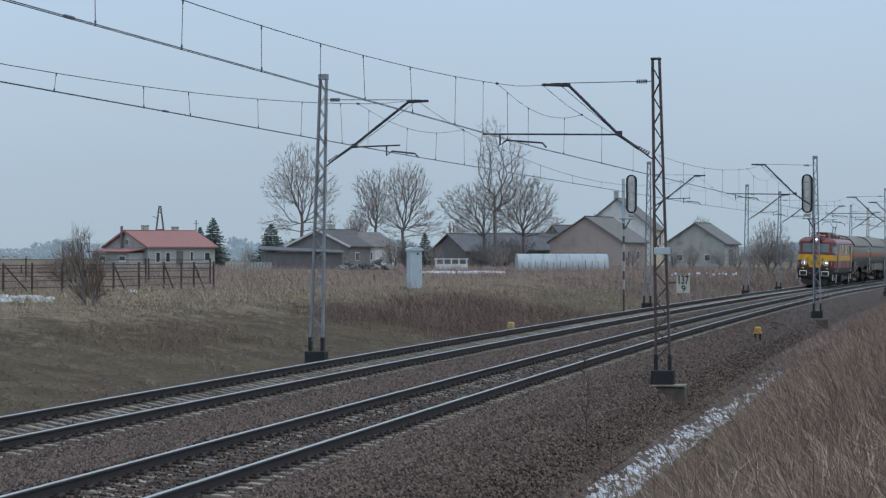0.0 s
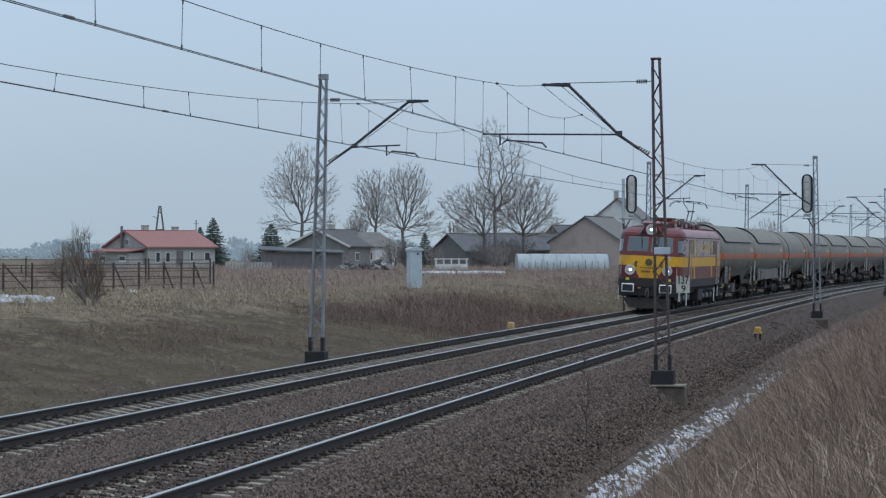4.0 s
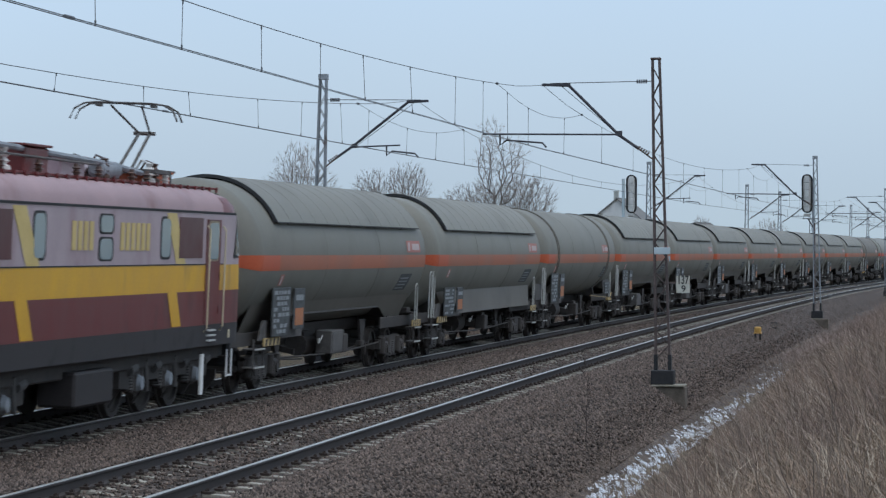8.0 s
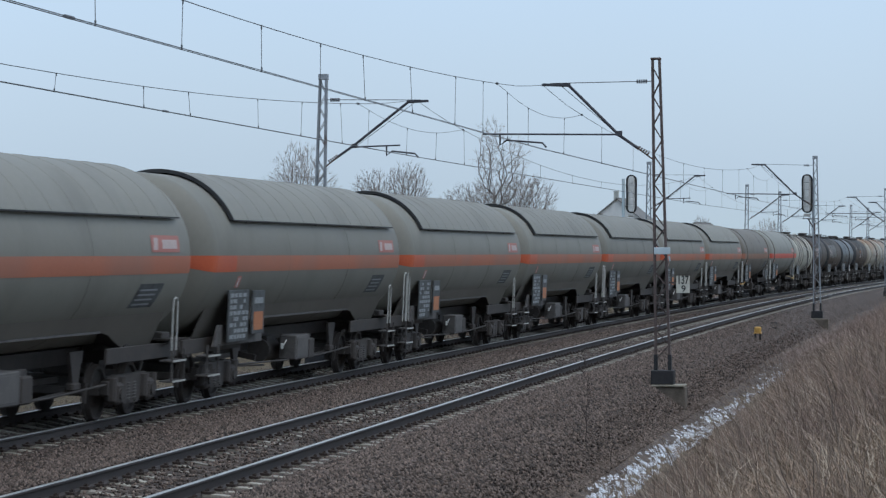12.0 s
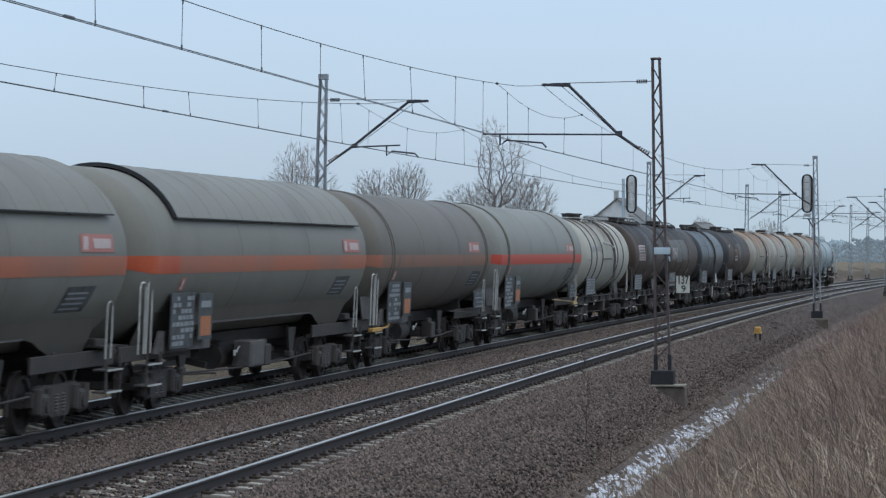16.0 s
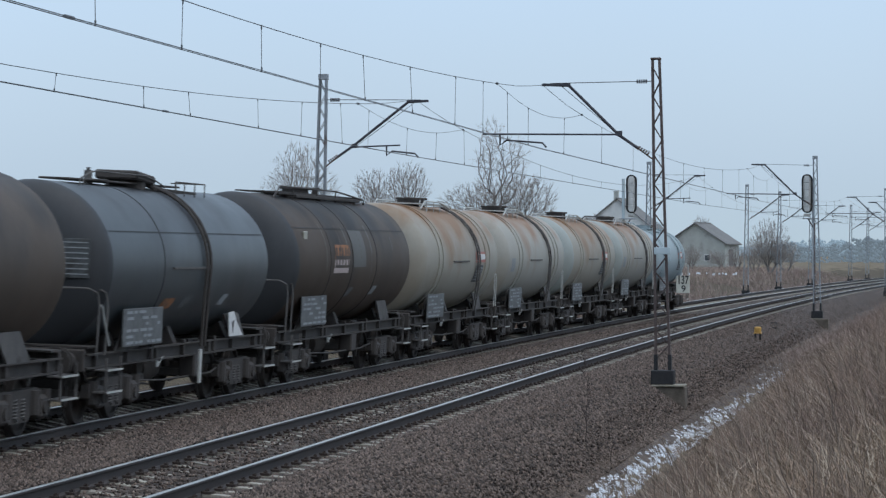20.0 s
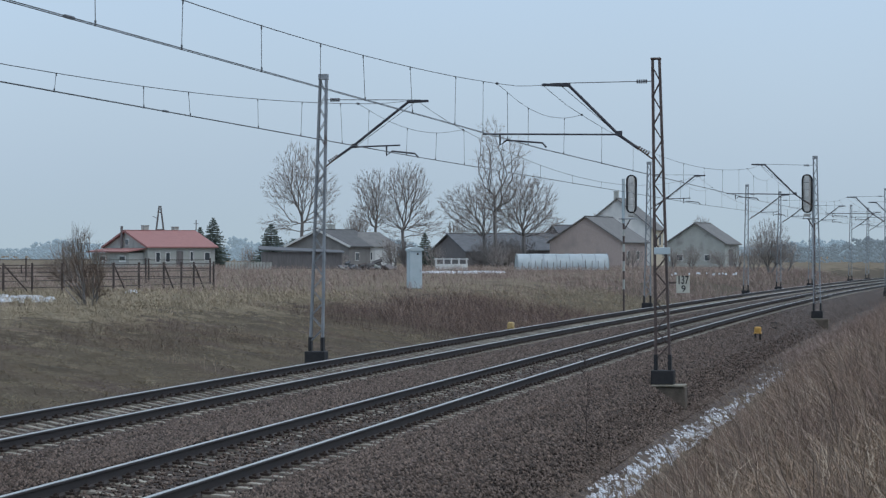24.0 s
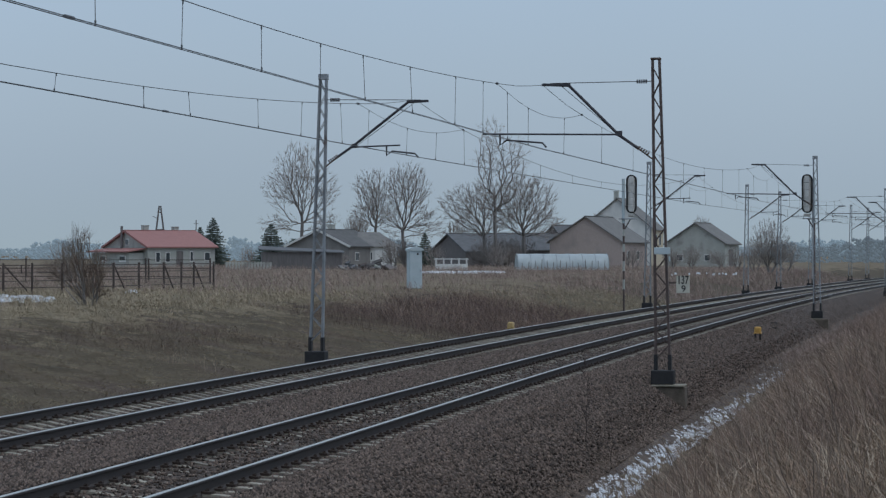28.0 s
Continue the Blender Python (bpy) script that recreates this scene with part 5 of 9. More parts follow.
for yy in (2.2, 6.6):
    w = part("window", G().box((-2.32, yy, 1.0), (0.06, 1.4, 0.8), bev=0.01), M["white"], h1)
    part("pane", G().box((-2.36, yy, 1.05), (0.02, 1.2, 0.5)), M["house_glass"], w)

house("low farmhouse with a grey roof and white bargeboards", 11.924, 330, 65, 9.0, 8.2, 2.55, 4.4, M["old_plaster"], M["farm_roof"], windows=((2.0, 1.3, 1.0, 1.0), (6.0, 1.3, 1.0, 1.0)), gable=M["old_plaster"], trim=M["white_wall"], chimneys=((4.0, 0.7),))
sh = thing("shed", "dark wooden lean-to shed in front of the farmhouse", "shed", pose(*plan(13.715, 318), 0, 0, 0) @ pose(0, 0, 0.9, 0, 0, 16))
part("shed_wall", G().box((4.5, 0, 0.85), (9.0, 3.0, 2.1)), M["old_wood"], sh)
part("shed_roof", G().add([(-0.3, -1.9, 2.1), (9.3, -1.9, 1.75), (9.3, 1.9, 2.0), (-0.3, 1.9, 2.5), (-0.3, -1.9, 2.2), (9.3, -1.9, 1.85), (9.3, 1.9, 2.1), (-0.3, 1.9, 2.6)], [(0, 3, 2, 1), (4, 5, 6, 7), (0, 1, 5, 4), (1, 2, 6, 5), (2, 3, 7, 6), (3, 0, 4, 7)]), M["dark_roof"], sh)
for k in range(12):
    part("plank", G().box((0.4 + 0.75 * k, -1.52, 0.8), (0.70, 0.04, 2.0), bev=0.008), M["old_wood"], sh)

wing = thing("house", "white plastered wing with a grey hipped roof", "house", pose(*plan(11.554, 335), 0, 0, 0) @ pose(0, 0, 0.95, 0, 0, 14))
part("wall", G().box((1.75, 3, 1.15), (3.5, 6, 2.9)), M["white_wall"], wing)
part("roof", G().add([(-1.6, -0.4, 2.5), (3.9, -0.4, 2.5), (3.9, 6.4, 2.5), (-1.6, 6.4, 2.5), (-1.0, 3, 4.25), (1.6, 3, 4.25)], [(0, 1, 5, 4), (1, 2, 5), (2, 3, 4, 5), (3, 0, 4), (3, 2, 1, 0)]), M["grey_roof"], wing)
for xx, w, h in ((0.35, 0.6, 1.0), (2.75, 0.55, 0.9)):
    ob = part("window", G().box((xx, -0.02, 1.35), (w, 0.06, h), bev=0.01), M["white"], wing)
    part("pane", G().box((xx, -0.055, 1.35), (w - 0.12, 0.02, h - 0.12)), M["house_glass"], ob)
part("door", G().box((1.35, -0.02, 1.05), (0.8, 0.06, 2.0), bev=0.01), M["white"], wing)

house("low dark wooden barn with a dark roof", 9.527, 380, 25, 9.0, 11.0, 1.95, 4.25, M["old_wood"], M["dark_roof"], category="barn")
house("long dark-roofed barn behind bare trees", 8.890, 384, 12, 9.5, 8.0, 2.2, 4.35, M["old_wood"], M["dark_roof"], category="barn")
house("pink brick barn with a pale grey roof", 6.347, 360, 70, 12.0, 9.7, 3.2, 6.35, M["brick_wall"], M["grey_roof"], windows=((3.0, 1.4, 1.2, 1.2), (7.5, 1.4, 1.2, 1.2)), category="barn")
house("tall house with a white gable, yellow side wall and grey roof", 5.713, 400, 75, 8.5, 10.4, 5.2, 9.45, M["white_wall"], M["grey_roof"], side_wall=M["yellow_wall"], windows=((2.5, 3.6, 1.4, 1.6), (5.5, 3.6, 1.4, 1.6)), chimneys=((1.0, 1.1),))
house("dark-roofed annex between the barns", 7.50, 398, 30, 5.0, 6.0, 3.6, 5.6, M["old_wood"], M["dark_roof"], category="barn")
house("light grey block barn with a pale grey roof", 4.242, 370, 68, 6.6, 8.1, 3.0, 5.6, M["plaster"], M["grey_roof"], gable_windows=((2.4, 1.1, 0.9, 0.9), (6.2, 1.1, 0.9, 0.9)), door=(2.6, 1.6, 2.2), category="barn")


def polytunnel():
    t = thing("greenhouse", "long polytunnel greenhouse covered with pale film", "greenhouse", pose(*plan(8.462, 300), 0, 0, 0) @ pose(0, 0, 0.85, 0, 0, 13))
    n = 12
    L = 9.8

    def arc(x, r, h):
        return [(x, 2.4 - r * math.cos(math.pi * k / n), h * math.sin(math.pi * k / n) ** 0.75) for k in range(n + 1)]
    part("film", G().sheet([arc(L * i / 14, 2.4, 1.74 + 0.03 * math.sin(i * 2.6)) for i in range(15)]), M["tunnel_film"], t)
    for x in (0, L):
        a = arc(x, 2.4, 1.74)
        part("end_film", G().add(a, [tuple(range(n + 1))]), M["tunnel_film"], t)
    for i in range(8):
        part("hoop", G().tube(arc(L * i / 7, 2.43, 1.78), 0.03, 5), M["mast"], t)
    for i in range(14):
        part("stake", G().beam((0.4 + 0.68 * i, -0.5, 0), (0.4 + 0.68 * i + rng.normal(0, 0.06), -0.5, 1.0 + rng.normal(0, 0.15)), 0.06, 0.06), M["old_wood"], t)


polytunnel()

gate = thing("garden_wall", "low white panelled garden wall with arched openings", "wall", pose(*plan(10.164, 300), 0, 0, 0) @ pose(0, 0, 0.95, 0, 0, 11))
part("wall_base", G().box((1.75, 0, 0.25), (3.5, 0.2, 0.6), bev=0.02), M["white_wall"], gate)
for k in range(5):
    part("wall_post", G().box((0.1 + 0.82 * k, 0, 0.6), (0.16, 0.24, 1.1), bev=0.02), M["white_wall"], gate)
part("wall_cap", G().box((1.75, 0, 1.08), (3.7, 0.28, 0.1), bev=0.02), M["white_wall"], gate)
gate2 = thing("garden_wall", "pale low garden fence of slats beside the house", "wall", pose(*plan(14.46, 305), 0, 0, 0) @ pose(0, 0, 0.95, 0, 0, 12))
for k in range(15):
    part("slat", G().box((0.18 + 0.34 * k, 0, 0.35), (0.24, 0.06, 0.8 + 0.05 * (k % 2)), bev=0.01), M["plaster"], gate2)
part("fence_rail", G().box((2.5, 0.06, 0.6), (5.1, 0.06, 0.12)), M["plaster"], gate2)


t = thing("junk_pile", "low pile of boards, sheets and scrap beside the farmhouse", "junk pile", pose(*plan(11.808, 300), 0, 0, 0) @ pose(0, 0, 0.95))
for k in range(60):
    part("scrap_piece", G().box((0, 0, 0), (rng.uniform(0.3, 1.3), rng.uniform(0.2, 0.7), rng.uniform(0.06, 0.35)), bev=0.02), M[("old_wood", "plaster", "dark_roof", "fence", "old_wood")[k % 5]], t, m=pose(rng.uniform(-1.2, 4.2), rng.normal(0, 0.6), abs(rng.normal(0.12, 0.25)), rng.uniform(-30, 30), rng.uniform(-30, 30), rng.uniform(0, 180)))


# ---- poles ----
def a_pole():
    t = thing("utility_pole", "wooden A-frame utility pole behind the red-roofed house", "utility pole", pose(*plan(15.785, 390), 0, 0, 0) @ pose(0, 0, 0.9, 0, 0, 15))
    for sx in (-1, 1):
        part("leg", G().cyl((sx * 1.15, 0, -0.3), (sx * 0.10, 0, 8.3), 0.15, 8, 0.11), M["old_wood"], t)
    part("cross_piece", G().beam((-0.55, 0, 5.0), (0.55, 0, 5.0), 0.14, 0.2), M["old_wood"], t)
    part("cross_piece", G().beam((-0.3, 0, 7.4), (0.3, 0, 7.4), 0.12, 0.14), M["old_wood"], t)
    part("arm", G().beam((-0.15, 0, 6.4), (-1.0, 0, 6.9), 0.08, 0.08), M["old_wood"], t)


a_pole()
t = thing("utility_pole", "thin wooden utility pole with a short crossarm", "utility pole", pose(*plan(15.050, 420), 0, 0, 0) @ pose(0, 0, 0.9))
part("pole", G().cyl((0, 0, -0.3), (0, 0, 6.7), 0.10, 8, 0.07), M["old_wood"], t)
part("crossarm", G().beam((-0.35, 0, 6.2), (0.35, 0, 6.2), 0.07, 0.08), M["old_wood"], t)
t = thing("utility_pole", "thin wooden pole behind the farmhouse roof", "utility pole", pose(*plan(12.317, 420), 0, 0, 0) @ pose(0, 0, 0.9))
part("pole", G().cyl((0, 0, -0.3), (0, 0, 7.1), 0.10, 8, 0.07), M["old_wood"], t)
part("crossarm", G().beam((-0.5, 0, 6.4), (0.5, 0, 6.4), 0.08, 0.08), M["old_wood"], t)


# ---- trees ----
def bare_tree(label, bearing, d, lobes, trunk_h, seed, n=1100, bal=0.6, twig=0.014, z0=0.9, name="tree", category="tree", stems=1, sprays=5, spray=1.3, bark="twig"):
    """A leafless tree. Branches grow from the trunk to points spread in the crown's lobes (x, z, half width, half height),
    each joined to the branch that reaches it by the shortest way; limbs thicken with what they carry."""
    r = np.random.default_rng(seed)
    t = thing(name, label, category, pose(*plan(bearing, d), 0, 0, 0) @ pose(0, 0, z0, 0, 0, 10), group="bare trees" if name == "tree" else "bare shrubs")
    vol = np.array([w * w * h for _, _, w, h in lobes])
    which = r.choice(len(lobes), n, p=vol / vol.sum())
    u = r.normal(0, 1, (n, 3))
    u *= (r.random(n) ** (1 / 2.2) / np.linalg.norm(u, axis=1))[:, None]
    lob = np.array(lobes)[which]
    P = np.stack([lob[:, 0] + u[:, 0] * lob[:, 2], u[:, 1] * lob[:, 2], lob[:, 1] + u[:, 2] * lob[:, 3]], -1)
    P = P[P[:, 2] > trunk_h * 0.75 + 0.2]
    n = len(P)
    steps = 5
    nodes, par, way = [], [], []
    for k in range(stems):
        o = r.normal(0, 0.12 * (stems > 1), 2)
        for i in range(steps + 1):
            f = i / steps
            nodes.append((o[0] * (1 + 2 * f) + 0.025 * trunk_h * math.sin(3 * f + seed), o[1] * (1 + 2 * f), -0.2 + (trunk_h + 0.2) * f))
            par.append(-1 if i == 0 else len(nodes) - 2)
            way.append(trunk_h * f * 0.3)
    first = len(nodes)
    best = np.full(n, 1e9)
    who = np.zeros(n, int)
    for k in range(first):
        c = np.linalg.norm(P - np.array(nodes[k]), axis=1) + bal * way[k] + (0 if nodes[k][2] > trunk_h * 0.7 else 3.0)
        m = c < best
        best[m], who[m] = c[m], k
    for _ in range(n):
        j = int(np.argmin(best))
        k = int(who[j])
        nodes.append(tuple(P[j]))
        par.append(k)
        way.append(way[k] + float(np.linalg.norm(P[j] - np.array(nodes[k]))))
        best[j] = 1e12
        c = np.linalg.norm(P - P[j], axis=1) + bal * way[-1]
        m = (c < best) & (best < 1e11)
        best[m], who[m] = c[m], len(nodes) - 1
    # draw the limbs straighter
    Q = np.array(nodes, float)
    up = np.array(par)
    inner = np.arange(len(Q)) >= first
    for _ in range(7):
        kid, num = np.zeros_like(Q), np.zeros(len(Q))
        np.add.at(kid, up[inner], Q[inner])
        np.add.at(num, up[inner], 1)
        mv = inner & (num > 0)
        Q[mv] = 0.4 * Q[mv] + 0.3 * Q[up[mv]] + 0.3 * kid[mv] / num[mv][:, None]
    nodes = [tuple(map(float, q)) for q in Q]
    load = np.full(len(nodes), (1.5 * twig) ** 2.4)
    kids = np.zeros(len(nodes), int)
    for k in range(len(nodes) - 1, -1, -1):
        if par[k] >= 0:
            load[par[k]] += load[k]
            kids[par[k]] += 1
    rad = np.maximum(load ** (1 / 2.4) - 0.5 * twig, twig)
    gt, gc = G(), G()
    limit = twig * 3.6
    for k in range(len(nodes)):
        if par[k] < 0:
            continue
        a, b = Vector(nodes[par[k]]), Vector(nodes[k])
        if (b - a).length < 1e-4:
            continue
        rb = float(rad[k])
        ra = float(min(rad[par[k]], rb * 1.25))
        (gt if rb > limit or k < first else gc).cyl(a, b, ra, 6 if rb > limit else 3, rb, caps=False)
        if kids[k] <= 1 and k >= first:
            dv = (b - a).normalized()
            for _ in range(sprays):
                e = (dv + Vector(r.normal(0, 0.36, 3)) + Vector((0, 0, 0.12))).normalized() * float(spray * r.uniform(0.4, 1.2))
                gc.cyl(b, b + e, twig * 0.8, 3, twig * 0.45, caps=False)
    tagged(part("stem" if stems > 1 else "trunk", gt, M["bark"], t), kind="stuff" if stems > 1 else "")
    part("crown", gc, M[bark], t, "leafless crown of fine branches")
    return t


BIG = dict(bal=0.5, twig=0.0095, sprays=9, spray=0.8)
bare_tree("broad leafless tree with a rounded crown behind the farmhouse", 12.907, 400, [(-0.2, 12.6, 3.9, 4.9), (-3.4, 10.6, 2.2, 2.8), (3.2, 10.8, 2.3, 2.8), (-3.0, 5.8, 2.9, 1.9), (2.9, 6.4, 2.6, 2.2)], 6.0, 11, 1150, **BIG)
bare_tree("leafless rounded tree behind the white wing", 11.403, 405, [(-0.4, 10.2, 2.8, 3.7), (-1.7, 7.2, 2.1, 1.8), (1.2, 7.6, 1.8, 2.2)], 5.4, 5, 700, **BIG)
bare_tree("leafless rounded tree with a low wide crown beside the farmhouse yard", 10.813, 400, [(0.5, 10.7, 3.5, 4.0), (2.9, 6.0, 2.6, 2.3), (-1.6, 6.2, 2.4, 2.4), (4.6, 4.4, 1.6, 1.4)], 5.0, 8, 1000, **BIG)
bare_tree("tall leafless tree with a sparse high crown above the barns", 8.914, 360, [(-0.56, 16.64, 1.78, 2.71), (-0.84, 13.09, 2.43, 2.24), (2.34, 13.65, 2.06, 2.99), (-0.37, 9.54, 2.71, 2.62), (2.06, 9.72, 2.24, 2.43), (0.56, 7.11, 2.43, 1.68)], 7.0, 21, 980, bal=0.35, twig=0.0095, sprays=7, spray=0.8)
bare_tree("broad leafless tree with long level limbs above the dark barn", 9.145, 366, [(-2.43, 8.04, 3.65, 2.52), (-0.56, 5.61, 3.37, 2.24), (0.56, 8.79, 1.87, 1.87)], 4.0, 33, 760, **BIG)
bare_tree("broad leafless tree with a dense low crown beside the brick barn", 8.335, 362, [(0.47, 8.60, 3.74, 3.27), (2.06, 5.42, 3.18, 2.34), (-2.06, 6.17, 2.62, 2.62)], 4.0, 14, 1000, **BIG)
THICKET = dict(name="shrub", category="shrub", bal=0.8, twig=0.010, stems=4, spray=0.5)
for k, (b, d, x, h) in enumerate(((9.20, 362, 2.0, 2.6), (8.96, 358, 2.2, 3.6), (8.70, 360, 2.2, 3.2), (8.44, 366, 2.4, 3.4), (10.80, 362, 1.5, 3.2), (13.10, 350, 2.0, 3.0), (12.70, 356, 1.6, 2.6))):
    bare_tree("dense dark leafless thicket at the foot of the farm trees", b, d, [(0, h * 0.6, x, h * 0.5), (0, h * 0.3, x * 1.1, h * 0.3)], 0.3, 120 + k, 640, bark="bark", **THICKET)
bare_tree("small leafless tree near the farmhouse end", 11.762, 345, [(0, 4.6, 1.7, 1.9)], 1.9, 3, 350, spray=0.5)
bare_tree("small leafless tree behind the barn roof", 9.747, 420, [(0, 4.6, 2.0, 2.0)], 2.0, 9, 350, spray=0.5)
bare_tree("small leafless tree behind the grey barn", 4.724, 420, [(0, 5.2, 1.4, 2.0)], 2.4, 10, 300, spray=0.5)
bare_tree("small leafless tree behind the brick barn", 6.786, 420, [(0, 5.6, 1.6, 2.2)], 2.6, 18, 300, spray=0.5)
SHRUB = dict(name="shrub", category="shrub", bal=0.8)
bare_tree("bushy leafless tree beside the line", 3.338, 290, [(0, 2.9, 2.1, 2.2), (0, 1.6, 2.4, 1.4)], 0.5, 41, 1100, twig=0.0055, stems=3, sprays=8, spray=0.5, **SHRUB)
bare_tree("bushy leafless shrub beside the line", 3.635, 300, [(0, 1.6, 1.4, 1.6)], 0.4, 42, 460, twig=0.006, stems=3, spray=0.4, **SHRUB)
bare_tree("bushy leafless shrub behind the catenary masts", 2.995, 310, [(0, 1.5, 1.5, 1.5)], 0.4, 43, 460, twig=0.006, stems=3, spray=0.4, **SHRUB)
bare_tree("dense arching reddish leafless shrub at the paddock fence", 17.20, 103, [(0, 0.8, 0.55, 0.9), (-0.55, 1.75, 0.6, 0.75), (0.35, 1.5, 0.45, 0.6), (-1.2, 1.3, 0.5, 0.4), (-0.35, 2.5, 0.4, 0.35), (0, 0.45, 0.7, 0.45)], 0.25, 50, 760, twig=0.0038, stems=6, spray=0.4, z0=0.72, bark="slope_weeds", **SHRUB)
bare_tree("thin leafless shrub at the paddock fence", 17.669, 150, [(0, 1.3, 1.2, 1.1)], 0.2, 51, 220, twig=0.006, stems=4, spray=0.3, **SHRUB)
bare_tree("low leafless shrub in front of the farmhouse", 11.091, 300, [(0, 1.9, 1.2, 1.6)], 0.6, 52, 260, twig=0.011, stems=2, spray=0.4, **SHRUB)
for k, (b, d, h) in enumerate(((5.31, 330, 2.2), (4.91, 335, 2.4), (4.41, 330, 2.0), (4.02, 320, 2.4), (6.12, 320, 2.4), (7.36, 330, 1.7), (8.89, 350, 2.8), (8.60, 352, 2.6), (13.98, 340, 2.4), (12.13, 325, 2.0), (10.19, 340, 2.8))):
    bare_tree("low leafless shrub at the edge of the farm", b, d, [(0, h * 0.55, h * 0.55, h * 0.5)], 0.3, 60 + k, 240, twig=0.008, stems=3, spray=0.35, **SHRUB)


def sapling(label, bearing, d, z, h, thick, twigs, seed, mat="dark_bark"):
    """A single thin crooked stem with short upright side twigs."""
    r = random.Random(seed)
    t = thing("shrub", label, "shrub", pose(*plan(bearing, d), 0, 0, 0) @ pose(0, 0, z, 0, 0, 10), group="bare shrubs")
    pts = [(0.02 * h * math.sin(2.2 * k + seed) + 0.012 * h * k * r.uniform(-0.4, 0.6), 0.02 * r.uniform(-1, 1), -0.05 + (h + 0.05) * k / 7) for k in range(8)]
    g = G()
    for k in range(7):
        g.cyl(pts[k], pts[k + 1], thick * (1 - 0.11 * k), 5, thick * (1 - 0.11 * (k + 1)), caps=False)
    part("stem", g, M[mat], t)
    g = G()
    for k in range(twigs):
        u = r.uniform(0.25, 0.97) * 7
        a = Vector(pts[int(u)]).lerp(Vector(pts[min(int(u) + 1, 7)]), u - int(u))
        n = h * r.uniform(0.08, 0.24) * (1.15 - u / 9)
        w = r.uniform(0, 2 * math.pi)
        b = a + Vector((0.55 * n * math.cos(w), 0.55 * n * math.sin(w), 0.8 * n))
        g.cyl(a, b, thick * 0.5, 4, thick * 0.3, caps=False)
        for _ in range(2):
            c = b + Vector((r.uniform(-0.4, 0.4) * n, r.uniform(-0.4, 0.4) * n, r.uniform(0.1, 0.6) * n))
            g.cyl(b, c, thick * 0.32, 3, thick * 0.2, caps=False)
    part("crown", g, M[mat], t, "thin bare side twigs")
    return t


sapling("thin dark leafless sapling growing beside the ballast", 7.075, 52.5, -0.98, 1.75, 0.0105, 26, 4)
sapling("thin dark leafless sapling growing beside the ballast", 6.55, 50, -1.1, 1.0, 0.008, 14, 8)
sapling("thin dark dead stem standing in the bank grass", 4.05, 37, -0.75, 1.3, 0.005, 10, 12)
sapling("thin dark dead stem standing in the bank grass", 1.6, 42, 0.2, 1.4, 0.006, 10, 16)
sapling("thin dark dead stem standing in the bank grass", 1.0, 33, 0.45, 1.3, 0.005, 10, 20)
sapling("thin pale leafless sapling on the cutting slope", 16.73, 85, -0.75, 1.5, 0.007, 14, 30, "twig")
sapling("thin leafless sapling on the grassy bank", 2.619, 30, -0.25, 1.35, 0.0045, 12, 24)


def spruce(label, bearing, d, h, w, seed):
    r = random.Random(seed)
    t = thing("spruce", label, "tree", pose(*plan(bearing, d), 0, 0, 0) @ pose(0, 0, 0.9), group="spruces")
    part("trunk", G().cyl((0, 0, -0.2), (0, 0, h * 0.96), 0.13, 7, 0.03), M["bark"], t)
    g = G()
    z = 0.5
    while z < h:
        u = 1 - z / h
        n = 13
        for k in range(n):
            a = 2 * math.pi * (k + r.random()) / n
            ln = w * (u ** 0.8 * r.uniform(0.65, 1.1) + 0.05)
            c, s = math.cos(a), math.sin(a)
            drop = ln * r.uniform(0.15, 0.45)
            for j in range(4):
                f0, f1 = j / 4, (j + 1.3) / 4
                p0 = Vector((c * ln * f0, s * ln * f0, z - drop * f0))
                p1 = Vector((c * ln * f1, s * ln * f1, z - drop * f1 + 0.08 * j))
                side = Vector((-s, c, 0)) * (0.16 * (1.15 - f0))
                g.add([p0 - side, p0 + side, p1 + Vector((r.gauss(0, 0.05), r.gauss(0, 0.05), -0.12)), p1 + Vector((0, 0, 0.05))], [(0, 1, 2), (0, 1, 3), (0, 2, 3), (1, 2, 3)])
        z += 0.24
    part("crown", g, M["needles"], t, "dark drooping needle branches")


spruce("dark green spruce behind the red-roofed house", 14.705, 372, 6.3, 2.7, 1)
spruce("small dark spruce beside the red-roofed house", 14.968, 380, 5.2, 1.9, 2)
spruce("dark green spruce beside the wooden shed", 13.518, 335, 5.2, 2.7, 3)
spruce("small dark spruce near the white wing", 10.373, 350, 4.2, 1.69, 4)
spruce("dark evergreen behind the farmhouse gable", 13.057, 345, 3.6, 2.08, 5)


# ---- distance: pale woods at the horizon, haze in their colour and glow ----


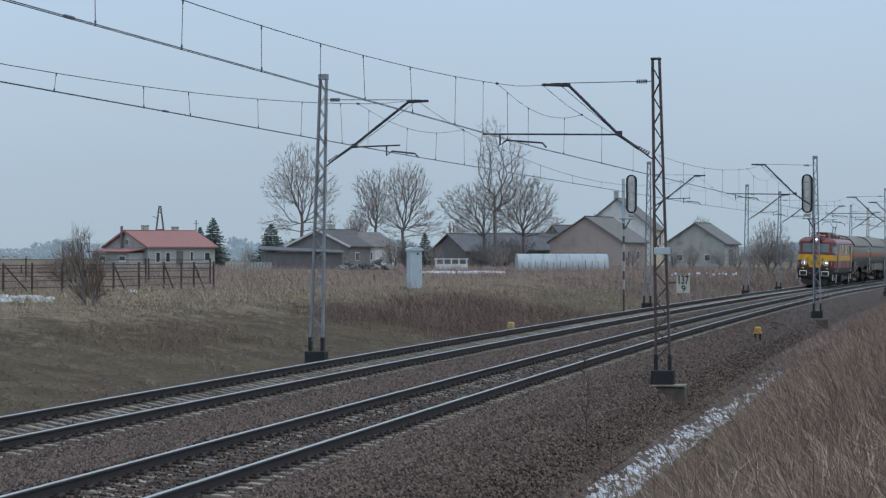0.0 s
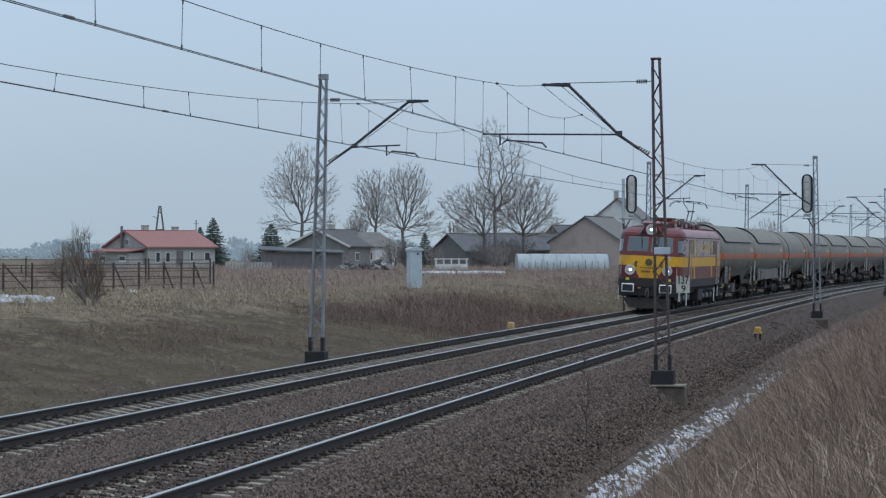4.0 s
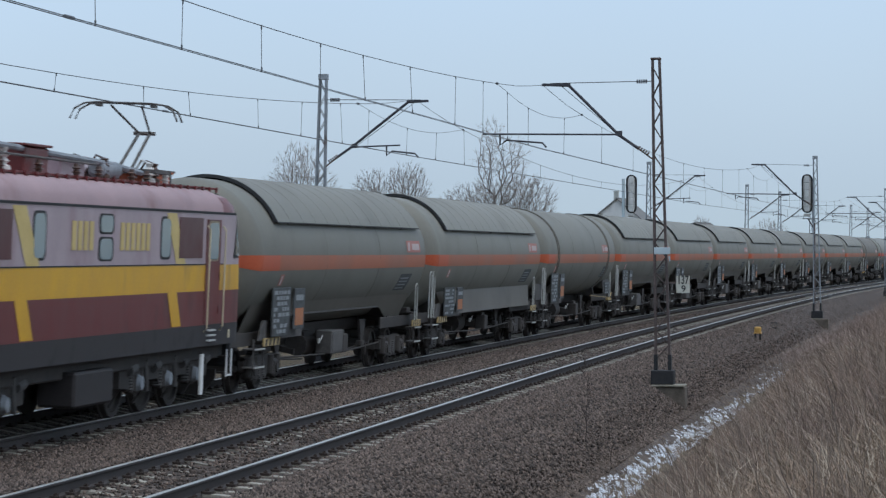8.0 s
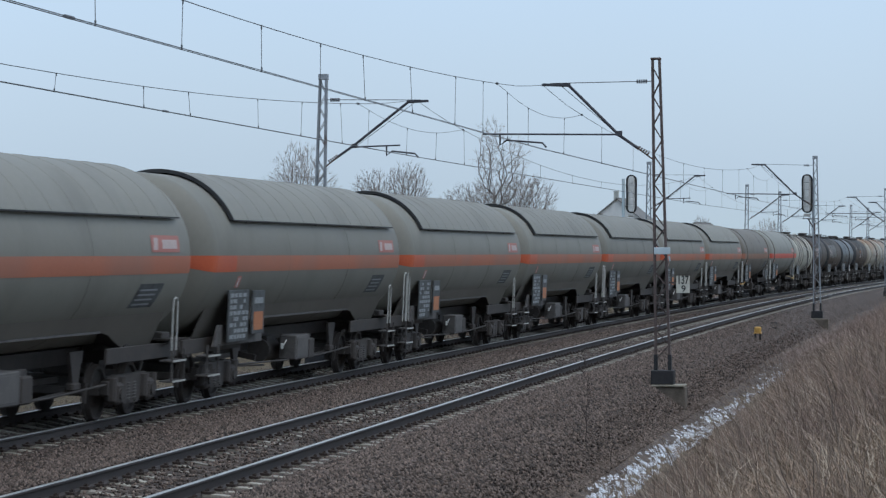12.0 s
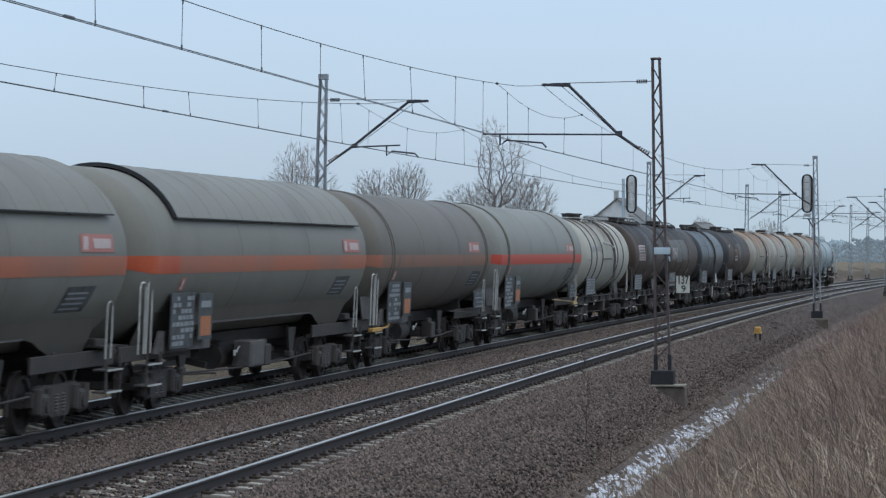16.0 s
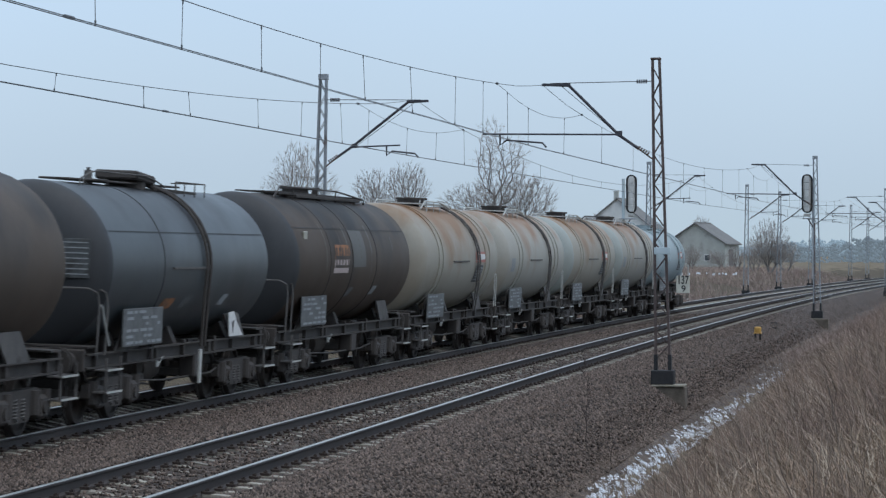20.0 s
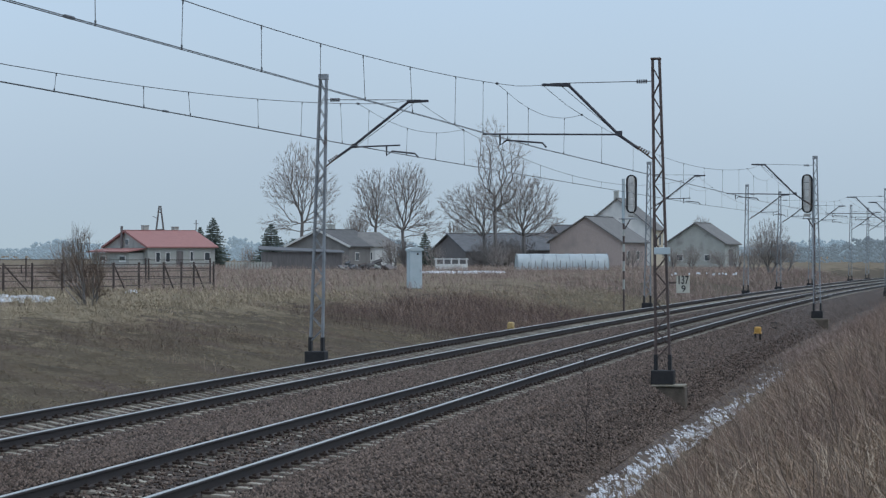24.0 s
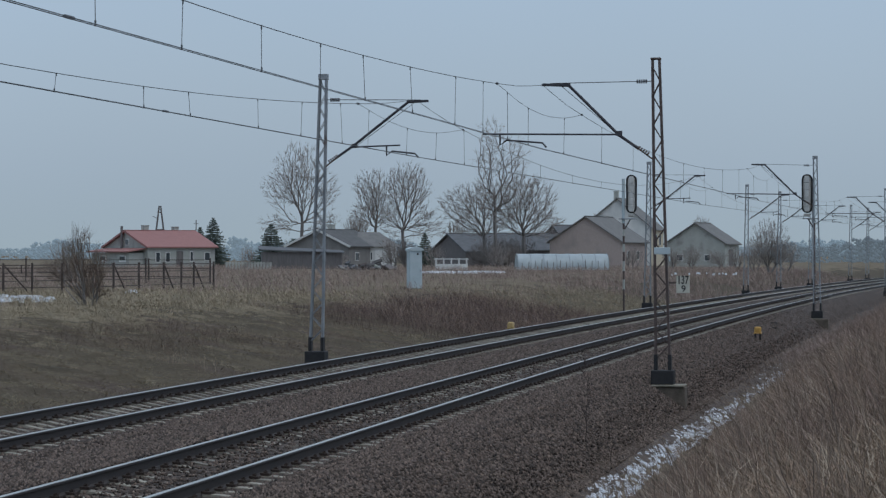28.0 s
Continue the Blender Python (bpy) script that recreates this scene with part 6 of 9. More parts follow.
def far_woods(dist, b0, b1, h0, h1, step, mat, seed, label, deep=40):
    """A belt of distant woods: rounded crowns made of many small tufts."""
    r = np.random.default_rng(seed)
    pts, size = [], []
    b = b0
    while b < b1:
        hh = h0 + (h1 - h0) * (0.5 + 0.5 * math.sin(b * 2.1 + seed) * math.sin(b * 0.77 + 2 * seed)) * r.uniform(0.6, 1.15)
        x, y, _ = plan(b, dist + r.uniform(-deep, deep))
        n = 46
        a, q, v = r.uniform(0, 6.28, n), r.random(n) ** 0.5, r.random(n)
        w = hh * r.uniform(0.35, 0.6) * np.sqrt(np.clip(1.05 - (1.7 * v - 0.75) ** 2, 0.05, 1))
        pts.append(np.stack([x + w * q * np.cos(a), y + w * q * np.sin(a), 0.6 + v * hh], -1))
        size.append(np.full(n, hh * 0.085) * r.uniform(0.6, 1.4, n))
        b += step * r.uniform(0.6, 1.3)
    pts, size = np.concatenate(pts), np.concatenate(size)
    base = np.array([(1, 0, 0), (-1, 0, 0), (0, 1, 0), (0, -1, 0), (0, 0, 1), (0, 0, -1)], float)
    v = pts[:, None, :] + base[None] * size[:, None, None] * r.uniform(0.5, 1.5, (len(pts), 6, 1))
    f = np.array([(0, 2, 4), (2, 1, 4), (1, 3, 4), (3, 0, 4), (2, 0, 5), (1, 2, 5), (3, 1, 5), (0, 3, 5)])
    ob = new("backdrop", fast_mesh("backdrop", v.reshape(-1, 3), (f[None] + 6 * np.arange(len(pts))[:, None, None]).reshape(-1, 3), mat))
    tagged(ob, label, "woods", kind="stuff")


far_woods(1500, -4, 24, 4, 9, 0.07, M["far_wood"], 3, "woods along the horizon, pale with painted haze")
far_woods(760, 14.6, 20.5, 2, 5.5, 0.14, M["far_wood"], 5, "trees beyond the meadow in painted haze")
far_woods(620, 13.4, 14.4, 4, 6.5, 0.12, M["far_wood"], 8, "trees beyond the garden in painted haze")
far_woods(560, -3, 3.2, 3, 6.0, 0.10, M["mid_wood"], 6, "distant thicket beside the line in painted haze")
# ---- the train: tank wagons ----


_prof = [(-0.13, 0.30), (-0.075, 0.47), (-0.065, 0.49), (-0.035, 0.49), (-0.028, 0.462), (0.068, 0.455), (0.07, 0.39), (0.02, 0.37), (0.015, 0.20), (0.07, 0.17), (0.075, 0.0)]


def wheel_mesh(sign):
    """A railway wheel with flange, rim, web and hub, turned about the x axis."""
    g = G()
    n = 28
    vs = []
    for x, r in _prof:
        for k in range(n):
            t = 2 * math.pi * k / n
            vs.append((sign * x, r * math.cos(t), r * math.sin(t)))
    g.add(vs, [(i * n + k, i * n + (k + 1) % n, (i + 1) * n + (k + 1) % n, (i + 1) * n + k) for i in range(len(_prof) - 1) for k in range(n)], True)
    return g.mesh("wheel", M["wheel"], 30)


WHEEL = {1: wheel_mesh(1), -1: wheel_mesh(-1)}
_ax = G().cyl((-1.08, 0, 0), (1.08, 0, 0), 0.075, 10)
AXLE = _ax.mesh("axle", M["wheel"])
_sf = G()
for sx in (-1, 1):
    x = sx * 1.02
    _sf.prism([(-1.35, 0.46), (-1.35, 0.66), (-0.75, 0.76), (-0.4, 0.74), (0.4, 0.74), (0.75, 0.76), (1.35, 0.66), (1.35, 0.46), (1.1, 0.40), (0.68, 0.46), (0.42, 0.26), (-0.42, 0.26), (-0.68, 0.46), (-1.1, 0.40)], x - 0.06, x + 0.06, "x")
SIDE_FRAME = _sf
_sp = G().tube([(0.085 * math.cos(2 * math.pi * k / 9), 0.085 * math.sin(2 * math.pi * k / 9), 0.28 + 0.3 * k / 54) for k in range(55)], 0.02, 5)
SPRING = _sp.mesh("spring", M["frame_grey"])
_ab = G().box((0, 0, 0), (0.24, 0.38, 0.36), bev=0.05).cyl((0.02, -0.26, -0.1), (0.02, -0.26, 0.26), 0.10, 10).cyl((0.02, 0.26, -0.1), (0.02, 0.26, 0.26), 0.10, 10).cyl((0.08, 0, 0), (0.15, 0, 0), 0.10, 14)
AXLE_BOX = _ab.mesh("axle_box", M["frame"])
_bs = G().box((0, 0, 0), (0.06, 0.10, 0.34), bev=0.01)
BRAKE_SHOE = _bs.mesh("brake_shoe", M["wheel"])
FRAME_MESH = {}


def bogie(parent, y, base=1.8):
    """A two-axle bogie: side frames, springs, axle boxes, wheels and brake shoes."""
    if base not in FRAME_MESH:
        g = G()
        k = base / 1.8
        g.add([(v[0], v[1] * k, v[2]) for v in SIDE_FRAME.v], SIDE_FRAME.f)
        g.box((0, 0, 0.55), (1.95, 0.42, 0.26), bev=0.04).box((0, 0, 0.78), (0.8, 0.5, 0.22), bev=0.05)
        g.beam((-0.95, -base / 2 - 0.42, 0.5), (0.95, -base / 2 - 0.42, 0.5), 0.09, 0.12).beam((-0.95, base / 2 + 0.42, 0.5), (0.95, base / 2 + 0.42, 0.5), 0.09, 0.12)
        FRAME_MESH[base] = g.mesh("bogie", M["frame"])
    b = part("bogie", FRAME_MESH[base], None, parent, m=pose(0, y, 0), label="sooty cast steel bogie frame")
    for yy in (-base / 2, base / 2):
        part("axle", AXLE, None, b, m=pose(0, yy, 0.458))
        for sx in (-1, 1):
            part("wheel", WHEEL[sx], None, b, m=pose(sx * 0.72, yy, 0.458))
            part("axle_box", AXLE_BOX, None, b, m=pose(sx * 1.06, yy, 0.458, 0, 0, 0 if sx > 0 else 180))
        for o in (-0.55, 0.55):
            part("brake_shoe", BRAKE_SHOE, None, b, m=pose(0.73, yy + o, 0.47, 8 if o > 0 else -8))
    for yy in (-0.17, 0.17):
        for sx in (-1, 1):
            part("spring", SPRING, None, b, m=pose(sx * 1.02, yy, 0.02))
    return b


_bf = G().cyl((0, 0.30, 0), (0, 0.0, 0), 0.13, 14).cyl((0, 0.0, 0), (0, -0.25, 0), 0.085, 12).box((0, 0.32, 0), (0.36, 0.04, 0.36), bev=0.03)
BUFFER = None


def buffer_mesh():
    g = G()
    g.add(_bf.v, _bf.f, False)
    g.cyl((0, -0.25, 0), (0, -0.285, 0), 0.235, 20)
    return g.mesh("buffer", M["frame"])


BUFFER = buffer_mesh()


def dome(y_end, y_cyl, r, n=9):
    """Profile of a dished tank end from the cylinder to the pole."""
    out = []
    for k in range(n + 1):
        a = math.pi / 2 * k / n
        out.append((y_cyl + (y_end - y_cyl) * math.sin(a), max(r * math.cos(a) ** 0.62, 0.001)))
    return out


def side_panel(g, y0, y1, z0, z1, r, zc, lift=0.012, sx=1, slant=0.0):
    """A sheet that follows the tank's side between two heights."""
    rows = []
    n = 6
    for k in range(n + 1):
        z = z0 + (z1 - z0) * k / n
        x = sx * math.sqrt(max((r + lift) ** 2 - (z - zc) ** 2, 0.01))
        rows.append([(x, y0 + slant * (z - z0), z), (x, y1 + slant * (z - z0), z)])
    return g.sheet(rows, True)


def flat_board(t, y, z, w, h, x=1.43, hazard=True, lines=5, white=False, name="data_board", worn=False):
    """Dark data board with rows of pale print bars and an orange plate beside it."""
    b = part(name, G().box((x, y, z), (0.03, w, h), bev=0.008), M["sticker_white"] if white else M["worn_board" if worn else "board"], t, "pale data board" if white else "worn grey data board" if worn else "dark data board with pale print")
    g = G()
    r2 = random.Random(int(y * 100) + int(w * 50))
    for k in range(lines):
        zz = z + h * (0.40 - 0.8 * k / max(lines - 1, 1))
        yy = y - w * 0.44
        while yy < y + w * 0.36:
            ww = r2.uniform(0.08, 0.22) * w
            if r2.random() < 0.7:
                g.box((x + 0.019, yy + ww / 2, zz), (0.006, ww * 0.85, h * 0.075))
            yy += ww + 0.03
    tagged(part("print", g, M["board"] if white else M["board_text"], b), kind="stuff")
    if hazard:
        hw = w * 0.62
        c = part("hazard_board", G().box((x + 0.06, y + w * 0.5 + 0.52, z + 0.05), (0.03, hw, h * 0.85), bev=0.006), M["board"], t, "side board with an orange plate")
        part("hazard_plate", G().box((x + 0.078, y + w * 0.5 + 0.52, z - h * 0.12), (0.006, hw * 0.75, h * 0.36)), M["hazard"], c, "orange hazard plate")
        part("print", G().box((x + 0.078, y + w * 0.5 + 0.52, z + h * 0.28), (0.006, hw * 0.7, h * 0.12)), M["board_text"], c)
    return b


def running_gear(t, L, base=1.8, pivot=None, frame_z=(0.95, 1.22), full_sill=False, mat="frame"):
    """Headstocks, sills, buffers, draw hooks, bogies, brake gear and steps."""
    pv = pivot if pivot else L / 2 - 2.6
    e = L / 2 - 0.62
    for d in (-1, 1):
        g = G().box((0, d * e, 1.06), (2.24, 0.14, 0.36), bev=0.02)
        part("headstock", g, M[mat], t)
        for sx in (-1, 1):
            part("buffer", BUFFER, None, t, m=pose(sx * 0.875, d * (L / 2 - 0.33) if d < 0 else L / 2 - 0.33, 1.06, 0, 0, 0 if d < 0 else 180))
        part("draw_hook", G().box((0, d * (e + 0.2), 1.02), (0.08, 0.34, 0.14), bev=0.02).tube([(0, d * (e + 0.36), 1.0), (0, d * (e + 0.48), 0.78), (0, d * (e + 0.5), 0.66)], 0.03), M["frame"], t)
        part("brake_hose", G().tube([(0.35, d * (e + 0.06), 0.95), (0.35, d * (e + 0.28), 0.85), (0.33, d * (e + 0.42), 0.55), (0.3, d * (e + 0.46), 0.62)], 0.028), M["hose"], t)
        bogie(t, d * pv, base)
    if full_sill:
        for sx in (-1, 1):
            g = G()
            x = sx * 1.06
            g.box((x, 0, 1.045), (0.03, 2 * e, 0.22)).box((x + sx * 0.05, 0, 1.15), (0.12, 2 * e, 0.025)).box((x + sx * 0.05, 0, 0.94), (0.12, 2 * e, 0.025))
            part("side_sill", g, M[mat], t)
            for k in range(-1, 2):
                part("sill_post", G().box((x + sx * 0.075, k * e * 0.36, 1.07), (0.05, 0.12, 0.32), bev=0.008), M[mat], t)
        for k in range(-3, 4):
            part("cross_member", G().box((0, k * e * 0.3, 1.06), (2.3, 0.12, 0.20)), M[mat], t)
    else:
        for d in (-1, 1):
            for sx in (-1, 1):
                part("side_sill", G().box((sx * 1.1, d * (pv + 0.5), 1.08), (0.05, 4.2, 0.26), bev=0.01), M[mat], t)
    part("centre_sill", G().box((0, 0, 1.02), (0.5, 2 * e, 0.26)), M[mat], t)
    part("brake_cylinder", G().cyl((0.45, -0.9, 0.72), (0.45, 0.1, 0.72), 0.24, 16).box((0.45, -0.4, 0.96), (0.3, 0.8, 0.1)), M[mat], t)
    part("brake_box", G().box((1.02, 0.9, 0.74), (0.30, 0.52, 0.42), bev=0.03).box((1.02, 0.9, 0.99), (0.10, 0.5, 0.10)), M[mat], t)
    part("air_reservoir", G().cyl((-0.35, -0.6, 0.74), (-0.35, 1.4, 0.74), 0.22, 14).cyl((-0.35, -0.7, 0.74), (-0.35, -0.6, 0.74), 0.12, 14, 0.22).cyl((-0.35, 1.4, 0.74), (-0.35, 1.5, 0.74), 0.22, 14, 0.12), M[mat], t)
    part("brake_rigging", G().beam((0.2, -pv + 1.3, 0.66), (0.2, pv - 1.3, 0.66), 0.05, 0.09).beam((-0.5, -1.9, 0.8), (0.7, -2.1, 0.62), 0.05, 0.12).beam((-0.5, 2.0, 0.8), (0.7, 2.2, 0.62), 0.05, 0.12).box((0.25, -2.0, 0.80), (0.10, 0.5, 0.34), bev=0.02).box((0.25, 2.1, 0.80), (0.10, 0.5, 0.34), bev=0.02), M[mat], t)
    for y in (-pv + 2.3, pv - 2.3):
        part("frame_bracket", G().prism([(y - 0.35, 1.18), (y + 0.35, 1.18), (y + 0.12, 0.62), (y - 0.12, 0.62)], 0.78, 0.84, "x").box((0.8, y, 0.62), (0.14, 0.4, 0.14), bev=0.03), M[mat], t)
    part("change_lever", G().box((1.12, -1.6, 0.86), (0.04, 0.14, 0.12), bev=0.02).tube([(1.15, -1.6, 0.86), (1.17, -1.45, 0.98)], 0.014), M["handrail"], t, "small pale lever plate")
    part("air_pipe", G().tube([(1.05, -pv + 1.4, 0.62), (1.05, -1.0, 0.55), (1.05, 2.2, 0.55), (1.05, pv - 1.4, 0.62)], 0.02), M[mat], t)
    for y in (-pv + 1.9, pv - 1.9):
        part("brake_rod", G().tube([(0.7, y, 0.55), (0.7, y * 0.3, 0.45)], 0.022), M[mat], t)
    for d in (-1, 1):
        y = -L / 2 + 1.45 if d < 0 else L / 2 - 0.85
        for k, z in enumerate((0.90, 0.55)):
            st = part("step", G().box((1.25, y, z), (0.24, 0.85, 0.03), bev=0.006).beam((1.34, y - 0.38, 1.1 - 0.2 * k), (1.34, y - 0.38, z), 0.02, 0.04).beam((1.34, y + 0.38, 1.1 - 0.2 * k), (1.34, y + 0.38, z), 0.02, 0.04), M["frame_grey"], t)
            part("step_edge", G().box((1.375, y, z + 0.004), (0.012, 0.80, 0.032)), M["handrail"], st, "worn white step edge")


def hand_loop(t, y, z0, z1, w=0.32, x=1.40, mat="handrail"):
    part("handrail", G().tube([(x, y, z0), (x, y, z1 - 0.1), (x, y + w * 0.15, z1 - 0.02), (x, y + w * 0.5, z1), (x, y + w * 0.85, z1 - 0.02), (x, y + w, z1 - 0.1), (x, y + w, z0)], 0.017), M[mat], t, "pale tubular handrail")


def saddle(t, y, r, zc, mat="frame"):
    """A cradle that carries the tank on its frame."""
    pts = [(-1.0, 1.10), (1.0, 1.10)]
    for k in range(9):
        a = radians(-52 - 76 * k / 8)
        pts.append(((r - 0.01) * math.cos(a), zc + (r - 0.01) * math.sin(a)))
    part("saddle", G().prism(pts, y - 0.12, y + 0.12), M[mat], t)


def gas_wagon(label, L, shield=True, paint="gas_grey", band="orange", rings=(), skirt=False, group="gas tank wagons", logo=True, hazard=True, yellow=False, rails=True, striped=False):
    """A long gas tank wagon: tank with dished ends, optional sun shield, a coloured band and boards."""
    t = thing("tank_wagon", label, "tank wagon", group=group)
    r, zc = 1.50, 2.66
    e = L / 2 - 0.36
    yc = e - 0.58
    prof = dome(-e, -yc, r)[::-1] + dome(e, yc, r)
    tank = part("tank", G().lathe(prof, zc, 56), M[paint], t)
    for y in (-yc * 0.33, yc * 0.33):
        part("weld_seam", G().lathe([(y - 0.012, r), (y, r + 0.006), (y + 0.012, r)], zc, 56), M[paint], tank)
    # the band, a little thinner round the ends
    bz0, bz1 = 2.42, 2.72
    for sx in (-1, 1):
        part("band", side_panel(G(), -L / 2 + 2.3, yc, bz0, bz1, r, zc, 0.004, sx), M[band], tank, "faded coloured band")
        part("band_front", side_panel(G(), -yc, -L / 2 + 2.3, bz0, bz1, r, zc, 0.004, sx), M["band_clean" if band == "orange" else band], tank, "front of the band")
        a0, a1 = math.degrees(math.asin((bz0 - zc) / r)), math.degrees(math.asin((bz1 - zc) / r))
        for d in (-1, 1):
            pr = [(y, q + 0.004) for y, q in dome(d * (e + 0.004), d * yc, r)[:8]]
            aa0, aa1 = (a0, a1) if sx > 0 else (180 - a1, 180 - a0)
            part("band_end", G().lathe(pr, zc, 5, 0, aa0, aa1), M["band_clean"] if band == "orange" else M["orange" if band == "dull_band" else band], tank, "brighter end of the band")
    for y in rings:
        part("ring", G().lathe([(y - 0.035, r), (y - 0.03, r + 0.03), (y + 0.03, r + 0.03), (y + 0.035, r)], zc, 56, smooth=False), M["gas_dark"], tank, "dark stiffening ring")
    if shield:
        rs = r + 0.08
        a0 = 27
        y0, y1 = -L / 2 + 2.25, L / 2 - 1.45
        sh = part("sun_shield", G().lathe([(y0, rs), (y1, rs), (y1, rs - 0.02), (y0, rs - 0.02), (y0, rs)], zc, 30, 0, a0, 180 - a0), M["shield"], t, "curved grey sheet sun shield")
        n = 13
        for k in range(n + 1):
            y = y0 + 0.04 + (y1 - y0 - 0.08) * k / n
            part("seam", G().lathe([(y - 0.03, rs), (y - 0.02, rs + 0.007), (y + 0.02, rs + 0.007), (y + 0.03, rs)], zc, 24, 0, a0, 180 - a0), M["shield"], sh)
        part("edge_trim", G().lathe([(y0 - 0.02, rs - 0.05), (y0 - 0.02, rs + 0.018), (y0 + 0.02, rs + 0.018), (y0 + 0.02, rs - 0.05)], zc, 24, 0, a0, 180 - a0), M["black"], sh, "black front edge")
        for sx in (-1, 1):
            x = sx * rs * math.cos(radians(a0))
            z = zc + rs * math.sin(radians(a0))
            part("gutter", G().box((x, (y0 + y1) / 2, z - 0.014), (0.04, y1 - y0, 0.024)), M["black"], sh, "dark lower edge")
        for y in (-yc * 0.7, 0, yc * 0.7):
            for sx in (-1, 1):
                part("bracket", G().beam((sx * r * 0.86, y, zc + r * 0.44), (sx * rs * 0.88, y, zc + rs * 0.46), 0.05, 0.05), M["gas_dark"], sh)
    pv = L / 2 - 2.75
    if skirt:
        for sx in (-1, 1):
            rows = []
            for k in range(6):
                u = k / 5
                fl = 0.9 * u
                rows.append([(sx * (1.19 + 0.10 * u), y, 1.74 - 0.62 * u) for y in (-yc + 1.3 + fl, -yc + 3.0, 0.0, yc - 2.6, yc - 0.3 - fl * 0.4)])
            g = G().sheet(rows)
            part("skirt", g, M["gas_dark"], t, "dirty grey sheet skirt flaring out below the tank")
    elif shield:
        # side girders of sheet, cut out in an arch over each bogie
        h = L / 2
        edge = [(2.1, 1.08), (2.6, 1.13), (3.1, 1.20), (3.6, 1.30), (4.1, 1.42), (4.6, 1.48)]
        low = [(-h + 1.3, 1.10)] + [(-h + a, b) for a, b in edge] + [(h - a, b) for a, b in edge[::-1]] + [(h - 1.3, 1.10)]
        for sx in (-1, 1):
            g = G().prism(low + [(h - 1.3, 1.82), (-h + 1.3, 1.82)], sx * 1.22, sx * 1.20, "x")
            g.v = [(x - sx * 0.42 * (1.82 - z), y, z) for x, y, z in g.v]
            part("side_girder", g, M["gas_dark"], t, "dirty sheet girder arched over the bogies")
            part("girder_flange", G().box((sx * 1.085, 0, 1.485), (0.05, L - 9.4, 0.035)), M["frame_grey"], t)
            for d in (-1, 1):
                rows = [[(sx * (1.20 - 0.42 * (1.82 - b)), d * (h - a), b), (sx * 0.5, d * (h - a), b + 0.05)] for a, b in edge]
                part("wheel_arch", G().sheet(rows), M["frame"], t, "dark curved arch over the bogie")
    else:
        for sx in (-1, 1):
            for d in (-1, 1):
                y0 = d * (pv + 1.75)
                part("bracket_plate", G().prism([(y0 - 0.9, 1.75), (y0 + 0.9, 1.75), (y0 + 0.55, 1.22), (y0 - 0.55, 1.22)], sx * 1.18, sx * 1.14, "x"), M["frame_grey"], t)
    for y in (-pv, pv):
        saddle(t, y, r, zc)
    running_gear(t, L, pivot=pv)
    flat_board(t, -L / 2 + 2.95, 1.48, 1.45, 0.74, hazard=hazard, lines=7) if skirt else flat_board(t, -L / 2 + 2.8, 1.60, 1.5, 0.96, hazard=hazard, lines=8)
    if shield and not skirt:
        part("battery_box", G().box((1.02, -0.1, 0.80), (0.36, 1.15, 0.50), bev=0.02).box((1.205, -0.1, 0.80), (0.012, 1.0, 0.40), bev=0.004), M["frame_grey"], t, "grey box hung under the frame")
    if striped:
        for y, w in ((-L / 2 + 2.4, 1.3), (L / 2 - 1.05, 1.05)):
            sb = part("step_board", G().box((1.36, y, 1.02), (0.03, w, 0.16), bev=0.006), M["faded_yellow"], t, "weathered ochre step board with dark stripes")
            for k in range(4):
                part("stripe", G().prism([(y - w * 0.42 + w * 0.24 * k, 0.95), (y - w * 0.34 + w * 0.24 * k, 0.95), (y - w * 0.29 + w * 0.24 * k, 1.09), (y - w * 0.37 + w * 0.24 * k, 1.09)], 1.376, 1.380, "x"), M["frame"], sb)
    part("board_mount", G().prism([(-L / 2 + 1.5, 1.06), (-L / 2 + 5.1, 1.06), (-L / 2 + 5.1, 1.40), (-L / 2 + 1.8, 1.44)], 1.29, 1.33, "x"), M["frame_grey"], t, "grey plate that carries the data boards")
    if not shield:
        flat_board(t, L / 2 - 2.45, 1.45, 1.4, 0.44, hazard=False, lines=4, name="side_board")
        part("step_rail", G().box((1.36, L / 2 - 1.25, 1.0), (0.10, 0.9, 0.08), bev=0.01).tube([(1.38, L / 2 - 6.6, 1.22), (1.38, L / 2 - 2.6, 1.10), (1.40, L / 2 - 1.2, 1.06), (1.40, L / 2 - 0.9, 1.24)], 0.016), M["frame" if yellow else "faded_yellow"], t, "step edge with a thin long rail")
    if yellow:
        part("yellow_step", G().box((1.36, -L / 2 + 1.15, 0.98), (0.10, 1.1, 0.09), bev=0.01).tube([(1.40, -L / 2 + 1.6, 1.0), (1.40, -L / 2 + 2.3, 1.02), (1.40, -L / 2 + 2.6, 1.2)], 0.022), M["yellow"], t, "yellow step edge with a bent rail")
    if rails:
        hand_loop(t, -L / 2 + 0.30, 1.1, 2.28)
        hand_loop(t, -L / 2 + 0.75, 1.1, 2.32, 0.25)
    hand_loop(t, L / 2 - 1.5, 1.1, 2.0, 0.28)
    part("platform", G().box((0, L / 2 - 0.95, 1.27), (2.6, 0.7, 0.03)).box((0.9, L / 2 - 1.0, 1.33), (0.5, 0.5, 0.12), bev=0.02), M["frame"], t)
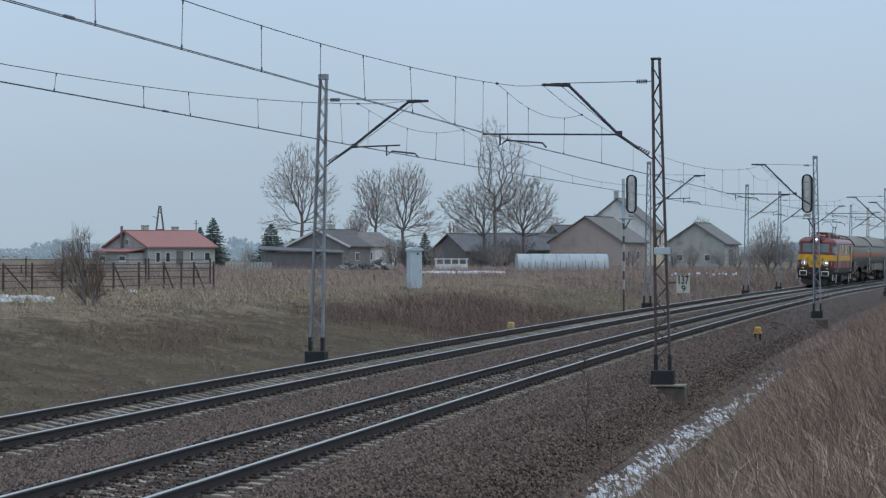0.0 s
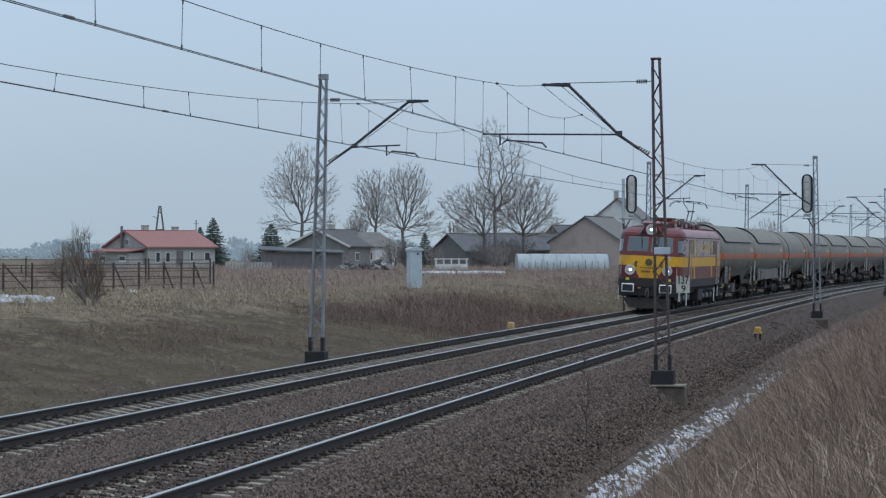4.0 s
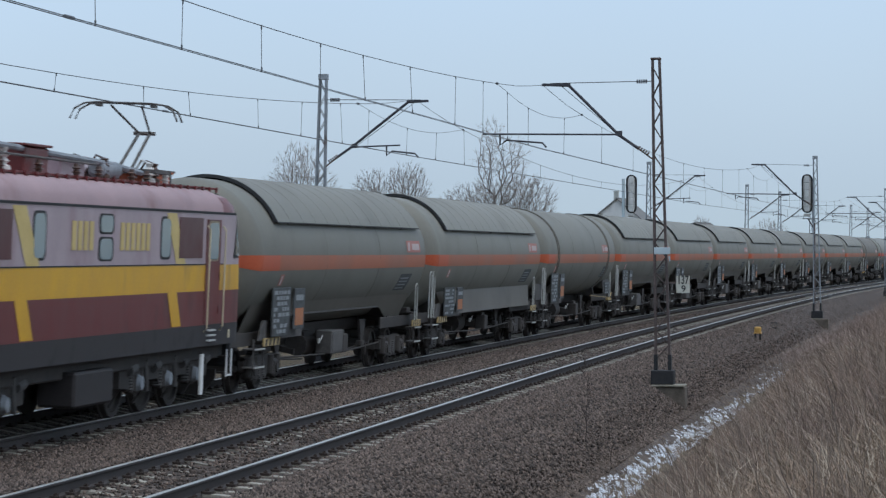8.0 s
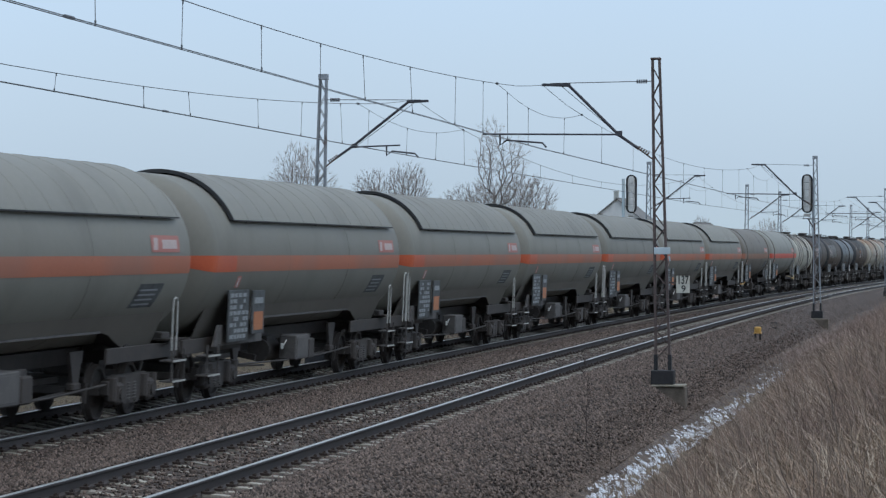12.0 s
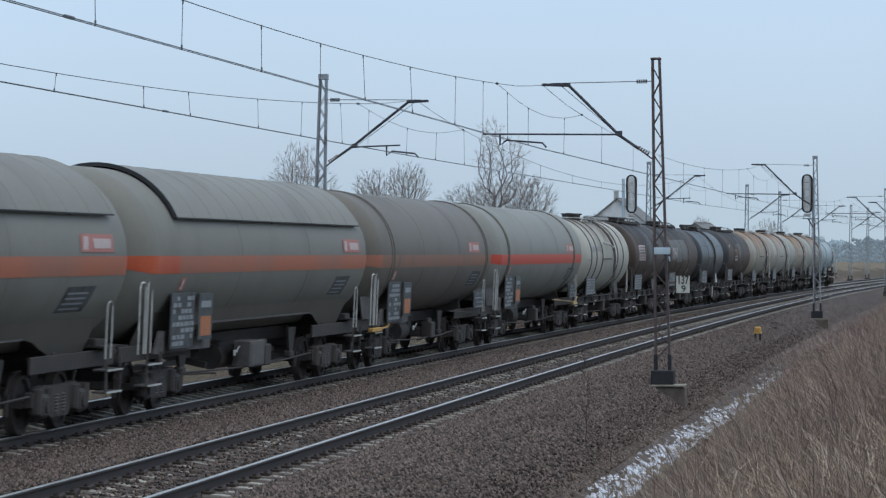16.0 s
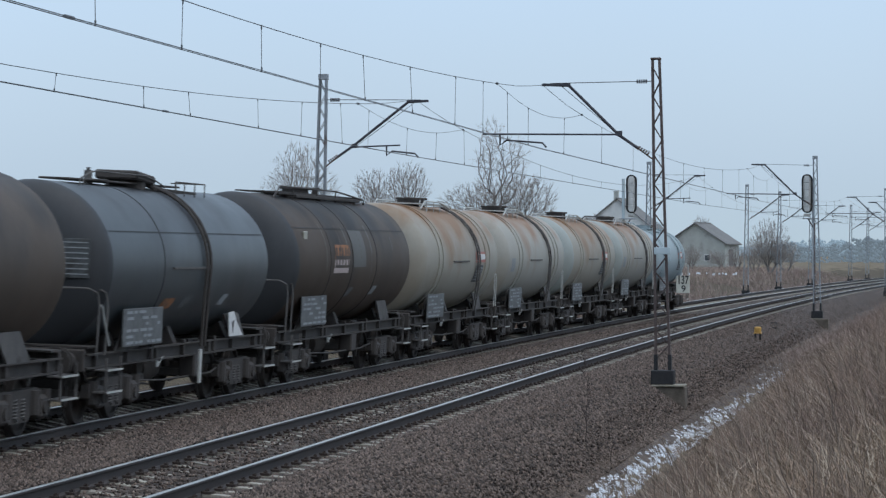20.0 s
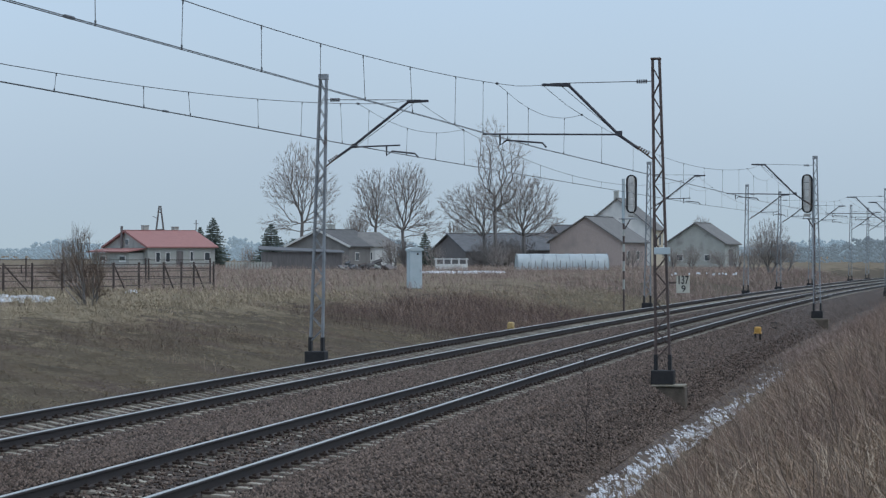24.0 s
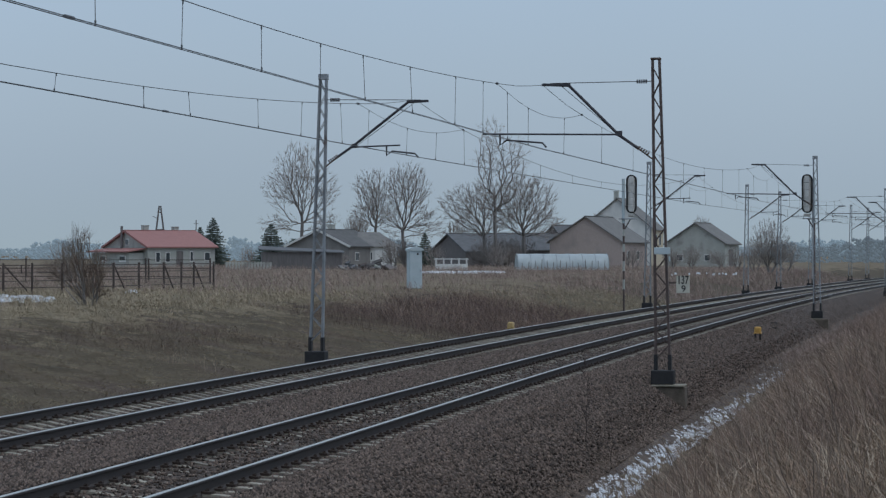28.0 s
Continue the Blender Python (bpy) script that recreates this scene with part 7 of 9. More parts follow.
    if logo:
        q = 0.0 if shield else -1.3
        sk = part("company_panel", side_panel(G(), L / 2 - 3.3 + q, L / 2 - 1.6 + q, 2.78, 3.06, r, zc, 0.008), M["sticker_red"], tank, "small faded red panel")
        part("pale_print", side_panel(side_panel(G(), L / 2 - 3.2 + q, L / 2 - 2.95 + q, 2.82, 3.02, r, zc, 0.012, slant=0.3), L / 2 - 2.65 + q, L / 2 - 1.75 + q, 2.84, 2.99, r, zc, 0.012), M["faded_print"], sk)
    tb = part("table_panel", side_panel(G(), L / 2 - 3.9, L / 2 - 2.5, 1.86, 2.26, r, zc, 0.008, slant=0.5), M["board"], tank, "dark slanted table panel")
    g = G()
    for k in range(4):
        side_panel(g, L / 2 - 3.75 + 0.045 * k, L / 2 - 2.75 + 0.045 * k, 1.90 + 0.08 * k, 1.93 + 0.08 * k, r, zc, 0.012)
    tagged(part("print", g, M["board_text"], tb), kind="stuff")
    part("red_mark", side_panel(G(), -L / 2 + 2.5, -L / 2 + 2.8, 2.12, 2.34, r, zc, 0.008, slant=0.2), M["sticker_red"], tank, "small red and white mark")
    part("red_mark_bar", side_panel(G(), -L / 2 + 2.6, -L / 2 + 2.68, 2.14, 2.31, r, zc, 0.012, slant=0.2), M["sticker_white"], tank)
    return t


def roof_walk(t, y0, y1, z, w=0.55, style="dark"):
    """Roof walkway with a dome, gratings and low handrails."""
    mt = M["frame"] if style == "dark" else M["handrail"] if style == "pale" else M["blue_grey"]
    m2 = M["frame"]
    part("manhole", G().cyl((0, (y0 + y1) / 2 - 0.5, z - 0.12), (0, (y0 + y1) / 2 - 0.5, z + 0.16), 0.30, 18).cyl((0, (y0 + y1) / 2 - 0.5, z + 0.16), (0, (y0 + y1) / 2 - 0.5, z + 0.2), 0.34, 18), m2 if style != "blue" else mt, t)
    for k in range(5):
        x = -w + 2 * w * k / 4
        part("walkway_plank", G().beam((x, y0 + 0.3, z + 0.05), (x, y1 - 0.1, z + 0.05), 0.12, 0.03), m2 if style == "dark" else mt, t)
    part("walkway_edge", G().beam((w + 0.1, y0 + 0.6, z + 0.04), (w + 0.1, y1, z + 0.04), 0.05, 0.06), m2 if style == "dark" else mt, t)
    top = 0.30 if style == "blue" else 0.17 if style == "dark" else 0.12
    for sx in ((1,) if style == "dark" else (-1, 1)):
        x = sx * (w + 0.15)
        m = y0 + 0.66 * (y1 - y0)
        part("roof_rail", G().tube([(x, y0, z - 0.10), (x, y0 + 0.6, z + top), (x, m, z + top), (x, m + 0.3 * (y1 - m), z + top - 0.04), (x, y1 - 0.04, z + top - 0.14), (x, y1, z + top - 0.2), (x, y1, z - 0.36)], 0.020), m2 if style == "dark" else mt, t)
        for y in (y0 + 0.2 * (y1 - y0), y0 + 0.45 * (y1 - y0), m):
            part("rail_post", G().cyl((x, y, z - 0.24), (x, y, z + top), 0.015, 6), m2 if style == "dark" else mt, t)
    if style == "dark":
        for y in (y0 + 1.6, (y0 + y1) / 2, y1 - 0.9):
            part("walkway_bracket", G().prism([(-w - 0.16, z + 0.02), (w + 0.16, z + 0.02), (w + 0.10, z - 0.20), (-w - 0.10, z - 0.20)], y - 0.012, y + 0.012), m2, t)
        part("walkway_side", G().box((w + 0.22, (y0 + y1) / 2 + 0.5, z - 0.01), (0.03, (y1 - y0) * 0.72, 0.07), bev=0.01), m2, t)
    for k in range(3):
        part("valve", G().cyl((0.15 * (k - 1), (y0 + y1) / 2 + 0.3 + 0.25 * k, z - 0.05), (0.15 * (k - 1), (y0 + y1) / 2 + 0.3 + 0.25 * k, z + 0.18), 0.06, 10).cyl((0.15 * (k - 1) - 0.12, (y0 + y1) / 2 + 0.3 + 0.25 * k, z + 0.2), (0.15 * (k - 1) + 0.12, (y0 + y1) / 2 + 0.3 + 0.25 * k, z + 0.2), 0.03, 8), m2, t)


def hatch_gear(t, z):
    """Roof gear of the slate wagon: a long plank, a tilted hatch, a high hoop rail in front and a square rail behind."""
    part("walkway_plank", G().box((0, -0.9, z + 0.05), (0.55, 6.6, 0.035), bev=0.01), M["frame"], t)
    part("hatch", G().cyl((0, -0.2, z - 0.1), (0, -0.2, z + 0.10), 0.36, 18).box((0, -0.2, z + 0.16), (0.78, 1.15, 0.16), bev=0.03, m=pose(0, 0, 0, -4, 0, 0)), M["frame"], t, "dark tilted filler hatch")
    part("valve", G().cyl((0.1, -2.7, z), (0.1, -2.7, z + 0.22), 0.07, 10).cyl((0.1, -2.7, z + 0.22), (0.1, -2.7, z + 0.27), 0.035, 8), M["frame_grey"], t)
    for x in (0.40,):
        part("roof_rail", G().tube([(x, -4.2, z - 0.14), (x, -4.05, z + 0.06), (x, -3.5, z + 0.18), (x, -3.1, z + 0.20), (x, -0.4, z + 0.20), (x, 0.4, z + 0.12), (x, 0.95, z + 0.02)], 0.015), M["frame_grey"], t, "thin grey hoop rail")
        part("roof_rail", G().tube([(x * 0.8, -3.7, z - 0.1), (x * 0.8, -3.6, z + 0.06), (x * 0.8, -2.3, z + 0.07), (x * 0.8, -2.25, z - 0.02)], 0.014), M["frame_grey"], t, "thin grey low rail")
        part("roof_rail", G().tube([(x * 1.4, 1.1, z - 0.1), (x * 1.4, 1.1, z + 0.13), (x * 1.4, 3.1, z + 0.13), (x * 1.4, 3.1, z - 0.28)], 0.015), M["frame_grey"], t, "thin grey square rail")
        for y in (1.7, 2.4):
            part("rail_post", G().cyl((x * 1.4, y, z - 0.2), (x * 1.4, y, z + 0.13), 0.012, 6), M["frame_grey"], t)
        part("walkway_side", G().beam((x, 0.2, z - 0.02), (x, 3.0, z - 0.06), 0.05, 0.06), M["frame"], t)
    part("cross_rail", G().tube([(-0.1, 3.1, z + 0.13), (0.56, 3.1, z + 0.13)], 0.014), M["frame_grey"], t)


def side_ladder(t, y, r, zc, mat, z_top=None, bend=0.55, width=0.34):
    """A ladder that follows the tank's curve down to the frame."""
    rails = []
    for o in (0, width):
        pts = []
        for k in range(7):
            a = radians(72 - 72 * k / 6)
            pts.append(((r + 0.07) * math.cos(a), y + o + bend * (k / 6), zc + (r + 0.07) * math.sin(a)))
        pts.append((1.47, y + o + bend, 1.9))
        pts.append((1.38, y + o + bend, 1.15))
        rails.append(pts)
        part("ladder_rail", G().tube(pts, 0.026, 6), mat, t)
    for k in range(len(rails[0]) - 1):
        a, b = Vector(rails[0][k]), Vector(rails[0][k + 1])
        c, d = Vector(rails[1][k]), Vector(rails[1][k + 1])
        part("rung", G().tube([(a + b) / 2, (c + d) / 2], 0.016, 5), mat, t)


def oil_wagon(label, L, paint, rings=(), ring_mat=None, walk_style="dark", ladder=None, wide=1.42, zc=2.56, patch=None, bands=True, group="oil tank wagons", dark_end=None, sill=1, split=False, end_board=False, inset=0.0, walk=None, pipes=(), seams=(), seam_z=0.0):
    """A shorter oil tank wagon on a full frame with a roof walkway."""
    t = thing("tank_wagon", label, "tank wagon", group=group)
    r = wide
    e = L / 2 - 0.72
    yc = e - 0.42
    tank = part("tank", G().lathe(dome(-e, -yc, r)[::-1] + dome(e - inset, yc - inset, r), zc, 52), M[paint], t)
    if dark_end:
        part("tank_end", G().lathe([(y, q + 0.004) for y, q in dome(-e - 0.006, -yc, r)], zc, 52), M[dark_end], tank, "darker front end of the tank")
    for y in rings:
        w = 0.035
        part("ring", G().lathe([(y - w, r), (y - w, r + 0.03), (y + w, r + 0.03), (y + w, r)], zc, 52, smooth=False), M[ring_mat or paint], tank)
    for y in seams:
        part("weld_seam", G().lathe([(y - 0.012, r), (y - 0.009, r + 0.009), (y + 0.009, r + 0.009), (y + 0.012, r)], zc, 52, smooth=False), M["seam"], tank)
    if seam_z:
        part("weld_seam", side_panel(G(), -yc + 0.1, yc - inset - 0.1, seam_z, seam_z + 0.014, r, zc, 0.008), M["seam"], tank)
    for y in pipes:
        pts = [((r + 0.05) * math.sin(radians(9 * k)), y, zc + (r + 0.05) * math.cos(radians(9 * k))) for k in range(-3, 12)]
        part("pipe", G().tube(pts + [(r + 0.02, y, 2.0), (r - 0.02, y, 1.1)], 0.030, 7), M["frame"], t, "dark pipe bent over the tank")
    if end_board:
        eb = part("end_board", G().box((0, 0, 0), (0.46, 0.02, 0.62), bev=0.005), M["board"], tank, "dark panel of pale print on the tank end", m=pose(0.86, -e + 0.02, 2.66, 0, 0, 16))
        for k in range(7):
            part("print", G().box((0, -0.014, 0.25 - 0.083 * k), (0.40, 0.008, 0.018)), M["board_text"], eb)
    pv = L / 2 - 2.35
    for y in (-pv + 0.4, 0, pv - 0.4):
        saddle(t, y, r, zc, "frame_grey" if sill == 2 else "frame")
    for d in (-1, 1):
        for sx in (-1, 1):
            part("strut", G().prism([(d * (e - 2.45), 1.15), (d * (e - 1.4), 1.15), (d * (e - 1.95), 1.62), (d * (e - 3.0), 1.62)], sx * 1.16, sx * 1.12, "x"), M["frame_grey"], t)
    running_gear(t, L, pivot=pv, full_sill=sill)
    top = zc + r
    hatch_gear(t, top) if split else roof_walk(t, *walk, top, 0.34, walk_style) if walk_style == "dark" else roof_walk(t, -2.7, 1.5, top, 0.5, walk_style)
    if ladder:
        side_ladder(t, ladder[0], r, zc, M[ladder[1]])
    flat_board(t, -L / 2 + 3.25, 1.38 if sill == 2 else 1.54, 2.3, 0.62, 1.27, hazard=False, lines=6, worn=True)
    if walk_style == "dark":
        for y in (-L / 2 + 0.5, -L / 2 + 0.95):
            part("handrail", G().tube([(0.35, y - 0.1, 2.20), (1.18, y, 2.20), (1.31, y + 0.05, 2.13), (1.33, y + 0.1, 1.95), (1.30, y + 0.12, 1.15)], 0.019), M["frame_grey"], t, "bent tubular handrail")
    else:
        hand_loop(t, L / 2 - 0.9, 1.2, 2.15, 0.3, 1.32)
    for d in (-1, 1):
        part("end_platform", G().box((0, d * (L / 2 - 0.9), 1.27), (2.3, 0.5, 0.03)), M["frame"], t)
    if patch == "panel":
        sk = part("lettering_panel", side_panel(G(), -4.05, -1.95, 2.45, 3.08, r, zc, 0.008, slant=0.2), M["faded_print"], tank, "worn white lettering block")
        g = G()
        for k in range(5):
            side_panel(g, -4.0 + 0.03 * k, -1.98 + 0.03 * k, 2.50 + 0.12 * k, 2.53 + 0.12 * k, r, zc, 0.012)
        for k in range(3):
            for o in (0.0, 0.34):
                side_panel(g, -3.7 + 0.62 * k + o, -3.6 + 0.62 * k + o, 2.55, 2.95, r, zc, 0.0125, slant=0.2)
            side_panel(g, -3.65 + 0.62 * k, -3.3 + 0.62 * k, 2.72, 2.79, r, zc, 0.0125)
        part("dark_print", g, M[paint], sk)
        r3 = random.Random(9)
        for k in range(11):
            y0 = -0.75 + 0.11 * k
            z0 = 2.2 + r3.uniform(0.0, 0.9) * abs(k - 5) / 5 + r3.uniform(0, 0.2)
            part("bare_streak", side_panel(G(), y0, y0 + r3.uniform(0.06, 0.12), z0, 3.8 - r3.uniform(0, 0.15), r, zc, 0.004 + 0.0004 * k, slant=0.33), M["bare_streak"], tank, "pale bare streak below the filler")
    if patch == "letters":
        for y0, y1, z0, z1 in ((-5.2, -3.42, 2.42, 3.34), (-3.36, -1.26, 2.34, 3.36), (-1.18, 0.85, 2.44, 3.36)):
            part("clean_panel", side_panel(G(), y0, y1, z0, z1, r, zc, 0.006), M["cleaned"], tank, "cleaned grey patch")
        for k in range(4):
            part("lettering", side_panel(side_panel(G(), -4.7 + 0.48 * k, -4.58 + 0.48 * k, 2.52, 2.98, r, zc, 0.011, slant=0.1), -4.58 + 0.48 * k, -4.36 + 0.48 * k, 2.86 - 0.1 * (k % 3), 2.98 - 0.1 * (k % 3), r, zc, 0.011), M["faded_print"], tank, "worn pale painted letter")
    if patch == "logo":
        mk = part("white_mark", side_panel(G(), -2.62, -1.15, 2.33, 2.62, r, zc, 0.008, slant=0.25), M["faded_print"], tank, "worn white lower half of a lettering block")
        part("orange_mark", side_panel(G(), -2.52, -1.05, 2.64, 2.94, r, zc, 0.008, slant=0.25), M["rust_mark"], mk, "peeling orange upper half")
        g = side_panel(side_panel(G(), -2.55, -1.1, 2.44, 2.50, r, zc, 0.012), -2.5, -1.05, 2.64, 2.70, r, zc, 0.012)
        for k in range(5):
            side_panel(g, -2.5 + 0.3 * k, -2.38 + 0.3 * k, 2.45, 2.88, r, zc, 0.0125, slant=0.25)
        part("dark_print", g, M[paint], mk)
        r3 = random.Random(5)
        part("bare_streak", side_panel(G(), -0.62, 0.7, 2.45, 3.26, r, zc, 0.005), M["cleaned"], tank, "grey scraped patch")
        for k in range(9):
            y0 = r3.uniform(-3.4, 4.2)
            part("bare_streak", side_panel(G(), y0, y0 + r3.uniform(0.03, 0.09), r3.uniform(2.2, 2.9), r3.uniform(3.1, 3.4), r, zc, 0.004 + 0.0002 * k), M["rust_streak" if k % 2 else "cleaned"], tank, "streak run down the side")
        part("plate", G().box((math.sqrt(r * r - 0.30), -5.0, zc + 0.55), (0.03, 0.30, 0.24), bev=0.01), M["cream"], tank, "small pale square plate")
    if patch == "red":
        sk = part("company_panel", side_panel(G(), 1.75, 3.35, 2.50, 2.80, r, zc, 0.01), M["sticker_red"], tank, "small red and white panel")
        part("pale_print", side_panel(side_panel(G(), 1.88, 2.1, 2.55, 2.76, r, zc, 0.014, slant=0.3), 2.35, 3.2, 2.58, 2.73, r, zc, 0.014), M["sticker_white"], sk)
        tb = part("table_panel", side_panel(G(), 1.75, 2.9, 1.95, 2.42, r, zc, 0.01, slant=0.25), M["board"], tank)
        g = G()
        for k in range(5):
            side_panel(g, 1.87 + 0.03 * k, 2.8 + 0.03 * k, 2.0 + 0.08 * k, 2.04 + 0.08 * k, r, zc, 0.014)
        tagged(part("print", g, M["board_text"], tb), kind="stuff")
    if patch == "plain":
        part("table_panel", side_panel(G(), -yc + 0.3, -yc + 1.0, 2.2, 2.6, r, zc, 0.008), M["board_text"], tank, "small table of print")
    if walk_style == "dark":
        for y, mt in ((-0.7, "worn_board"), (1.9, "board_text")):
            part("placard", side_panel(G(), y, y + 0.42, 1.80, 2.0, r, zc, 0.008, slant=1.0), M[mt], tank, "small worn placard")
    if bands:
        for y in (-0.2,):
            part("side_rail", G().box((r + 0.02, y - 0.35, zc - 0.02), (0.04, 2.3, 0.035)), M["frame_grey"], tank)
    return t


TRAIN = []
_edge = 19.24


def couple(ob, length):
    global _edge
    TRAIN.append((ob, _edge + length / 2))
    _edge += length


SHIELDED = "grey gas tank wagon with a sun shield and an orange band"
first = gas_wagon("grey gas tank wagon with stained sun shield and orange band", 18.55, rails=False, striped=True)
couple(first, 18.55)
second = gas_wagon("grey gas tank wagon with sun shield, orange band and side skirts", 19.2, skirt=True, striped=True)
couple(second, 19.2)
couple(gas_wagon("olive-grey gas tank wagon without shield, with dark rings and orange band", 18.5, shield=False, rings=(-6.4, -6.1, 6.2, 6.5)), 18.5)
plain_shield = gas_wagon(SHIELDED, 18.65)
couple(plain_shield, 18.65)
bare_shield = gas_wagon("grey gas tank wagon with sun shield, orange band, few handrails", 18.62, rails=False)
couple(bare_shield, 18.62)
for k in range(6):
    ln = 18.62 if k < 5 else 18.6
    couple(copy_thing(plain_shield if k % 2 else bare_shield, pose(0, 0, 0)), ln)
couple(gas_wagon("dirty dark olive gas tank wagon with a dull orange band", 17.1, shield=False, paint="gas_dark", band="dull_band", yellow=True, rings=(-6.5, -6.25, 6.7, 6.95)), 17.1)
couple(gas_wagon("pale grey gas tank wagon with a bright red band", 18.7, shield=False, paint="gas_light", band="red_band", rings=(-7.3, -7.1, 6.4, 6.6)), 18.7)
cream_wagon = oil_wagon("dirty cream tank wagon with raised bands and a side ladder", 14.1, "cream", (-4.9, -3.5, -1.9, 2.4, 4.05), "frame_grey", "pale", (0.4, "frame_grey"), 1.42, 2.56)
g = G()
for k in range(8):
    side_panel(side_panel(g, -4.7 + 0.33 * k, -4.6 + 0.33 * k, 2.80, 3.02, 1.42, 2.56, 0.008), -4.6 + 0.33 * k, -4.47 + 0.33 * k, 2.80 + 0.06 * (k % 3), 2.85 + 0.06 * (k % 3), 1.42, 2.56, 0.008)
part("worn_lettering", g, M["board_text"], cream_wagon, "worn grey painted letters")
part("end_seam", G().box((1.40, -5.25, 2.50), (0.05, 0.70, 0.018)), M["frame_grey"], cream_wagon)
part("hose_arm", G().tube([(1.36, -1.3, 3.14), (1.5, -0.4, 3.06), (1.5, 0.4, 2.98)], 0.04, 8), M["handrail"], cream_wagon, "pale swivel arm on the side")
couple(cream_wagon, 14.1)
couple(oil_wagon("brown-black oil tank wagon with white lettering block", 12.3, "brown_tank", (), None, "dark", None, 1.43, 2.56, "panel", False, walk=(-4.5, 3.0), seams=(-3.9, -1.3, 1.4), seam_z=3.30), 12.3)
couple(oil_wagon("brown-black oil tank wagon with cleaned grey patches", 13.8, "brown_tank", (), None, "dark", None, 1.42, 2.55, "letters", False, dark_end="black_end", inset=0.35, walk=(-5.3, 3.2), seams=(-3.39, -1.22, 1.6)), 13.8)
slate = oil_wagon("slate-grey oil tank wagon with a black front end", 12.7, "slate_tank", (), None, "dark", None, 1.36, 2.52, None, True, dark_end="black_end", split=True, end_board=True, inset=0.15, pipes=(0.38, 0.62), seams=(-2.2,), seam_z=3.10)
part("torn_plate", G().prism([(2.75, 1.64), (3.15, 1.66), (3.35, 1.48), (3.85, 1.20), (2.85, 1.20)], 1.20, 1.22, "x"), M["sticker_white"], slate, "torn white sheet stuck on a bracket")
part("torn_gap", G().prism([(3.0, 1.46), (3.16, 1.50), (3.08, 1.26)], 1.222, 1.228, "x"), M["frame"], slate)
part("grab_rod", G().tube([(1.33, -5.75, 1.95), (1.34, -5.62, 1.90), (1.35, -5.22, 1.30)], 0.022), M["handrail"], slate, "pale slanting grab rod")
part("drain_pipe", G().box((1.33, 0.40, 0.75), (0.05, 0.13, 0.60), bev=0.01), M["handrail"], slate, "pale drain pipe under the sill")
part("loose_strip", side_panel(G(), -1.95, -1.25, 1.80, 1.98, 1.36, 2.52, 0.010, slant=0.9), M["rust_mark"], slate, "loose orange strip")
couple(slate, 12.7)
couple(oil_wagon("sooty black oil tank wagon with a peeling orange mark", 14.0, "brown_tank", (), None, "dark", None, 1.42, 2.54, "logo", False, dark_end="black_end", walk=(-4.6, 4.5), seams=(-2.9, -0.7, 1.9), seam_z=3.27), 14.0)
couple(oil_wagon("rust-streaked beige tank wagon with double bands", 13.1, "beige", (-3.8, -3.25, 3.3, 4.0), None, "pale", (1.2, "frame_grey"), 1.42, 2.56, "red", sill=2), 13.1)
couple(oil_wagon("stained beige-grey tank wagon with double bands", 13.5, "beige_grey", (-3.9, -3.3, 3.4, 4.1), None, "pale", (1.3, "frame_grey"), 1.42, 2.56, "plain", sill=2), 13.5)
couple(oil_wagon("beige tank wagon with bluish ends and a red panel", 13.3, "beige", (-3.8, -3.25, 3.3, 4.0), None, "pale", (1.2, "frame_grey"), 1.42, 2.56, "red", sill=2, dark_end="sage"), 13.3)
couple(oil_wagon("weathered grey-beige tank wagon with double bands", 13.0, "beige_grey", (-3.8, -3.2, 3.3, 4.0), None, "pale", (1.2, "frame_grey"), 1.42, 2.56, "plain", sill=2, dark_end="sage"), 13.0)
last = oil_wagon("pale blue-grey tank wagon at the end of the train", 13.6, "blue_grey", (-3.9, -3.3, 3.45, 4.0), None, "blue", (1.2, "blue_grey"), 1.31, 2.45, "red", False, sill=2, inset=1.0)
part("tail_marker", G().box((1.0, 6.35, 1.62), (0.03, 0.30, 0.34), bev=0.01).cyl((1.0, 6.35, 1.2), (1.0, 6.35, 1.5), 0.02, 6), M["sticker_white"], last, "pale tail marker board")
flat_board(last, 3.9, 1.40, 1.45, 0.46, 1.27, hazard=False, lines=5, name="side_board")
couple(last, 13.6)
# ---- the train: the locomotive ----

HALF = 9.62


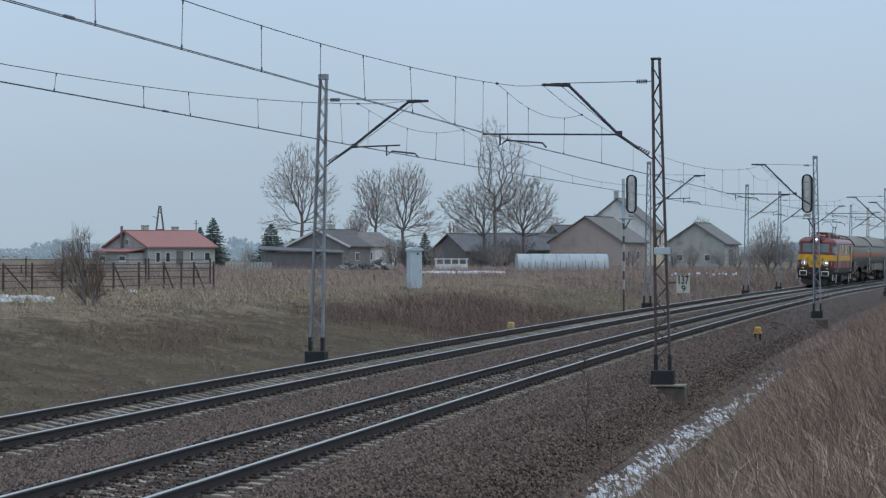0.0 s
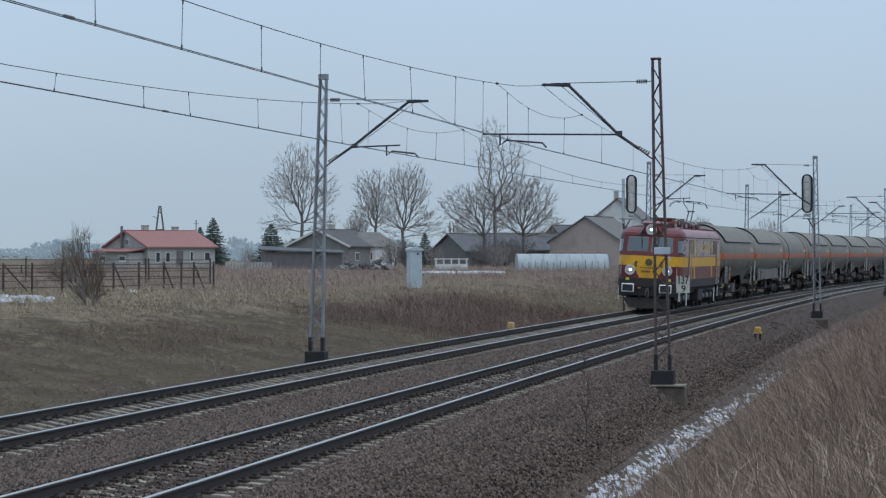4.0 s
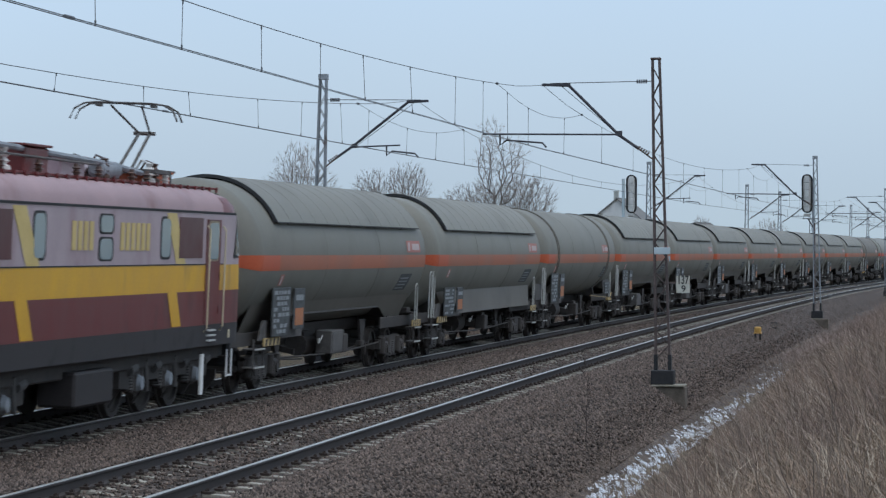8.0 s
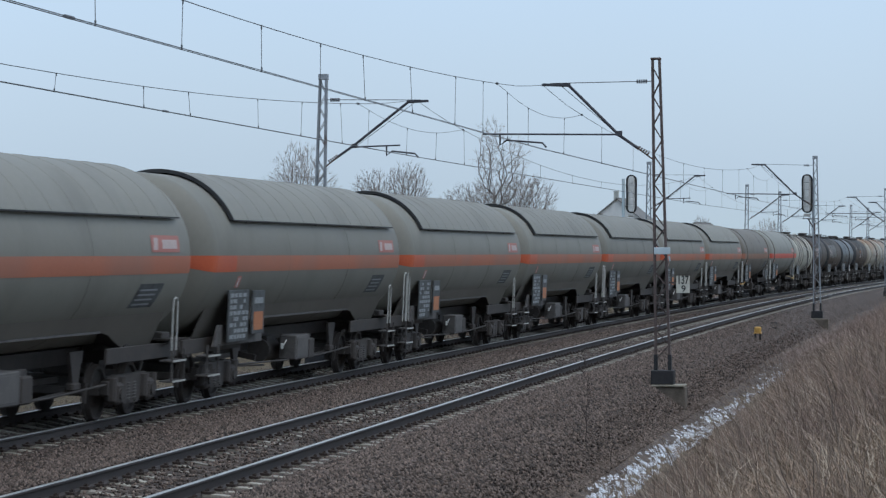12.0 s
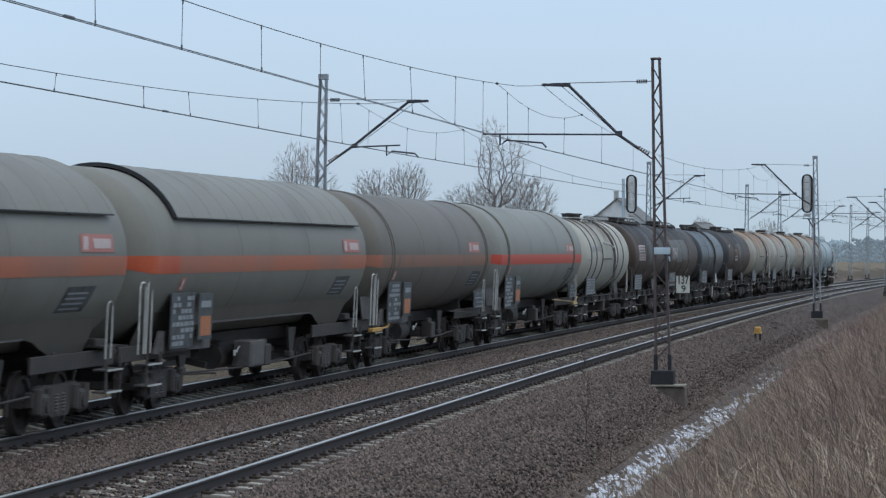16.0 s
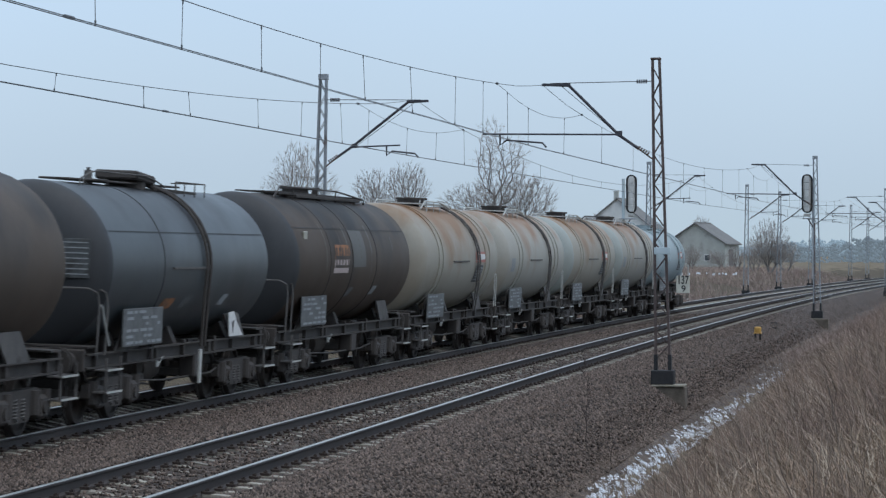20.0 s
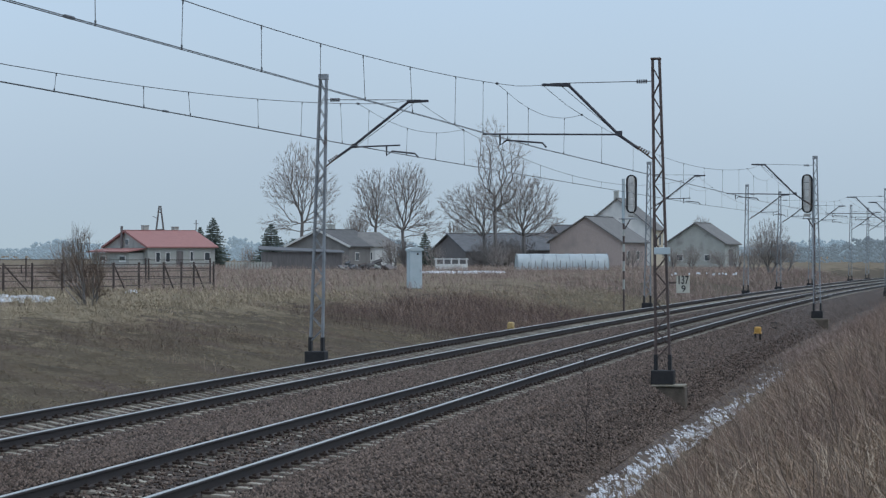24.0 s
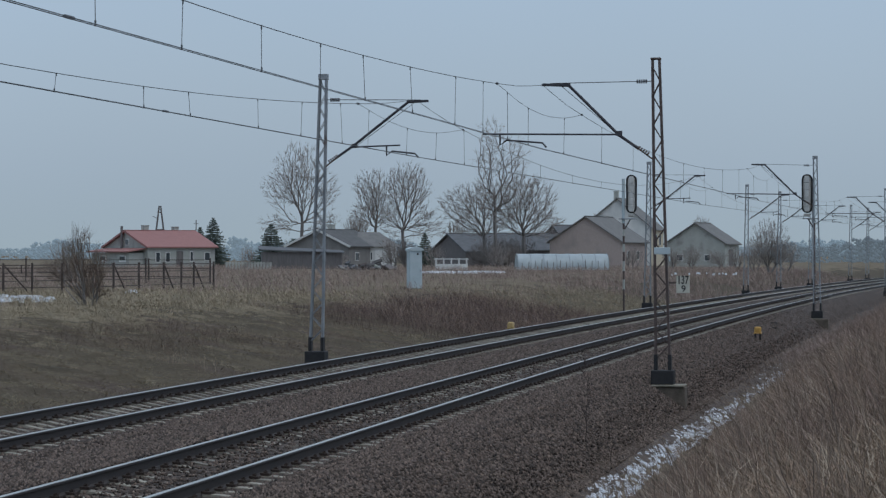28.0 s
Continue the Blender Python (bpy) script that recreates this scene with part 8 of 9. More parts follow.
def locomotive():
    t = thing("electric_locomotive", "maroon and yellow electric locomotive with lit headlamps and raised pantograph", "locomotive")
    Y = lambda d: d - HALF

    def outline(d0, taper, hw=1.515, n=6):
        """Right half plan of a level: front nose to rear nose, as (x, d)."""
        a = [(0.0, d0), (0.62, d0 + 0.02), (1.08 - taper, d0 + 0.07), (1.29 - taper * 0.7, d0 + 0.18), (1.42 - taper * 0.4, d0 + 0.38), (hw - 0.022, d0 + 0.66), (hw, d0 + 0.98), (hw, 2.2)]
        b = [(x, 19.24 - d + (0.35 if d < 2.0 else 0.0)) for x, d in a[::-1]]
        return a + b

    def full(d0, taper, z, hw=1.515):
        o = outline(d0, taper, hw)
        pts = o + [(-x, d) for x, d in o[::-1][1:-1]]
        return [(x, Y(d), z) for x, d in pts]

    levels = {1.02: (0.56, 0.0), 1.50: (0.54, 0.0), 2.10: (0.54, 0.0), 2.56: (0.58, 0.0), 2.72: (0.62, 0.01), 3.47: (0.90, 0.05)}

    def belt(zs, keep, mat, name, label="", lift=0.0):
        rows = []
        for z in zs:
            ks = sorted(levels)
            d0 = np.interp(z, ks, [levels[k][0] for k in ks])
            tp = np.interp(z, ks, [levels[k][1] for k in ks])
            r = full(d0 - lift, tp, z, 1.515 + lift)
            rows.append(r + [r[0]])
        g = G()
        n = len(rows[0])
        for i in range(len(rows) - 1):
            for k in range(n - 1):
                p = [rows[i][k], rows[i][k + 1], rows[i + 1][k + 1], rows[i + 1][k]]
                c = sum(q[1] for q in p) / 4
                if keep(c + HALF):
                    g.add(p, [(0, 1, 2, 3)], True)
        return part(name, g.weld(), mat, t, label)

    front = lambda d: d < 2.2 or d > 19.24 - 2.2
    body = belt([1.50, 1.7, 1.9, 2.10], lambda d: True, M["maroon"], "lower_body", "maroon lower body")
    belt([1.12, 1.50], lambda d: True, M["dark_skirt"], "skirt", "sooty black skirt")
    belt([2.10, 2.56], lambda d: True, M["loco_yellow"], "yellow_band", "broad yellow band")
    cab = belt([2.56, 2.72, 3.0, 3.25, 3.47], lambda d: d < 2.2, M["maroon"], "cab_front", "maroon cab front")
    belt([2.56, 2.72, 3.0, 3.25, 3.47], lambda d: d > 17.04, M["mauve"], "cab_rear", "mauve rear cab end with sky sheen in its colour")
    side = belt([2.56, 2.72, 3.0, 3.25, 3.47], lambda d: not front(d), M["mauve"], "upper_body", "mauve upper side with sky sheen in its colour")
    # roof: crowned, falling to the cornice all round
    rows = []
    for k in range(6):
        u = k / 5
        z = 3.47 + 0.50 * math.sin(u * math.pi / 2)
        sc = 1.0 - 0.66 * u ** 2.3
        r = full(1.0 + 2.2 * u ** 2.2, 0.05, z, 1.515)
        rows.append([(x * sc, y, zz) for x, y, zz in r] + [(r[0][0] * sc, r[0][1], r[0][2])])
    g = G()
    gf = G()
    for i in range(5):
        for k in range(len(rows[0]) - 1):
            p = [rows[i][k], rows[i][k + 1], rows[i + 1][k + 1], rows[i + 1][k]]
            c = sum(q[1] for q in p) / 4 + HALF
            (gf if front(c) else g).add(p, [(0, 1, 2, 3)], True)
    g.add(rows[5][:-1], [tuple(range(len(rows[5]) - 1))], True)
    g.weld()
    gf.weld()
    roof = part("roof", g, M["roof_mauve"], t, "dusty pinkish roof")
    for end in (-1, 1):
        nose = G()
        for f in gf.f:
            if sum(gf.v[i][1] for i in f) * end > 0:
                nose.add([gf.v[i] for i in f], [tuple(range(len(f)))], True)
        part("roof_nose", nose.weld(), M["maroon"], roof, "maroon end of the roof")
    part("cornice", belt_mesh(full(0.98, 0.04, 3.46, 1.53), full(0.98, 0.04, 3.50, 1.53)), M["rubber"], roof)
    part("frame", G().box((0, 0, 0.98), (2.5, 17.6, 0.30), bev=0.03), M["frame"], t)

    def face(x, z, dd=0.0):
        """Distance of the front face at height z."""
        ks = sorted(levels)
        d0 = float(np.interp(z, ks, [levels[k][0] for k in ks]))
        ax = abs(x)
        return d0 + float(np.interp(ax, [0, 0.62, 1.08, 1.29], [0, 0.02, 0.07, 0.18])) - dd

    def front_sheet(pts, dd):
        """A polygon laid on the front face, given as (x, z)."""
        (x0, z0), (x1, z1), (x2, z2), (x3, z3) = pts
        rows = []
        for i in range(9):
            v = i / 8
            row = []
            for j in range(13):
                u = j / 12
                x = (x0 * (1 - u) + x3 * u) * (1 - v) + (x1 * (1 - u) + x2 * u) * v
                z = (z0 * (1 - u) + z3 * u) * (1 - v) + (z1 * (1 - u) + z2 * u) * v
                row.append((x, Y(face(x, z, dd)), z))
            rows.append(row)
        return G().sheet(rows)

    part("yellow_apron", front_sheet([(-0.74, 2.11), (-0.42, 1.53), (0.42, 1.53), (0.74, 2.11)], 0.016), M["loco_yellow"], body, "yellow trapezoid on the nose")
    # emblem as plain shapes
    emb = part("emblem", G().cyl((0, Y(face(0, 2.25, 0.02)), 2.26), (0, Y(face(0, 2.25, 0.035)), 2.26), 0.17, 20), M["green_globe"], body, "round dark emblem")
    g = G()
    for sx in (-1, 1):
        for k in range(7):
            a = radians(-38 + 13 * k)
            g.beam((sx * (0.30 + 0.27 * math.cos(a)), Y(face(0.5, 2.2, 0.02)), 2.16 + 0.16 * math.sin(a)), (sx * (0.42 + 0.27 * math.cos(a)), Y(face(0.5, 2.2, 0.02)), 2.16 + 0.20 * math.sin(a)), 0.01, 0.022)
    part("emblem_rays", g, M["black"], emb)
    g = G()
    for k in range(9):
        x = -0.36 + 0.09 * k
        g.box((x, Y(face(x, 2.03, 0.018)), 2.03 - 0.03 * math.cos(x * 4)), (0.055, 0.006, 0.05))
    part("lettering", g, M["black"], emb)
    g = G()
    for k in range(8):
        if k != 5:
            x = -0.31 + 0.089 * k
            g.box((x, Y(face(x, 1.83, 0.018)), 1.83), (0.058, 0.006, 0.10))
    part("number_print", g, M["maroon"], body, "faded red painted number")

    # front windows with rubber seals, pillar, wipers
    for sx in (-1, 1):
        for end in (0, 1):
            w = [(sx * 0.10, 2.80), (sx * 1.02, 2.80), (sx * 0.98, 3.40), (sx * 0.13, 3.40)]
            def put(pts, dd):
                g = front_sheet(pts, dd + 0.012)
                if end:
                    g.v = [(x, -y, z) for x, y, z in g.v]
                return g
            fr = part("front_window", put([(sx * 0.06, 2.76), (sx * 1.07, 2.76), (sx * 1.02, 3.44), (sx * 0.09, 3.44)], 0.008), M["seal"], cab, "cab window in a grey seal")
            part("pane", put(w, 0.014), M["cab_glass"], fr)
            if end == 0:
                part("wiper", G().tube([(sx * 0.42, Y(face(0.4, 3.48, 0.05)), 3.52), (sx * 0.38, Y(face(0.4, 3.2, 0.06)), 3.12)], 0.012).tube([(sx * 0.38, Y(face(0.4, 3.2, 0.06)), 3.30), (sx * 0.36, Y(face(0.4, 2.95, 0.05)), 2.92)], 0.016), M["rubber"], cab)
    # headlamps
    for x, z, r, d in ((-0.87, 1.89, 0.235, face(0.87, 1.89)), (0.87, 1.89, 0.235, face(0.87, 1.89)), (0.0, 3.79, 0.25, 1.02)):
        h = part("headlamp", G().cyl((x, Y(d + 0.15), z), (x, Y(d - 0.06), z), r, 28).lathe([(Y(d - 0.06), r * 0.78), (Y(d - 0.10), r * 0.84), (Y(d - 0.10), r * 0.98), (Y(d - 0.04), r)], z, 28, x), M["grey_rim"], t, "round headlamp in a grey rim")
        part("reflector", G().cyl((x, Y(d - 0.055), z), (x, Y(d - 0.075), z), r * 0.80, 26), M["reflector"], h)
        part("bulb", G().cyl((x + (0.03 if x else 0), Y(d - 0.07), z), (x + (0.03 if x else 0), Y(d - 0.10), z), r * 0.17, 14), M["lamp_on"], h, "lit lamp")
    part("lamp_housing", G().prism([(-0.55, 3.52), (0.55, 3.52), (0.30, 3.95), (0.20, 4.02), (-0.20, 4.02), (-0.30, 3.95)], Y(1.02), Y(1.75)), M["maroon"], roof, "maroon housing of the upper lamp")
    for sx in (-1, 1):
        part("tail_lamp", G().cyl((sx * 0.36, Y(1.06), 3.64), (sx * 0.36, Y(0.99), 3.64), 0.085, 16), M["rubber"], roof)
        part("front_handle", G().tube([(sx * 1.30, Y(face(1.29, 1.8, 0.02)), 1.66), (sx * 1.31, Y(face(1.29, 1.8, 0.07)), 1.70), (sx * 1.31, Y(face(1.29, 1.8, 0.07)), 1.98), (sx * 1.30, Y(face(1.29, 1.8, 0.02)), 2.02)], 0.018), M["handrail"], t, "white corner handle")
        part("marker_plate", G().box((sx * 0.97, Y(face(0.97, 1.45, 0.02)), 1.46), (0.17, 0.02, 0.11), bev=0.004), M["plate_yellow"], t, "small bright yellow plate")
    part("fan_cover", G().box((0.03, Y(2.0), 4.10), (1.10, 1.05, 0.17), bev=0.07).cyl((0, Y(2.0), 3.85), (0, Y(2.0), 4.05), 0.45, 18), M["roof_mauve"], roof, "flat maroon ventilator cover")

    # buffer beam, plough, couplings
    for end in (0, 1):
        k = 1 if end == 0 else -1
        yb = lambda d: k * Y(d)
        part("buffer_beam", G().box((0, yb(0.78), 1.08), (2.75, 0.26, 0.84), bev=0.05), M["black"], t, "black buffer beam")
        for sx in (-1, 1):
            b = part("buffer", G().cyl((sx * 0.875, yb(0.7), 1.06), (sx * 0.875, yb(0.10), 1.06), 0.13, 16).box((sx * 0.875, yb(0.05), 1.06), (0.58, 0.07, 0.40), bev=0.03), M["white"], t, "buffer with a white-edged rectangular plate")
            part("plate_face", G().box((sx * 0.875, yb(0.008), 1.06), (0.48, 0.02, 0.30), bev=0.008), M["black"], b)
        part("plough", G().prism([(-1.10, 0.60), (1.10, 0.60), (1.09, 0.42), (0.86, 0.12), (-0.86, 0.12), (-1.09, 0.42)], yb(0.72), yb(0.80)).beam((-0.9, yb(0.85), 0.8), (-0.9, yb(0.76), 0.3), 0.1, 0.05).beam((0.9, yb(0.85), 0.8), (0.9, yb(0.76), 0.3), 0.1, 0.05), M["frame"], t, "dusty dark snow plough plate with cut corners")
        part("coupling", G().box((0, yb(0.5), 1.0), (0.09, 0.36, 0.15), bev=0.02).tube([(-0.06, yb(0.36), 0.98), (-0.06, yb(0.3), 0.62), (0.06, yb(0.3), 0.62), (0.06, yb(0.36), 0.98)], 0.025), M["frame_grey"], t)
        part("socket", G().box((0, yb(0.60), 1.36), (0.26, 0.08, 0.16), bev=0.02), M["grey_rim"], t)
        for sx, cm in ((-1, "roof_orange"), (1, "rubber")):
            part("air_hose", G().tube([(sx * 0.36, yb(0.62), 1.05), (sx * 0.38, yb(0.45), 0.98), (sx * 0.36, yb(0.40), 0.62), (sx * 0.30, yb(0.48), 0.5)], 0.03), M["rubber"], t)
            part("hose_cock", G().box((sx * 0.40, yb(0.52), 1.05), (0.16, 0.10, 0.09), bev=0.02), M[cm], t)
        for sx in (-1, 1):
            part("nose_handrail", G().tube([(sx * 1.22, yb(0.80), 1.62), (sx * 1.24, yb(0.74), 1.68), (sx * 1.24, yb(0.74), 1.98), (sx * 1.22, yb(0.80), 2.04)], 0.014), M["white"], t)
            st = part("corner_steps", G().box((sx * 1.32, yb(1.05), 0.56), (0.18, 0.34, 0.03)).box((sx * 1.32, yb(1.05), 0.86), (0.18, 0.34, 0.03)), M["frame"], t)
            part("step_edge", G().beam((sx * 1.42, yb(0.88), 0.5), (sx * 1.42, yb(0.88), 1.0), 0.03, 0.03).beam((sx * 1.42, yb(1.22), 0.5), (sx * 1.42, yb(1.22), 1.0), 0.03, 0.03).box((sx * 1.42, yb(1.05), 0.52), (0.02, 0.36, 0.03)), M["white"], st)

    # sides: cab windows, doors, handrails, slots, yellow stripes, faded lettering
    def wall(sx, d0, d1, z0, z1, lift, slant=0.0):
        x = sx * (1.515 + lift)
        return G().box((x, Y((d0 + d1) / 2), (z0 + z1) / 2), (0.012, d1 - d0, z1 - z0)) if not slant else G().add([(x, Y(d0), z0), (x, Y(d1), z0), (x, Y(d1 + slant), z1), (x, Y(d0 + slant), z1)], [(0, 1, 2, 3)])
    def cab_window(sx, a, b, lift, inset=0.0):
        """A pane that follows the rounded cab corner."""
        rows = []
        for i in range(5):
            z = 2.68 + inset + (0.70 - 2 * inset) * i / 4
            ks = sorted(levels)
            d0 = float(np.interp(z, ks, [levels[k][0] for k in ks]))
            tp = float(np.interp(z, ks, [levels[k][1] for k in ks]))
            o = outline(d0, tp)
            row = []
            for j in range(9):
                d = a + (b - a) * j / 8 + d0
                x = float(np.interp(d, [q[1] for q in o[1:-1]], [q[0] for q in o[1:-1]]))
                row.append((sx * (x + lift), Y(d), z))
            rows.append(row)
        return G().sheet(rows)

    def rounded(sx, a, b, z0, z1, lift):
        r = min(0.12, (b - a) * 0.4, (z1 - z0) * 0.4)
        pts = []
        for cx, cz, a0 in ((b - r, z1 - r, 0), (a + r, z1 - r, 90), (a + r, z0 + r, 180), (b - r, z0 + r, 270)):
            for k in range(4):
                q = radians(a0 + 30 * k)
                pts.append((Y(cx + r * math.cos(q)), cz + r * math.sin(q)))
        return G().prism(pts, sx * 1.51, sx * (1.515 + lift), "x")
    for sx in (-1, 1):
        for a, b in ((0.12, 1.12), (17.2, 17.72)):
            w = part("cab_side_window", cab_window(sx, a, b, 0.008), M["rubber"], side, "sliding cab window")
            m2 = (a + b) / 2
            part("pane", cab_window(sx, a + 0.06, m2, 0.012, 0.06), M["cab_glass"], w)
            part("pane_frame", cab_window(sx, m2 + 0.02, b - 0.03, 0.012, 0.03), M["grey_rim"], w, "pale frame of the sliding pane")
            part("pane", cab_window(sx, m2 + 0.09, b - 0.10, 0.016, 0.09), M["cab_glass"], w)
        for a, b in ((3.46, 4.06), (15.90, 16.86)):
            dr = part("cab_door", wall(sx, a, b, 1.52, 3.36, 0.008), M["maroon"], side, "maroon cab door")
            part("door_seal", rounded(sx, a + 0.10, b - 0.10, 2.62, 3.34, 0.014), M["pale_yellow"], dr, "pale seal of the door window")
            part("door_pane", rounded(sx, a + 0.15, b - 0.15, 2.66, 3.30, 0.020), M["pale_glass"], dr)
            for z in (1.75, 2.35):
                part("door_hinge", G().box((sx * 1.53, Y(b - 0.03), z), (0.02, 0.05, 0.14), bev=0.005), M["dark_maroon"], dr)
            for dd in (a - 0.06, b + 0.06):
                part("door_handrail", G().tube([(sx * 1.545, Y(dd), 1.38), (sx * 1.60, Y(dd), 1.46), (sx * 1.60, Y(dd), 3.18), (sx * 1.545, Y(dd), 3.25)], 0.017), M["pale_yellow"], dr)
            for k in range(3):
                part("door_step", G().box((sx * 1.52, Y((a + b) / 2), 1.40 - 0.09 * k), (0.10, 0.46, 0.03)), M["grey_rim"], dr)
            part("white_post", G().box((sx * 1.46, Y(a + 0.2), 0.62), (0.05, 0.16, 0.72), bev=0.01), M["white"], t, "white step post")
        for a, b in ((4.16, 5.42), (14.10, 15.62)):
            part("dark_panel", wall(sx, a, b, 2.68, 3.38, 0.006), M["dark_maroon"], side, "dark maroon window panel")
        for a, sl in ((6.10, -0.70), (13.98, -0.70)):
            part("vertical_stripe", wall(sx, a, a + 0.60, 2.56, 3.44, 0.008, sl), M["stripe_yellow"], side, "pale yellow slanted stripe")
            part("lower_stripe", wall(sx, a - 0.14, a + 0.42, 1.52, 2.11, 0.006, -0.34), M["loco_yellow"], side, "yellow slanted stripe")
        for a, b in ((6.33, 6.95), (12.95, 13.60)):
            s1 = part("slot_window", rounded(sx, a, b, 2.66, 3.38, 0.006), M["rubber"], side, "narrow rounded window")
            part("pane", rounded(sx, a + 0.06, b - 0.06, 2.70, 3.34, 0.012), M["pale_glass"], s1)
        for z0, z1 in ((2.64, 3.02), (3.06, 3.38)):
            s1 = part("centre_window", rounded(sx, 9.50, 10.30, z0, z1, 0.006), M["rubber"], side, "small rounded window")
            part("pane", rounded(sx, 9.58, 10.22, z0 + 0.03, z1 - 0.03, 0.012), M["pale_glass"], s1)
        for n, d0 in ((4, 8.12), (6, 10.62)):
            for k in range(n):
                part("lettering", G().box((sx * 1.523, Y(d0 + 0.13 + 0.29 * k), 3.03), (0.008, 0.19, 0.44)), M["stripe_yellow"], side, "faded yellow painted letter")
        for n, d0, z in ((4, 1.62, 3.10), (3, 1.78, 2.82)):
            for k in range(n):
                part("lettering", G().box((sx * 1.523, Y(d0 + 0.24 * k), z), (0.008, 0.15, 0.17)), M["pale_yellow"], side, "faded pale painted figure")
        part("side_vent", rounded(sx, 2.1, 2.7, 3.30, 3.38, 0.010), M["rubber"], side)
        part("panel_seam", G().box((sx * 1.521, 0, 2.57), (0.006, 15.0, 0.02)), M["rubber"], side)

    # bogies of three axles
    for d in (-1, 1):
        yc = d * 5.15
        b = part("bogie", G().prism([(yc - 2.75, 0.55), (yc - 2.75, 0.86), (yc + 2.75, 0.86), (yc + 2.75, 0.55), (yc + 1.9, 0.50), (yc + 1.6, 0.62), (yc + 0.5, 0.62), (yc + 0.3, 0.46), (yc - 0.3, 0.46), (yc - 0.5, 0.62), (yc - 1.6, 0.62), (yc - 1.9, 0.50)], 1.06, 1.18, "x").prism([(yc - 2.75, 0.55), (yc - 2.75, 0.86), (yc + 2.75, 0.86), (yc + 2.75, 0.55)], -1.18, -1.06, "x").box((0, yc, 0.72), (2.1, 0.5, 0.3)), M["frame"], t, "black three-axle bogie frame")
        for k in (-1.75, 0, 1.75):
            part("axle", AXLE, None, b, m=pose(0, yc + k, 0.62))
            for sx in (-1, 1):
                w = part("wheel", WHEEL[sx], None, b, m=pose(sx * 0.72, yc + k, 0.62) @ Matrix.Diagonal((1, 1.35, 1.35, 1)))
                part("axle_box", AXLE_BOX, None, b, m=pose(sx * 1.10, yc + k, 0.60, 0, 0, 0 if sx > 0 else 180))
                for o in (-0.33, 0.33):
                    part("spring", SPRING, None, b, m=pose(sx * 1.12, yc + k + o, 0.18))
        for k in (-1.75, 0, 1.75):
            for sx in (-1, 1):
                part("axle_cover", G().cyl((sx * 1.20, yc + k, 0.60), (sx * 1.29, yc + k, 0.60), 0.15, 14, 0.11), M["mast"], b, "round grey axle cover")
                part("damper", G().cyl((sx * 1.24, yc + k + 0.42, 0.45), (sx * 1.24, yc + k + 0.30, 0.98), 0.045, 8), M["frame_grey"], b)
        for k in (-2.3, -0.9, 0.9, 2.3):
            part("sand_pipe", G().tube([(1.15, yc + k, 0.95), (1.12, yc + k, 0.6), (0.85, yc + k + 0.1, 0.2)], 0.025), M["frame_grey"], b)
            part("brake_cylinder", G().cyl((1.20, yc + k, 0.82), (1.20, yc + k + 0.32, 0.86), 0.09, 12), M["frame_grey"], b)
    part("equipment_box", G().box((1.15, 0.2, 0.68), (0.6, 2.0, 0.55), bev=0.04), M["dark_skirt"], t, "dusty equipment box between the bogies")
    part("equipment_box", G().box((-1.15, 0.2, 0.68), (0.6, 2.0, 0.55), bev=0.04), M["frame_grey"], t)
    for sx in (-1, 1):
        for d in (1.5, 17.2):
            part("cable_lamp", G().box((sx * 1.50, Y(d + 0.5), 1.30), (0.06, 0.12, 0.16), bev=0.02), M["pale_yellow"], t)

    # roof gear: catwalks, resistor boxes, insulators, bus bars and two pantographs
    for sx in (-1, 1):
        part("catwalk", G().box((sx * 1.0, 0.9, 3.92), (0.34, 14.6, 0.035)), M["maroon"], roof, "maroon roof catwalk")
        for k in range(30):
            part("catwalk_tooth", G().box((sx * 1.20, -6.2 + 0.49 * k, 3.90), (0.04, 0.05, 0.09)), M["maroon"], roof)
        part("bus_bar", G().tube([(sx * 0.55, Y(3.0), 4.18), (sx * 0.5, Y(6.5), 4.22), (sx * 0.5, Y(12.5), 4.18)], 0.022), M["frame_grey"], roof)
    for d, w, ln, h, mt in ((5.9, 0.9, 1.0, 0.44, "maroon"), (6.7, 0.5, 0.5, 0.3, "roof_orange"), (9.5, 0.95, 1.15, 0.44, "maroon"), (11.65, 0.75, 1.25, 0.34, "mauve"), (14.4, 0.5, 0.6, 0.16, "frame_grey"), (17.05, 0.7, 0.95, 0.22, "roof_orange"), (18.0, 0.4, 0.35, 0.26, "frame_grey")):
        part("roof_box", G().box((0.0, Y(d), 3.92 + h / 2), (w, ln, h), bev=0.03).box((0.0, Y(d), 3.92 + h + 0.02), (w + 0.1, ln + 0.1, 0.04), bev=0.01), M[mt], roof)
    for x, d0, d1, mt in ((0.35, 13.0, 14.0, "mast"), (-0.3, 12.9, 14.6, "mauve")):
        tk = part("air_tank", G().cyl((x, Y(d0), 4.12), (x, Y(d1), 4.12), 0.15, 14).cyl((x, Y(d0 - 0.06), 4.12), (x, Y(d0), 4.12), 0.09, 14, 0.15).cyl((x, Y(d1), 4.12), (x, Y(d1 + 0.06), 4.12), 0.15, 14, 0.09), M[mt], roof, "grey roof cylinder on stands")
        for q in (d0 + 0.3, d1 - 0.3):
            part("stand", G().box((x, Y(q), 3.98), (0.22, 0.08, 0.2)), M["maroon"], tk)
